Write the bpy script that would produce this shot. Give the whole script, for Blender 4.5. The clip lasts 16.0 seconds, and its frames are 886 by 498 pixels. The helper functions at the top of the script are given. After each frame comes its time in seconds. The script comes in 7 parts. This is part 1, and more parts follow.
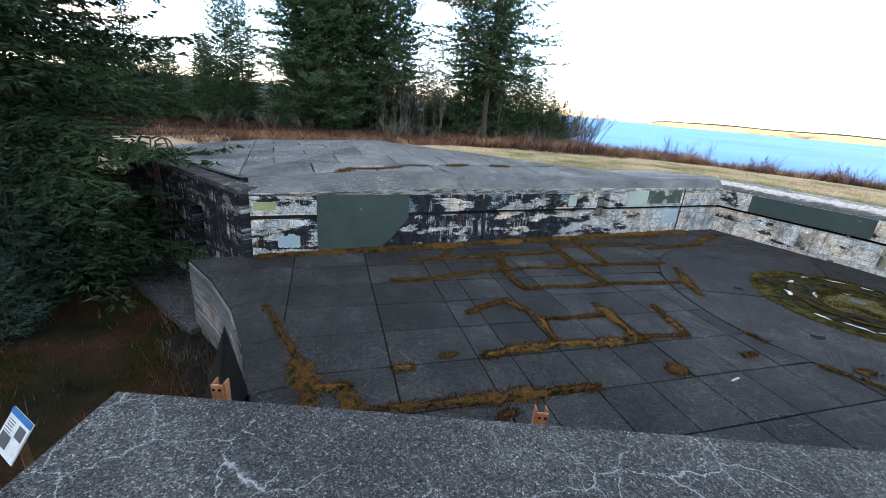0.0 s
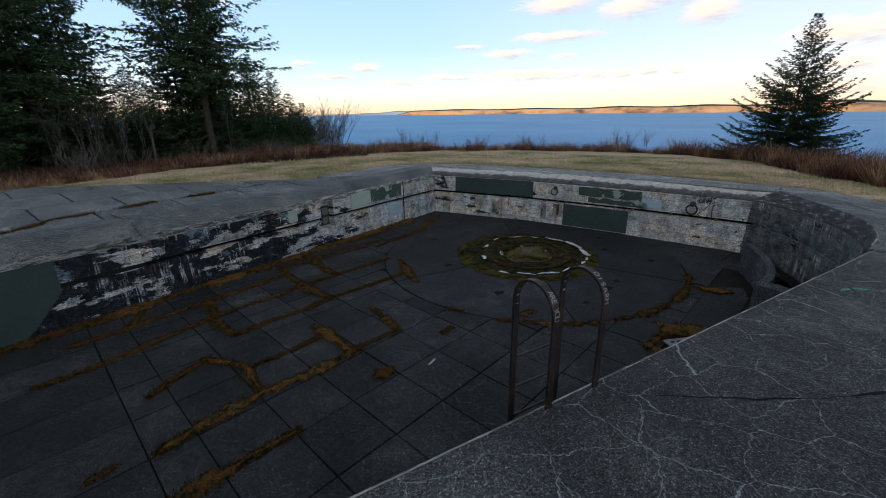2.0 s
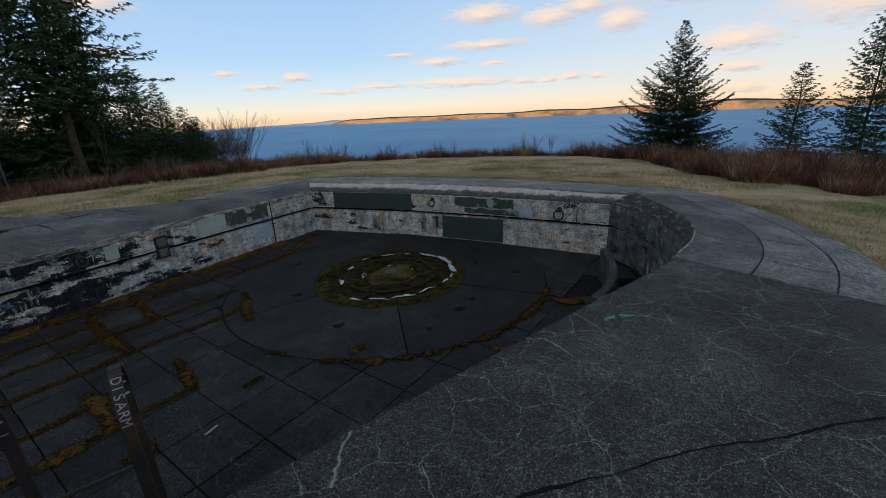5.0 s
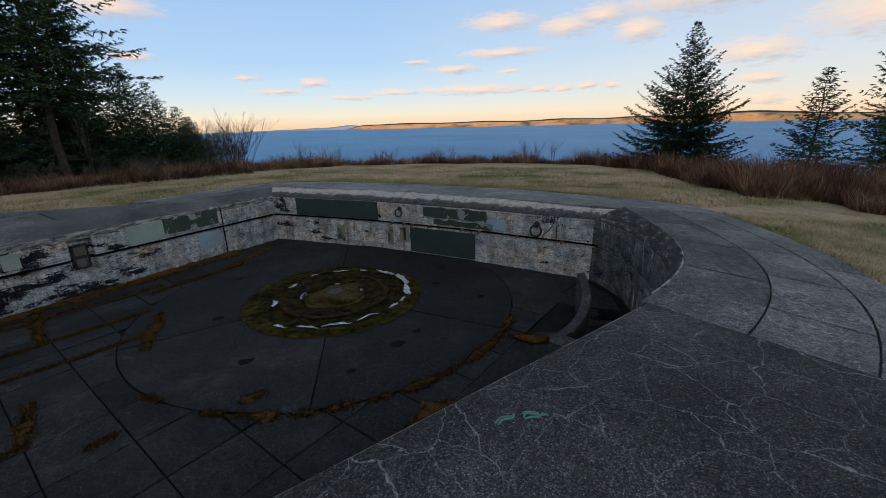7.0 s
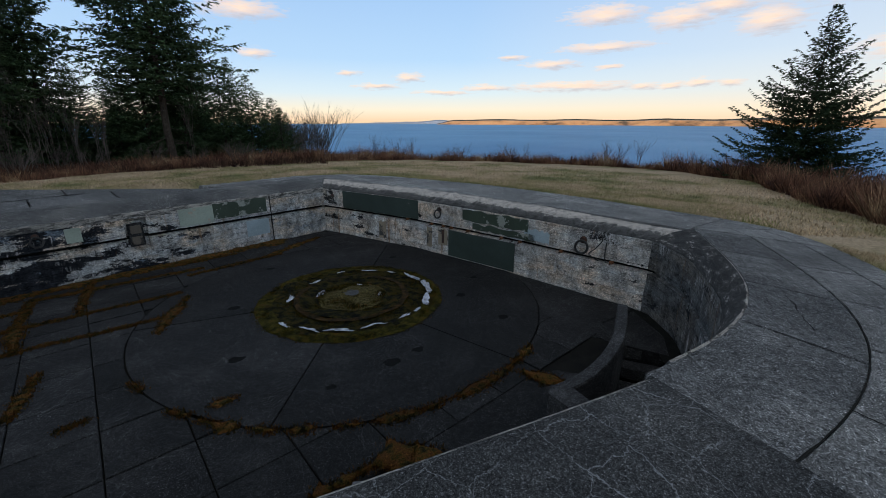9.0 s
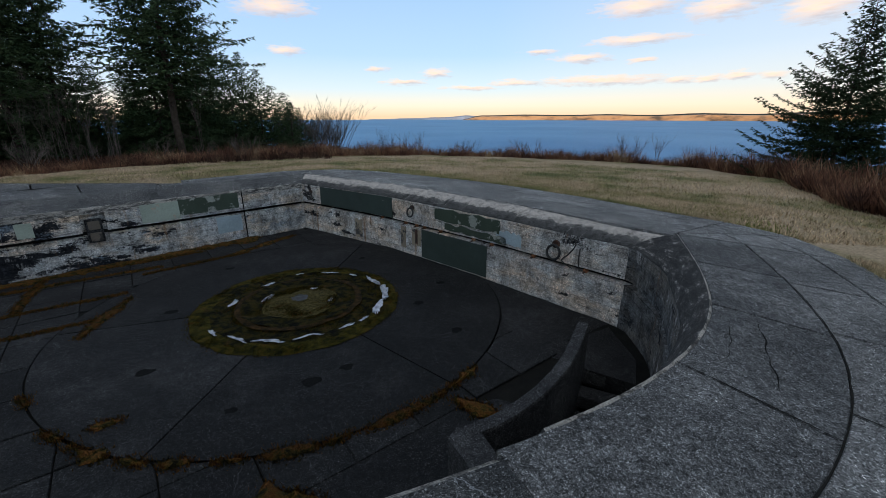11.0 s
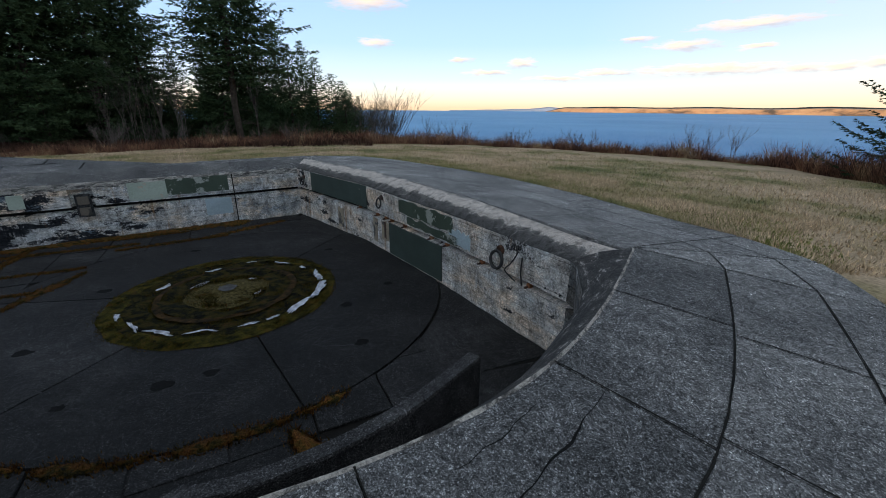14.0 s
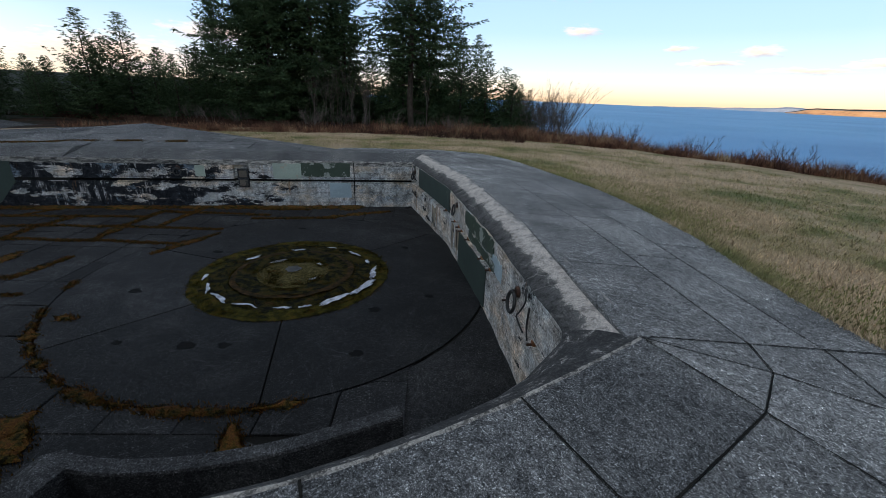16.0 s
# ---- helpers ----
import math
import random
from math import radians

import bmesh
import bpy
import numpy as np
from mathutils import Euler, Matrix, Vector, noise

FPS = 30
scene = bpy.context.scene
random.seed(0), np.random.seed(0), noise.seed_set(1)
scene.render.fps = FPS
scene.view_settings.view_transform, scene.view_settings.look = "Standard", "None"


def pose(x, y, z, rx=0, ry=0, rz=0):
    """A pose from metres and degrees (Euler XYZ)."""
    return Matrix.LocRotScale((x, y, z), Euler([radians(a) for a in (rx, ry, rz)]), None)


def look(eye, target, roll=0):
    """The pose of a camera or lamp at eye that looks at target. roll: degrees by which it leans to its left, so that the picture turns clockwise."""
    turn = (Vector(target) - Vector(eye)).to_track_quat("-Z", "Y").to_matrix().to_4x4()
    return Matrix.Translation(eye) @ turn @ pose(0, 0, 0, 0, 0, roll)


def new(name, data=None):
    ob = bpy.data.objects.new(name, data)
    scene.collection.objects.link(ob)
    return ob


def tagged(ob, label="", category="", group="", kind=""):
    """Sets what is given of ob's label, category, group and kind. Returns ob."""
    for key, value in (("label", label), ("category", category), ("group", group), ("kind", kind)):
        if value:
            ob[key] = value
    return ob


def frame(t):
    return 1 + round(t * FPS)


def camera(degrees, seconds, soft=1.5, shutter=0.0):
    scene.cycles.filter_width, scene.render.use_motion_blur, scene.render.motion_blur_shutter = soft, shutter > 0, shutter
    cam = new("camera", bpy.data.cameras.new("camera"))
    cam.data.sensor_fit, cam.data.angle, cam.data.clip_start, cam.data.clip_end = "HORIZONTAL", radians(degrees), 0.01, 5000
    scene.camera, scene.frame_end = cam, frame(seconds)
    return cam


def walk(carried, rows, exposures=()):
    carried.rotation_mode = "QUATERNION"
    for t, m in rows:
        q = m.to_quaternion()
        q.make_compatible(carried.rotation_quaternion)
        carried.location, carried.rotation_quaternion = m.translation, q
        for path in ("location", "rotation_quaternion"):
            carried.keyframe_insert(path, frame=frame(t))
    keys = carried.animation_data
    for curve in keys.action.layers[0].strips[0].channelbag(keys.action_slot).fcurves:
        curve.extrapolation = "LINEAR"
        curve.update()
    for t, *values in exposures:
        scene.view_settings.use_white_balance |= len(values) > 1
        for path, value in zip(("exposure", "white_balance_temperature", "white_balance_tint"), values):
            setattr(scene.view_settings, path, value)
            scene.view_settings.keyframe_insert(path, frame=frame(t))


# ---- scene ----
cam = camera(94.9, 16.0, 0.8)
PATH = [
    (0, (-1.778, 0.059, 3.665), (-1.780, 1.943, 2.993), 4.9),
    (0.5, (-1.240, 0.120, 3.794), (-0.948, 1.989, 3.147), 3.1),
    (1, (-0.765, 0.095, 3.912), (-0.256, 1.923, 3.279), 1.6),
    (1.5, (-0.299, 0.178, 3.987), (0.499, 1.900, 3.358), 0.3),
    (2, (0.162, 0.183, 4.040), (1.096, 1.832, 3.400), -0.8),
    (2.5, (0.624, 0.104, 4.090), (1.586, 1.739, 3.456), -1.2),
    (3, (1.049, -0.080, 4.132), (2.053, 1.531, 3.501), -1.9),
    (3.5, (1.404, -0.236, 4.153), (2.460, 1.338, 3.515), -1.9),
    (4, (1.746, -0.339, 4.150), (2.870, 1.193, 3.524), -2.6),
    (4.5, (2.194, -0.348, 4.119), (3.353, 1.160, 3.502), -2.5),
    (7, (4.758, 0.092, 3.827), (5.880, 1.641, 3.241), -1.5),
    (7.5, (5.159, 0.181, 3.807), (6.166, 1.809, 3.227), -0.9),
    (8, (5.526, 0.201, 3.815), (6.468, 1.866, 3.233), -0.6),
    (8.5, (5.909, 0.292, 3.825), (6.788, 1.985, 3.224), -0.2),
    (9, (6.276, 0.275, 3.811), (7.064, 2.013, 3.212), 0.1),
    (11.5, (8.444, 0.585, 3.653), (9.117, 2.364, 3.035), -0.1),
    (12, (8.974, 0.589, 3.619), (9.692, 2.347, 2.992), -0.6),
    (12.5, (9.474, 0.599, 3.576), (10.194, 2.360, 2.960), -1.0),
    (13, (9.943, 0.608, 3.519), (10.637, 2.374, 2.888), -1.3),
    (13.5, (10.375, 0.761, 3.468), (10.940, 2.566, 2.818), -1.0),
    (14, (10.764, 0.954, 3.461), (11.096, 2.814, 2.806), 0.4),
    (14.5, (11.263, 1.161, 3.505), (11.328, 3.050, 2.852), 1.7),
    (15, (11.845, 1.310, 3.590), (11.735, 3.190, 2.918), 1.8),
    (15.5, (12.476, 1.547, 3.688), (12.140, 3.391, 2.990), 1.9),
    (16, (13.031, 1.808, 3.783), (12.568, 3.620, 3.074), 2.4),
]
EXPOSURES = [(0.0, 2.12), (0.5, 1.62), (1.0, 1.05), (1.5, 0.65), (2.0, 0.40), (2.5, 0.27), (3.5, 0.16), (4.5, 0.03), (7.0, -0.02), (9.0, 0.07), (11.5, 0.20), (13.5, 0.33), (16.0, 0.42)]
walk(cam, [(t, look(eye, target, roll)) for t, eye, target, roll in PATH], EXPOSURES)

# ---- world, sun ----
SUN_EL, SUN_AZ = 5.0, 215.0
world = bpy.data.worlds.new("dusk_sky")
scene.world = world
world.use_nodes = True
wn, wl = world.node_tree.nodes, world.node_tree.links
wn.clear()
w_out = wn.new("ShaderNodeOutputWorld")
w_bg = wn.new("ShaderNodeBackground")
w_sky = wn.new("ShaderNodeTexSky")
w_sky.sky_type = "NISHITA"
w_sky.sun_disc = False
w_sky.sun_elevation = radians(SUN_EL)
w_sky.sun_rotation = radians(SUN_AZ)
w_sky.air_density, w_sky.dust_density, w_sky.ozone_density = 1.0, 0.4, 3.0
w_bg.inputs["Strength"].default_value = 1.2
# low pink clouds over the sky's own colour
w_co = wn.new("ShaderNodeTexCoord")
w_sep = wn.new("ShaderNodeSeparateXYZ")
wl.new(w_co.outputs["Generated"], w_sep.inputs[0])


def w_math(op, a, b=None):
    n = wn.new("ShaderNodeMath")
    n.operation = op
    for v, i in ((a, 0), (b, 1)):
        if isinstance(v, (int, float)):
            n.inputs[i].default_value = v
        elif v is not None:
            wl.new(v, n.inputs[i])
    return n.outputs[0]


def w_ramp(src, stops):
    r = wn.new("ShaderNodeValToRGB")
    while len(r.color_ramp.elements) < len(stops):
        r.color_ramp.elements.new(0.5)
    for e, (p, c) in zip(r.color_ramp.elements, stops):
        e.position, e.color = p, (*c, 1)
    wl.new(src, r.inputs[0])
    return r.outputs[0]


def w_mix(fac, a, b, mode="MIX"):
    n = wn.new("ShaderNodeMix")
    n.data_type, n.blend_type = "RGBA", mode
    for v, i in ((fac, 0), (a, 6), (b, 7)):
        if isinstance(v, (int, float)):
            n.inputs[i].default_value = v
        elif isinstance(v, tuple):
            n.inputs[i].default_value = (*v, 1)
        else:
            wl.new(v, n.inputs[i])
    return n.outputs[2]


# clouds: soft ragged banks at their bearing and height over the horizon, in degrees
w_az = w_math("MULTIPLY", w_math("ARCTAN2", w_sep.outputs["X"], w_sep.outputs["Y"]), 57.2958)
w_elev = w_math("MULTIPLY", w_math("ARCSINE", w_sep.outputs["Z"]), 57.2958)
w_flat = wn.new("ShaderNodeCombineXYZ")
wl.new(w_az, w_flat.inputs[0])
wl.new(w_elev, w_flat.inputs[1])


def w_vec(op, a, b, c=None):
    n = wn.new("ShaderNodeVectorMath")
    n.operation = op
    for v, i in ((a, 0), (b, 1), (c, 2)):
        if isinstance(v, tuple):
            n.inputs[i].default_value = v
        elif v is not None:
            wl.new(v, n.inputs[i])
    return n.outputs["Value" if op == "LENGTH" else "Vector"]


def w_cloud_noise(scale, detail, rough):
    n = wn.new("ShaderNodeTexNoise")
    n.inputs["Scale"].default_value, n.inputs["Detail"].default_value, n.inputs["Roughness"].default_value = scale, detail, rough
    wl.new(w_vec("MULTIPLY", w_flat.outputs[0], (0.42, 1.7, 1.0)), n.inputs["Vector"])
    return n


w_warp = w_vec("MULTIPLY", w_vec("SUBTRACT", w_cloud_noise(0.7, 5, 0.6).outputs["Color"], (0.5, 0.5, 0.5)), (3.4, 1.1, 0.0))
w_dir = w_vec("ADD", w_flat.outputs[0], w_warp)
CLOUDS = [(44.1, 8.5, 5.0, 0.55), (38.1, 6.8, 3.1, 0.5), (45.3, 6.3, 1.8, 0.32), (12.2, 5.8, 1.6, 0.34), (19.9, 5.4, 1.7, 0.45), (15.9, 4.3, 3.0, 0.30),
          (24.2, 3.6, 3.6, 0.28), (40.4, 4.2, 7.5, 0.5), (30.2, 4.2, 3.4, 0.33), (49.1, 4.1, 1.6, 0.4), (51.9, 4.0, 1.5, 0.4), (54.6, 4.2, 1.5, 0.42),
          (57.6, 4.1, 1.4, 0.4), (60.1, 9.9, 2.8, 1.2), (43.8, 11.8, 4.0, 1.0), (51.9, 10.9, 3.3, 1.0), (55.7, 11.8, 3.0, 0.9), (1.3, 7.6, 2.0, 0.5),
          (33.0, 7.7, 2.0, 0.28), (0.6, 12.0, 4.0, 0.9), (71.5, 6.6, 4.0, 1.1), (72.0, 3.9, 2.2, 0.6), (72.6, 1.8, 2.2, 0.55), (66.0, 12.6, 9.0, 1.5), (82.0, 9.0, 7.0, 2.0),
          (-52.0, 2.5, 8.0, 1.6), (-40.0, 5.5, 6.0, 1.0), (-75.0, 7.0, 9.0, 1.8), (100.0, 5.0, 9.0, 1.0)]
w_near, w_under = None, None
for c_az, c_el, c_w, c_h in CLOUDS:
    d = w_vec("LENGTH", w_vec("MULTIPLY", w_vec("SUBTRACT", w_dir, (c_az, c_el, 0.0)), (0.80 / c_w, 0.72 / c_h, 0.0)), None)
    w_near = d if w_near is None else w_math("MINIMUM", w_near, d)
    d = w_vec("LENGTH", w_vec("MULTIPLY", w_vec("SUBTRACT", w_dir, (c_az + 0.2 * c_w, c_el - 0.6 * c_h, 0.0)), (0.80 / c_w, 0.72 / c_h, 0.0)), None)
    w_under = d if w_under is None else w_math("MINIMUM", w_under, d)
w_puff = w_math("SUBTRACT", w_cloud_noise(1.7, 5, 0.55).outputs[0], 0.5)
w_dens = w_math("ADD", w_near, w_math("MULTIPLY", w_puff, 1.5))
w_cov = w_ramp(w_dens, [(0.10, (0.85, 0.85, 0.85)), (0.55, (0.52, 0.52, 0.52)), (1.0, (0, 0, 0))])
w_shade = w_math("ADD", w_math("MULTIPLY", w_math("SUBTRACT", w_under, w_near), 0.9), w_math("ADD", w_math("MULTIPLY", w_puff, 0.9), 0.45))
w_ccol = w_ramp(w_shade, [(0.05, (0.50, 0.45, 0.46)), (0.45, (0.76, 0.58, 0.48)), (0.85, (0.92, 0.68, 0.50))])
# evening gradient: peach at the horizon, pale, then blue, grey-blue overhead
w_grad = w_ramp(w_sep.outputs["Z"], [(0.0, (0.94, 0.66, 0.43)), (0.024, (0.94, 0.83, 0.66)), (0.06, (0.68, 0.79, 0.87)), (0.13, (0.46, 0.65, 0.89)), (0.25, (0.37, 0.56, 0.84)), (0.38, (0.30, 0.42, 0.60)), (0.6, (0.235, 0.27, 0.325)), (1.0, (0.22, 0.245, 0.28))])
# warmer air toward the south-east
w_warm = w_ramp(w_sep.outputs["X"], [(0.45, (0, 0, 0)), (1.0, (0.42, 0.42, 0.42))])
w_grad = w_mix(w_warm, w_grad, w_ramp(w_sep.outputs["Z"], [(0.0, (1.0, 0.70, 0.46)), (0.12, (0.96, 0.84, 0.70)), (0.35, (0.60, 0.64, 0.72)), (0.6, (0.22, 0.27, 0.34))]))
# brighter toward the set sun
w_sund = wn.new("ShaderNodeVectorMath")
w_sund.operation = "DOT_PRODUCT"
wl.new(w_co.outputs["Generated"], w_sund.inputs[0])
w_sund.inputs[1].default_value = (math.sin(radians(SUN_AZ)), math.cos(radians(SUN_AZ)), 0.08)
w_glow = w_ramp(w_sund.outputs["Value"], [(0.0, (1, 1, 1)), (0.5, (1.6, 1.55, 1.45)), (1.0, (3.2, 2.9, 2.5))])
w_grad = w_mix(1.0, w_grad, w_glow, "MULTIPLY")
w_nish = w_mix(1.0, w_sky.outputs[0], (0.12, 0.12, 0.12), "MULTIPLY")
w_col = w_mix(0.2, w_grad, w_nish)
w_col = w_mix(w_cov, w_col, w_ccol)
wl.new(w_col, w_bg.inputs["Color"])
wl.new(w_bg.outputs[0], w_out.inputs["Surface"])

sun_data = bpy.data.lights.new("sun", "SUN")
sun_data.energy, sun_data.angle, sun_data.color = 3.0, radians(0.5), (1.0, 0.62, 0.32)
sun = new("sun", sun_data)
sun_dir = Vector((math.sin(radians(SUN_AZ)) * math.cos(radians(SUN_EL)), math.cos(radians(SUN_AZ)) * math.cos(radians(SUN_EL)), math.sin(radians(SUN_EL))))
sun.matrix_basis = look(sun_dir * 100, (0, 0, 0))

# ---- materials ----
def mat_base(name):
    m = bpy.data.materials.new(name)
    m.use_nodes = True
    nt = m.node_tree
    return m, nt, nt.nodes["Principled BSDF"]


def noise_node(nt, scale, detail=6, rough=0.6, vec=None):
    n = nt.nodes.new("ShaderNodeTexNoise")
    n.inputs["Scale"].default_value = scale
    n.inputs["Detail"].default_value = detail
    n.inputs["Roughness"].default_value = rough
    if vec is not None:
        nt.links.new(vec, n.inputs["Vector"])
    return n


def ramp(nt, src, stops):
    r = nt.nodes.new("ShaderNodeValToRGB")
    els = r.color_ramp.elements
    while len(els) < len(stops):
        els.new(0.5)
    for e, (p, c) in zip(els, stops):
        e.position = p
        e.color = (*c, 1) if isinstance(c, tuple) else (c, c, c, 1)
    nt.links.new(src, r.inputs["Fac"])
    return r.outputs[0]


def mix(nt, fac, a, b, mode="MIX"):
    n = nt.nodes.new("ShaderNodeMix")
    n.data_type, n.blend_type = "RGBA", mode
    for v, i in ((fac, 0), (a, 6), (b, 7)):
        if isinstance(v, (int, float)):
            n.inputs[i].default_value = v
        elif isinstance(v, tuple):
            n.inputs[i].default_value = (*v, 1)
        else:
            nt.links.new(v, n.inputs[i])
    return n.outputs[2]


def math_node(nt, op, a, b=None):
    n = nt.nodes.new("ShaderNodeMath")
    n.operation = op
    for v, i in ((a, 0), (b, 1)):
        if isinstance(v, (int, float)):
            n.inputs[i].default_value = v
        elif v is not None:
            nt.links.new(v, n.inputs[i])
    return n.outputs[0]


def bump(nt, b, src, strength=0.4, dist=0.02):
    n = nt.nodes.new("ShaderNodeBump")
    n.inputs["Strength"].default_value = strength
    n.inputs["Distance"].default_value = dist
    nt.links.new(src, n.inputs["Height"])
    nt.links.new(n.outputs[0], b.inputs["Normal"])


def world_pos(nt):
    return nt.nodes.new("ShaderNodeNewGeometry").outputs["Position"]


def scaled(nt, vec, sx, sy, sz, turn=0.0, shift=0.0):
    n = nt.nodes.new("ShaderNodeMapping")
    n.inputs["Scale"].default_value = (sx, sy, sz)
    n.inputs["Rotation"].default_value = (0, 0, turn)
    n.inputs["Location"].default_value = (shift, shift, shift)
    nt.links.new(vec, n.inputs[0])
    return n.outputs[0]


def random_tone(nt, col, amount, source="Island"):
    if source == "Island":
        rnd = nt.nodes.new("ShaderNodeNewGeometry").outputs["Random Per Island"]
    else:
        rnd = nt.nodes.new("ShaderNodeObjectInfo").outputs["Random"]
    return mix(nt, 1.0, col, ramp(nt, rnd, [(0.0, 1 - amount), (1.0, 1 + amount)]), "MULTIPLY")


def two_tone(name, stops, scale=3.0, fine=60.0, rough=0.9, speck=0.35, bump_s=0.5, bump_d=0.01, island=0.0, each=0.0):
    """A matt surface: broad stains from a ramp, fine grain over it."""
    m, nt, b = mat_base(name)
    pos = world_pos(nt)
    col = ramp(nt, noise_node(nt, scale, 8, 0.65, pos).outputs[0], stops)
    small = noise_node(nt, fine, 4, 0.7, pos)
    col = mix(nt, 1.0, col, ramp(nt, small.outputs[0], [(0.3, 1 - speck), (0.7, 1 + speck)]), "MULTIPLY")
    if island:
        col = random_tone(nt, col, island)
    if each:
        col = random_tone(nt, col, each, "Object")
    nt.links.new(col, b.inputs["Base Color"])
    b.inputs["Roughness"].default_value = rough
    b.inputs["Specular IOR Level"].default_value = 0.5 if rough < 0.75 else 0.12
    bump(nt, b, small.outputs[0], bump_s, bump_d)
    return m


def crack_mask(nt, pos, scale, width, keep, warp_s=3.5, warp_a=0.22):
    """Thin wandering lines, broken up by a broad noise."""
    warp = noise_node(nt, warp_s, 6, 0.7, pos)
    v = nt.nodes.new("ShaderNodeVectorMath")
    v.operation = "MULTIPLY_ADD"
    nt.links.new(warp.outputs["Color"], v.inputs[0])
    v.inputs[1].default_value = (warp_a, warp_a, 0.0)
    nt.links.new(pos, v.inputs[2])
    flat = nt.nodes.new("ShaderNodeVectorMath")
    flat.operation = "MULTIPLY"
    nt.links.new(v.outputs[0], flat.inputs[0])
    flat.inputs[1].default_value = (1, 1, 0)
    vo = nt.nodes.new("ShaderNodeTexVoronoi")
    vo.feature = "DISTANCE_TO_EDGE"
    vo.inputs["Scale"].default_value = scale
    nt.links.new(flat.outputs[0], vo.inputs["Vector"])
    line = ramp(nt, vo.outputs["Distance"], [(0.0, 1.0), (width * 0.5, 0.8), (width, 0.0)])
    patch = ramp(nt, noise_node(nt, 0.9, 5, 0.7, scaled(nt, pos, 1, 1, 1, 0, 7.3)).outputs[0], [(keep, 0.0), (keep + 0.10, 1.0)])
    return mix(nt, 1.0, line, patch, "MULTIPLY")


def cell_noise(nt, pos, scale):
    """A random value for each small grain of a surface."""
    vo = nt.nodes.new("ShaderNodeTexVoronoi")
    vo.feature = "F1"
    vo.inputs["Scale"].default_value = scale
    nt.links.new(pos, vo.inputs["Vector"])
    sp = nt.nodes.new("ShaderNodeSeparateColor")
    nt.links.new(vo.outputs["Color"], sp.inputs[0])
    return sp.outputs[0]


def slab_material(name, lo, mid, hi, crack=1.0, each=0.12, pale=(0.34, 0.35, 0.365), contrast=1.0, rough=0.88, gloss=0.2):
    """Exposed aggregate concrete: pale grit in a dark surface, lichen specks, white lime cracks."""
    m, nt, b = mat_base(name)
    pos = world_pos(nt)
    col = ramp(nt, noise_node(nt, 0.8, 9, 0.68, pos).outputs[0], [(0.32, lo), (0.52, mid), (0.70, hi)])
    coarse = noise_node(nt, 14, 8, 0.85, pos)
    col = mix(nt, 1.0, col, ramp(nt, coarse.outputs[0], [(0.38, 1 - 0.32 * contrast), (0.5, 0.97), (0.61, 1 + 0.38 * contrast)]), "MULTIPLY")
    grit = cell_noise(nt, pos, 120.0)
    fine = cell_noise(nt, pos, 280.0)
    col = mix(nt, 1.0, col, ramp(nt, grit, [(0.0, 0.55), (0.66, 0.85), (0.86, 1.3), (1.0, 2.7)]), "MULTIPLY")
    col = mix(nt, 1.0, col, ramp(nt, fine, [(0.0, 0.5), (0.7, 0.9), (1.0, 2.4)]), "MULTIPLY")
    pits = noise_node(nt, 60, 3, 0.8, scaled(nt, pos, 1, 1, 1, 0, 2.7))
    col = mix(nt, 1.0, col, ramp(nt, pits.outputs[0], [(0.36, 0.30), (0.47, 0.95), (0.62, 1.25)]), "MULTIPLY")
    clump = noise_node(nt, 42, 5, 0.85, scaled(nt, pos, 1, 1, 1, 0, 6.2))
    worn = noise_node(nt, 1.4, 6, 0.72, scaled(nt, pos, 1, 1, 1, 0, 4.4))
    spots = mix(nt, 1.0, ramp(nt, clump.outputs[0], [(0.59, 0.0), (0.62, 0.75)]), ramp(nt, worn.outputs[0], [(0.42, 0.15), (0.56, 1.0)]), "MULTIPLY")
    col = mix(nt, spots, col, pale)
    black = noise_node(nt, 5, 7, 0.78, scaled(nt, pos, 1, 1, 1, 0, 9.1))
    col = mix(nt, ramp(nt, black.outputs[0], [(0.58, 0.0), (0.68, 0.5)]), col, (0.016, 0.017, 0.020))
    if crack:
        c1 = crack_mask(nt, pos, 2.2, 0.0048, 0.50 - 0.085 * crack)
        c2 = crack_mask(nt, scaled(nt, pos, 1, 1, 1, 0.7, 3.1), 4.6, 0.009, 0.55 - 0.05 * crack, 6.0, 0.12)
        k1, k2 = min(0.8, 0.8 * crack), min(0.3, 0.3 * crack)
        col = mix(nt, mix(nt, 1.0, c1, (k1, k1, k1), "MULTIPLY"), col, (0.46, 0.47, 0.49))
        col = mix(nt, mix(nt, 1.0, c2, (k2, k2, k2), "MULTIPLY"), col, (0.40, 0.41, 0.43))
    if each:
        col = random_tone(nt, col, each, "Object")
    nt.links.new(col, b.inputs["Base Color"])
    b.inputs["Roughness"].default_value = rough
    b.inputs["Specular IOR Level"].default_value = gloss
    bump(nt, b, mix(nt, 0.5, grit, coarse.outputs[0]), 0.6, 0.012)
    return m


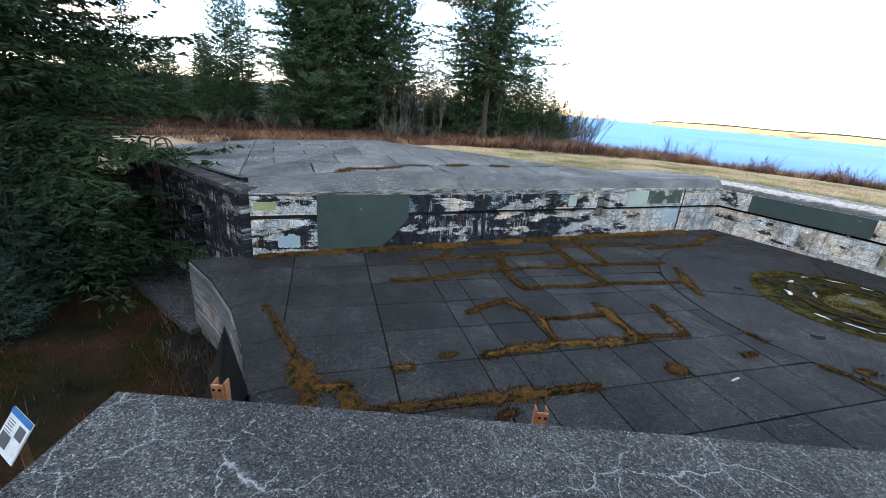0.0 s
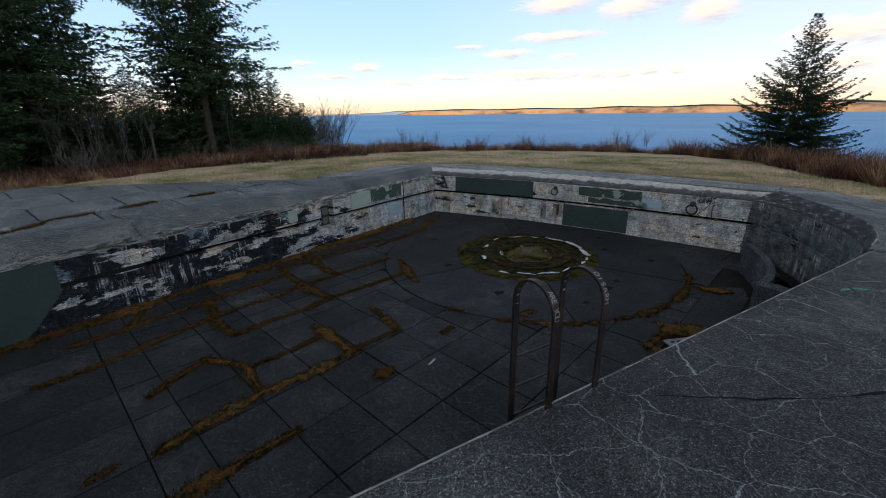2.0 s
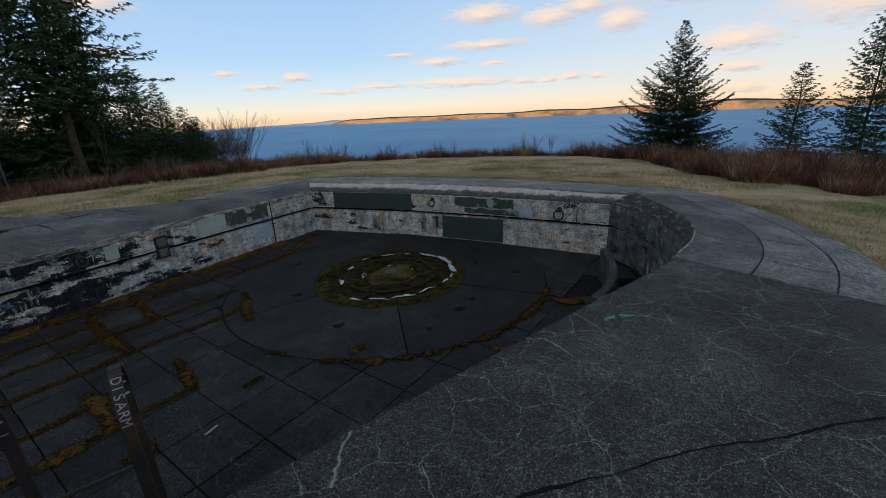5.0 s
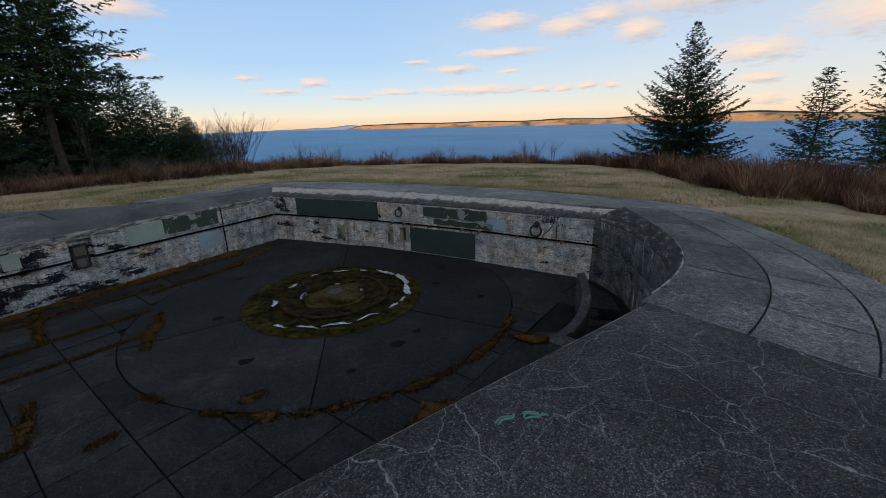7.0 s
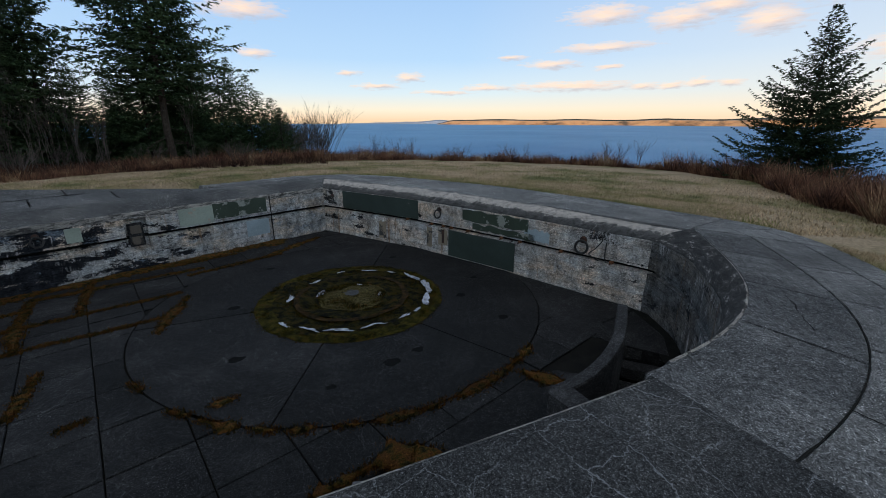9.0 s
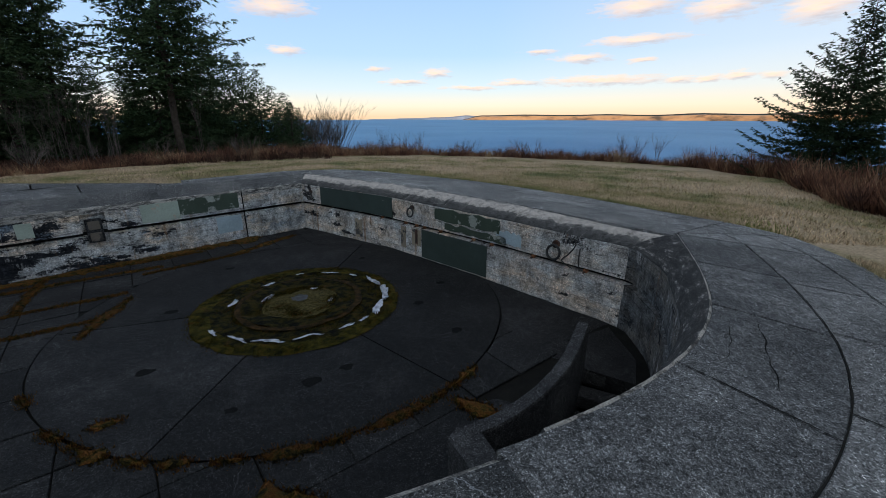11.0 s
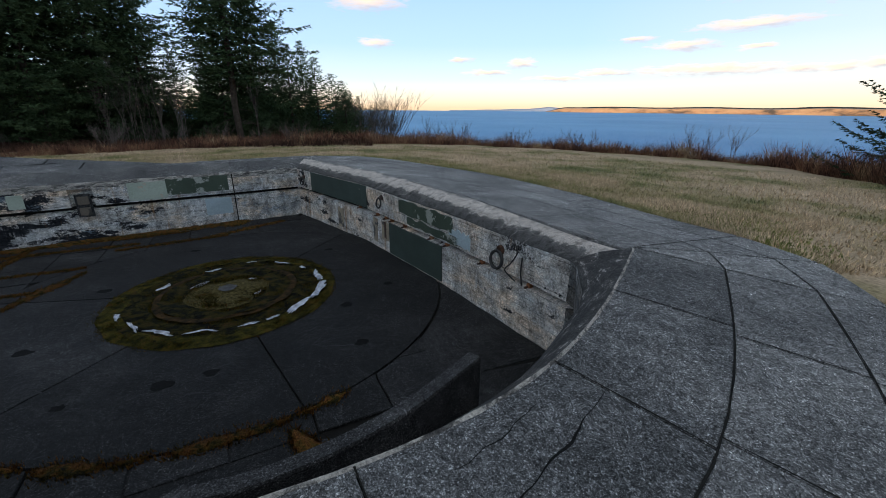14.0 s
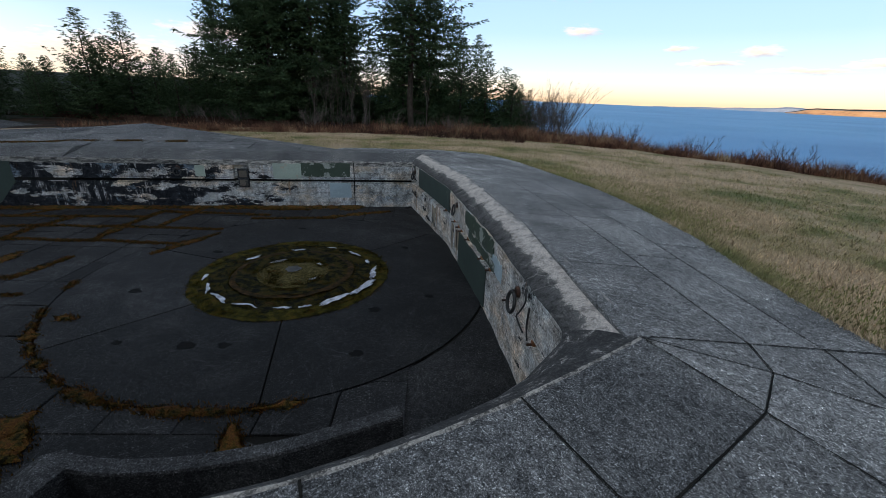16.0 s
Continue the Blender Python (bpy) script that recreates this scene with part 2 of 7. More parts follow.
def wall_material(name, base_lo, base_hi, paint, drips, turn, zones=None, tan=0.5, blue=0.0):
    """Old board-marked concrete: courses, remains of black paint, white lime runs, rust and dirt.
    paint and drips say how much of each there is; zones gives the paint along the wall, from 4 m before x = 0 in steps of 20 m."""
    m, nt, b = mat_base(name)
    pos = world_pos(nt)
    sep = nt.nodes.new("ShaderNodeSeparateXYZ")
    nt.links.new(scaled(nt, pos, 1, 1, 1, -turn), sep.inputs[0])
    com = nt.nodes.new("ShaderNodeCombineXYZ")
    nt.links.new(sep.outputs["X"], com.inputs[0])
    nt.links.new(sep.outputs["Z"], com.inputs[1])
    uz = com.outputs[0]
    grain = noise_node(nt, 30, 6, 0.8, pos)
    fine = math_node(nt, "SUBTRACT", grain.outputs[0], 0.5)
    # courses of the boards, wavering a little
    wob = nt.nodes.new("ShaderNodeVectorMath")
    wob.operation = "MULTIPLY_ADD"
    nt.links.new(noise_node(nt, 4, 5, 0.7, pos).outputs["Color"], wob.inputs[0])
    wob.inputs[1].default_value = (0.05, 0.035, 0)
    nt.links.new(uz, wob.inputs[2])
    br = nt.nodes.new("ShaderNodeTexBrick")
    for k, c in (("Color1", 0.0), ("Color2", 1.0), ("Mortar", 0.5)):
        br.inputs[k].default_value = (c, c, c, 1)
    br.inputs["Scale"].default_value = 1.0
    br.inputs["Mortar Size"].default_value = 0.009
    br.inputs["Mortar Smooth"].default_value = 0.6
    br.inputs["Brick Width"].default_value = 2.3
    br.inputs["Row Height"].default_value = 0.165
    nt.links.new(wob.outputs[0], br.inputs["Vector"])
    board = nt.nodes.new("ShaderNodeSeparateColor")
    nt.links.new(br.outputs["Color"], board.inputs[0])
    # bare concrete
    tone = noise_node(nt, 2.2, 9, 0.72, scaled(nt, uz, 1.0, 1.1, 1))
    v = math_node(nt, "ADD", tone.outputs[0], math_node(nt, "MULTIPLY", board.outputs[0], 0.07))
    v = math_node(nt, "ADD", v, math_node(nt, "MULTIPLY", fine, 0.25))
    col = ramp(nt, v, [(0.36, base_lo), (0.54, base_hi), (0.72, tuple(min(0.75, c * 1.35) for c in base_hi))])
    warm = noise_node(nt, 0.9, 6, 0.65, scaled(nt, uz, 1, 2.0, 1, 0, 31))
    col = mix(nt, 1.0, col, ramp(nt, warm.outputs[0], [(0.36, (0.90, 0.98, 1.06)), (0.5, (1.0, 1.0, 1.0)), (0.64, (1.0 + 0.30 * tan, 1.0, 1.0 - 0.28 * tan))]), "MULTIPLY")
    # black paint, worn off in strips along the boards
    strips = noise_node(nt, 1.3, 6, 0.66, scaled(nt, uz, 0.9, 2.7, 1, 0, 3))
    big = noise_node(nt, 0.85, 4, 0.6, scaled(nt, uz, 1, 1.4, 1, 0, 12))
    pv = math_node(nt, "ADD", math_node(nt, "MULTIPLY", strips.outputs[0], 0.55), math_node(nt, "MULTIPLY", big.outputs[0], 0.45))
    pv = math_node(nt, "ADD", pv, math_node(nt, "MULTIPLY", fine, 0.16))
    pv = math_node(nt, "ADD", pv, math_node(nt, "MULTIPLY", math_node(nt, "SUBTRACT", board.outputs[0], 0.5), 0.05))
    if zones:
        where = ramp(nt, math_node(nt, "MULTIPLY", math_node(nt, "ADD", sep.outputs["X"], 4.0), 0.05), zones)
        pv = math_node(nt, "SUBTRACT", pv, math_node(nt, "MULTIPLY", math_node(nt, "SUBTRACT", where, 0.5), 0.34))
    mask = ramp(nt, pv, [(paint, 1.0), (paint + 0.022, 0.0)])
    dark = ramp(nt, noise_node(nt, 5, 6, 0.75, uz).outputs[0], [(0.35, (0.012, 0.013, 0.016)), (0.6, (0.034, 0.036, 0.042)), (0.72, (0.075, 0.085, 0.10))])
    col = mix(nt, mask, col, dark)
    if blue:
        bl = ramp(nt, math_node(nt, "ADD", noise_node(nt, 1.3, 8, 0.72, scaled(nt, uz, 1, 1.3, 1, 0, 11)).outputs[0], math_node(nt, "MULTIPLY", fine, 0.14)), [(0.57, 0.0), (0.61, blue)])
        col = mix(nt, bl, col, (0.30, 0.37, 0.44))
    # lime running down in the middle and lower courses
    run = noise_node(nt, 1.0, 8, 0.78, scaled(nt, uz, 8.5, 0.8, 1, 0, 5))
    place = noise_node(nt, 1.2, 5, 0.65, scaled(nt, uz, 0.8, 2.2, 1, 0, 9))
    lime = mix(nt, 1.0, ramp(nt, run.outputs[0], [(0.545 - 0.05 * drips, 0.0), (0.60 - 0.05 * drips, 0.9)]), ramp(nt, place.outputs[0], [(0.51, 0.0), (0.60, 1.0)]), "MULTIPLY")
    col = mix(nt, lime, col, (0.60, 0.575, 0.56))
    # dirt and rust streaks
    grime = ramp(nt, noise_node(nt, 1.0, 8, 0.75, scaled(nt, uz, 3.2, 0.7, 1, 0, 3)).outputs[0], [(0.38, 0.25), (0.55, 1.0)])
    col = mix(nt, 0.5, col, grime, "MULTIPLY")
    rust = ramp(nt, noise_node(nt, 0.9, 5, 0.65, scaled(nt, uz, 6, 0.5, 1, 0, 17)).outputs[0], [(0.62, 0.0), (0.70, 0.65)])
    col = mix(nt, rust, col, (0.26, 0.135, 0.06))
    # joints between the boards, broken spots, grit
    gap = ramp(nt, math_node(nt, "ADD", br.outputs["Fac"], math_node(nt, "MULTIPLY", fine, 0.5)), [(0.3, 1.0), (0.9, 0.34)])
    col = mix(nt, ramp(nt, noise_node(nt, 1.9, 5, 0.7, uz).outputs[0], [(0.40, 0.15), (0.58, 0.95)]), col, mix(nt, 1.0, col, gap, "MULTIPLY"))
    blot = noise_node(nt, 6.0, 8, 0.82, scaled(nt, uz, 1, 1.0, 1, 0, 21))
    col = mix(nt, 1.0, col, ramp(nt, blot.outputs[0], [(0.37, 0.34), (0.47, 0.92), (0.60, 1.22)]), "MULTIPLY")
    col = mix(nt, 1.0, col, ramp(nt, grain.outputs[0], [(0.35, 0.68), (0.5, 0.97), (0.65, 1.35)]), "MULTIPLY")
    col = mix(nt, 1.0, col, ramp(nt, cell_noise(nt, pos, 55.0), [(0.0, 0.72), (0.7, 1.0), (1.0, 1.35)]), "MULTIPLY")
    nt.links.new(col, b.inputs["Base Color"])
    b.inputs["Roughness"].default_value = 0.92
    b.inputs["Specular IOR Level"].default_value = 0.12
    bump(nt, b, mix(nt, 0.4, mix(nt, 0.5, blot.outputs[0], grain.outputs[0]), gap), 0.6, 0.012)
    return m


def chamfer_material(name, dark, mid, pale, at):
    """Weathered cement edge: a dark skin with pale scoured patches in streaks."""
    m, nt, b = mat_base(name)
    pos = world_pos(nt)
    big = noise_node(nt, 3.4, 9, 0.8, scaled(nt, pos, 1, 1, 4))
    grain = noise_node(nt, 48, 5, 0.85, pos)
    v = math_node(nt, "ADD", big.outputs[0], math_node(nt, "MULTIPLY", math_node(nt, "SUBTRACT", grain.outputs[0], 0.5), 0.22))
    col = ramp(nt, v, [(at - 0.14, dark), (at - 0.02, mid), (at + 0.03, pale), (at + 0.2, tuple(c * 1.2 for c in pale))])
    col = mix(nt, 1.0, col, ramp(nt, grain.outputs[0], [(0.36, 0.55), (0.5, 0.95), (0.64, 1.5)]), "MULTIPLY")
    nt.links.new(col, b.inputs["Base Color"])
    b.inputs["Roughness"].default_value = 0.92
    b.inputs["Specular IOR Level"].default_value = 0.12
    bump(nt, b, v, 0.8, 0.02)
    return m


def scoured_chamfer(name):
    """Sloping cap: dark grey skin below, a ragged pale scoured band along its middle, grey towards the top."""
    m, nt, b = mat_base(name)
    pos = world_pos(nt)
    sep = nt.nodes.new("ShaderNodeSeparateXYZ")
    nt.links.new(pos, sep.inputs[0])
    big = noise_node(nt, 2.6, 9, 0.75, pos)
    grain = noise_node(nt, 48, 5, 0.85, pos)
    z = math_node(nt, "MULTIPLY", math_node(nt, "SUBTRACT", sep.outputs["Z"], 1.50), 2.5)
    v = math_node(nt, "ADD", z, math_node(nt, "MULTIPLY", math_node(nt, "SUBTRACT", big.outputs[0], 0.5), 0.75))
    v = math_node(nt, "ADD", v, math_node(nt, "MULTIPLY", math_node(nt, "SUBTRACT", grain.outputs[0], 0.5), 0.16))
    col = ramp(nt, v, [(0.0, (0.07, 0.069, 0.068)), (0.28, (0.11, 0.107, 0.104)), (0.38, (0.17, 0.162, 0.155)), (0.42, (0.52, 0.465, 0.42)), (0.66, (0.62, 0.555, 0.50)), (0.74, (0.27, 0.26, 0.25)), (0.95, (0.19, 0.19, 0.19))])
    stain = noise_node(nt, 7, 7, 0.78, scaled(nt, pos, 1, 1, 1, 0, 8))
    col = mix(nt, 1.0, col, ramp(nt, stain.outputs[0], [(0.36, 0.45), (0.5, 0.98), (0.64, 1.15)]), "MULTIPLY")
    col = mix(nt, 1.0, col, ramp(nt, grain.outputs[0], [(0.36, 0.6), (0.5, 0.95), (0.64, 1.4)]), "MULTIPLY")
    crack = crack_mask(nt, pos, 1.8, 0.006, 0.45)
    col = mix(nt, mix(nt, 1.0, crack, (0.6, 0.6, 0.6), "MULTIPLY"), col, (0.47, 0.44, 0.41))
    nt.links.new(col, b.inputs["Base Color"])
    b.inputs["Roughness"].default_value = 0.92
    b.inputs["Specular IOR Level"].default_value = 0.12
    bump(nt, b, mix(nt, 0.5, stain.outputs[0], grain.outputs[0]), 0.8, 0.02)
    return m


def paint_material(name, colour, under=(0.25, 0.24, 0.22), chips=0.30):
    """Flat old paint, scuffed and chipped to the concrete."""
    m, nt, b = mat_base(name)
    pos = world_pos(nt)
    n = noise_node(nt, 2.5, 8, 0.72, pos)
    c2 = tuple(v * 0.72 for v in colour)
    col = ramp(nt, noise_node(nt, 1.5, 6, 0.6, pos).outputs[0], [(0.35, c2), (0.65, colour)])
    col = mix(nt, ramp(nt, n.outputs[0], [(chips, 1.0), (chips + 0.02, 0.0)]), col, under)
    dust = noise_node(nt, 30, 4, 0.7, pos)
    col = mix(nt, 1.0, col, ramp(nt, dust.outputs[0], [(0.3, 0.85), (0.7, 1.15)]), "MULTIPLY")
    nt.links.new(col, b.inputs["Base Color"])
    b.inputs["Roughness"].default_value = 0.7
    bump(nt, b, n.outputs[0], 0.35, 0.006)
    return m


M_FLOOR = slab_material("dark_platform_concrete", (0.01079, 0.01089, 0.01149), (0.02119, 0.02137, 0.02222), (0.04983, 0.04939, 0.0498), 0.25, 0.35, (0.25, 0.25, 0.25), 1.6, 0.78, 0.24)
# dirt in the joints; also near-black painted as shade in the wall groove
M_GAP_DIRT_SHADE = two_tone("joint_dirt", [(0.3, (0.008, 0.008, 0.008)), (0.7, (0.02, 0.019, 0.016))], 3, 60)
M_SLAB = slab_material("cracked_roof_concrete", (0.03695, 0.03795, 0.03933), (0.07248, 0.07314, 0.07406), (0.1349, 0.1338, 0.1311), 0.95, 0.12, (0.20, 0.205, 0.21), 0.7)
M_APRON = slab_material("apron_concrete", (0.1332, 0.1325, 0.1314), (0.2398, 0.2367, 0.231), (0.3797, 0.3711, 0.3562), 0.15, 0.14, (0.5, 0.5, 0.5), 1.5)
M_APRON_DARK = slab_material("weathered_rim_concrete", (0.06899, 0.06989, 0.07055), (0.141, 0.1406, 0.1397), (0.2624, 0.2577, 0.2503), 0.4, 0.12, (0.46, 0.462, 0.465), 1.6)
M_DOME = slab_material("dome_concrete", (0.09594, 0.09671, 0.0982), (0.1759, 0.1758, 0.1746), (0.2864, 0.279, 0.2645), 0.3, 0.20, (0.40, 0.40, 0.395))
M_CHAMFER = chamfer_material("scoured_edge_concrete", (0.11, 0.105, 0.10), (0.34, 0.31, 0.275), (0.60, 0.545, 0.48), 0.43)
M_CHAMFER_FRONT = scoured_chamfer("scoured_front_chamfer")
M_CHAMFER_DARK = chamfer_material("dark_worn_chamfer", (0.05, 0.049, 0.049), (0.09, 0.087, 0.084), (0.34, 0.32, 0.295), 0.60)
M_CHAMFER_MID = chamfer_material("stained_lip_concrete", (0.05, 0.048, 0.047), (0.15, 0.142, 0.132), (0.42, 0.39, 0.35), 0.50)
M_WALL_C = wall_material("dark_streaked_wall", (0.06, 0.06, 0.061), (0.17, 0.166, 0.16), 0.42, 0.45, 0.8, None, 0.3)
M_WALL_END = wall_material("black_end_wall", (0.05, 0.05, 0.051), (0.20, 0.195, 0.19), 0.56, 0.75, -0.632, None, 0.2)
M_WALL_L = wall_material("black_stained_wall", (0.21, 0.203, 0.193), (0.56, 0.53, 0.495), 0.475, 0.25, 0.417, [(0.0, 0.22), (0.09, 0.30), (0.17, 0.52), (0.26, 0.66), (0.44, 0.64), (0.56, 0.56), (0.68, 0.42), (0.76, 0.28), (1.0, 0.2)], 0.7, 0.5)
M_WALL_F = wall_material("pale_stained_wall", (0.27, 0.243, 0.218), (0.66, 0.595, 0.535), 0.395, 0.6, -0.99, None, 0.55)
M_CURB = slab_material("curb_concrete", (0.0319, 0.0319, 0.03335), (0.06525, 0.06525, 0.0667), (0.145, 0.145, 0.1436), 0, 0, (0.24, 0.24, 0.238), 1.0)
M_GRASS = two_tone("winter_lawn", [(0.36, (0.165, 0.165, 0.070)), (0.44, (0.310, 0.250, 0.135)), (0.54, (0.450, 0.335, 0.215)), (0.72, (0.540, 0.405, 0.275))], 0.35, 14, speck=0.4, bump_s=0.7, bump_d=0.04)
M_BLADE = two_tone("grass_blades", [(0.36, (0.181, 0.193, 0.080)), (0.44, (0.339, 0.287, 0.146)), (0.53, (0.503, 0.380, 0.240)), (0.72, (0.632, 0.474, 0.322))], 0.35, 20, island=0.45)
M_BLADE_GREEN = two_tone("green_grass_blades", [(0.36, (0.13, 0.15, 0.045)), (0.5, (0.21, 0.22, 0.07)), (0.68, (0.33, 0.29, 0.13))], 0.8, 20, island=0.4)
# dirt tone lowered to hold the shade of the yard's trees and wall
M_DIRT = two_tone("shaded_red_brown_dirt", [(0.34, (0.007, 0.0045, 0.003)), (0.45, (0.015, 0.015, 0.005)), (0.54, (0.035, 0.016, 0.009)), (0.68, (0.055, 0.026, 0.014))], 0.6, 26, speck=0.6, bump_s=0.9, bump_d=0.04)
M_NEEDLE = two_tone("fir_needles", [(0.3, (0.02738, 0.04978, 0.02364)), (0.7, (0.07715, 0.1145, 0.04978))], 0.8, 20, island=0.5)
# darker copy of the fir green, the crown's self-shadow put into it
M_NEEDLE_SHADED = two_tone("shade_darkened_needles", [(0.3, (0.0154, 0.0286, 0.0143)), (0.7, (0.044, 0.0682, 0.0308))], 0.8, 20, island=0.5)
M_NEEDLE_PALE = two_tone("spruce_needles", [(0.3, (0.020, 0.038, 0.026)), (0.7, (0.052, 0.082, 0.062))], 1.2, 20, island=0.5)
M_BARK = two_tone("bark", [(0.3, (0.030, 0.023, 0.018)), (0.7, (0.085, 0.066, 0.052))], 4, 50)
M_TWIG = two_tone("grey_twigs", [(0.3, (0.075, 0.06, 0.052)), (0.7, (0.17, 0.145, 0.125))], 1, 30, island=0.3)
M_BRUSH = two_tone("dry_brush", [(0.36, (0.055, 0.030, 0.024)), (0.47, (0.15, 0.070, 0.045)), (0.57, (0.26, 0.145, 0.085)), (0.68, (0.46, 0.34, 0.20))], 0.9, 20, island=0.6)
M_YARD_BRUSH = two_tone("dead_yard_weeds", [(0.34, (0.018, 0.012, 0.009)), (0.5, (0.065, 0.042, 0.026)), (0.66, (0.17, 0.13, 0.085))], 2.5, 20, island=0.7)
M_WOOD_BRUSH = two_tone("woodland_undergrowth", [(0.34, (0.02275, 0.0143, 0.0117)), (0.5, (0.0715, 0.03575, 0.0247)), (0.68, (0.156, 0.104, 0.065))], 0.9, 20, island=0.6)
M_MOSS = two_tone("orange_moss", [(0.36, (0.0138, 0.01265, 0.00575)), (0.45, (0.0575, 0.0437, 0.0092)), (0.53, (0.135, 0.062, 0.0138)), (0.60, (0.092, 0.0391, 0.01265)), (0.70, (0.2185, 0.0943, 0.0207))], 9.0, 60, speck=0.85, bump_s=1.0, bump_d=0.03, island=0.4)
M_MOUND = two_tone("dead_grass_mound", [(0.36, (0.030, 0.026, 0.010)), (0.5, (0.10, 0.082, 0.028)), (0.66, (0.19, 0.155, 0.065))], 22.0, 80, speck=0.7, bump_s=1.0, bump_d=0.03)
M_MOSS_RING = two_tone("ring_moss", [(0.38, (0.00432, 0.00432, 0.00288)), (0.47, (0.01296, 0.01296, 0.0036)), (0.55, (0.04464, 0.03744, 0.00576)), (0.68, (0.072, 0.036, 0.00936))], 5.0, 70, speck=0.9, bump_s=1.0, bump_d=0.04)
M_MOSS_RIM = two_tone("rim_moss", [(0.36, (0.008925, 0.009562, 0.00255)), (0.46, (0.03825, 0.0357, 0.004463)), (0.56, (0.07969, 0.06375, 0.008287)), (0.68, (0.102, 0.05419, 0.01147))], 4.5, 70, speck=0.8, bump_s=1.0, bump_d=0.03)
M_MOSS_BROWN = two_tone("rusty_rim_moss", [(0.36, (0.010, 0.009, 0.005)), (0.5, (0.040, 0.026, 0.010)), (0.66, (0.10, 0.052, 0.018))], 6.0, 70, speck=0.8, bump_s=1.0, bump_d=0.03)
M_CENTRE = two_tone("weathered_centre_plate", [(0.35, (0.035, 0.035, 0.037)), (0.7, (0.10, 0.10, 0.102))], 9, 70, 0.7)
M_RUST = two_tone("rusted_iron", [(0.35, (0.018, 0.012, 0.010)), (0.55, (0.07, 0.028, 0.015)), (0.7, (0.16, 0.06, 0.025))], 9, 80, 0.6)
M_IRON = two_tone("black_iron", [(0.35, (0.012, 0.012, 0.013)), (0.7, (0.04, 0.036, 0.034))], 9, 80, 0.55)
M_RAIL = two_tone("dark_rail_iron", [(0.38, (0.007, 0.0056, 0.0056)), (0.54, (0.0224, 0.0119, 0.0084)), (0.70, (0.084, 0.0315, 0.014))], 7, 80, 0.6)
M_ORANGE = two_tone("orange_rust_steel", [(0.35, (0.20, 0.075, 0.03)), (0.6, (0.36, 0.15, 0.065)), (0.7, (0.42, 0.26, 0.15))], 8, 60, 0.7)
M_WOOD = two_tone("post_wood", [(0.35, (0.13, 0.075, 0.035)), (0.7, (0.24, 0.15, 0.07))], 6, 60)
M_PLATE = two_tone("grey_plate", [(0.35, (0.10, 0.10, 0.105)), (0.7, (0.22, 0.22, 0.225))], 5, 60, 0.6)
M_CHALK = two_tone("chalk_marks", [(0.3, (0.28, 0.264, 0.256)), (0.7, (0.4, 0.384, 0.368))], 10, 60)
M_BLACK = two_tone("black_hole", [(0.3, (0.006, 0.006, 0.006)), (0.7, (0.012, 0.012, 0.012))], 5, 50)
P_GREEN = paint_material("dark_green_paint", (0.040, 0.060, 0.050))
P_GREEN2 = paint_material("olive_green_paint", (0.050, 0.072, 0.048), (0.33, 0.34, 0.30), 0.42)
P_PALE = paint_material("pale_green_paint", (0.40, 0.45, 0.37), (0.45, 0.38, 0.30), 0.40)
P_BLUE = paint_material("pale_blue_paint", (0.42, 0.51, 0.55), (0.35, 0.34, 0.32), 0.34)
P_YELLOW = paint_material("faded_yellow_paint", (0.34, 0.36, 0.16))
P_WHITE = paint_material("sign_white", (0.75, 0.76, 0.78), (0.6, 0.6, 0.6), 0.2)
P_SIGN_BLUE = paint_material("sign_blue", (0.03, 0.16, 0.42), (0.03, 0.16, 0.42), 0.1)
P_SIGN_GREY = paint_material("sign_print", (0.10, 0.10, 0.11), (0.2, 0.2, 0.2), 0.3)
P_BUFF = paint_material("buff_stain", (0.34, 0.275, 0.20), (0.06, 0.058, 0.055), 0.44)
P_NICHE = paint_material("shaded_stained_tan_plate", (0.16, 0.13, 0.10), (0.05, 0.045, 0.04), 0.42)
P_MINT = paint_material("mint_chalk", (0.11, 0.30, 0.22), (0.06, 0.09, 0.08), 0.36)
P_LIME = paint_material("lime_deposit", (0.13, 0.13, 0.14), (0.04, 0.04, 0.045), 0.45)

# blue reflection of the upper sky is painted into the water's base colour
M_SEA, nt, b = mat_base("sea_water")
pos = world_pos(nt)
nt.links.new(ramp(nt, noise_node(nt, 0.004, 5, 0.6, scaled(nt, pos, 1, 1, 1)).outputs[0], [(0.35, (0.06, 0.25, 0.50)), (0.65, (0.10, 0.32, 0.58))]), b.inputs["Base Color"])
b.inputs["Roughness"].default_value = 0.45
b.inputs["Specular IOR Level"].default_value = 0.12
bump(nt, b, noise_node(nt, 0.15, 8, 0.7, pos).outputs[0], 0.6, 2.0)

M_ICE, nt, b = mat_base("white_ice")
ice_n = noise_node(nt, 9, 5, 0.65, world_pos(nt))
nt.links.new(ramp(nt, ice_n.outputs[0], [(0.36, (0.16, 0.17, 0.20)), (0.5, (0.52, 0.54, 0.60)), (0.66, (0.78, 0.79, 0.83))]), b.inputs["Base Color"])
b.inputs["Roughness"].default_value = 0.32
bump(nt, b, ice_n.outputs[0], 0.3, 0.01)

M_BLUFF, nt, b = mat_base("sandy_bluff")
pos = world_pos(nt)
sep = nt.nodes.new("ShaderNodeSeparateXYZ")
nt.links.new(pos, sep.inputs[0])
col = ramp(nt, noise_node(nt, 0.006, 7, 0.7, scaled(nt, pos, 1, 1, 3)).outputs[0], [(0.36, (0.12, 0.085, 0.05)), (0.5, (0.60, 0.33, 0.15)), (0.7, (0.78, 0.48, 0.24))])
nt.links.new(col, b.inputs["Base Color"])
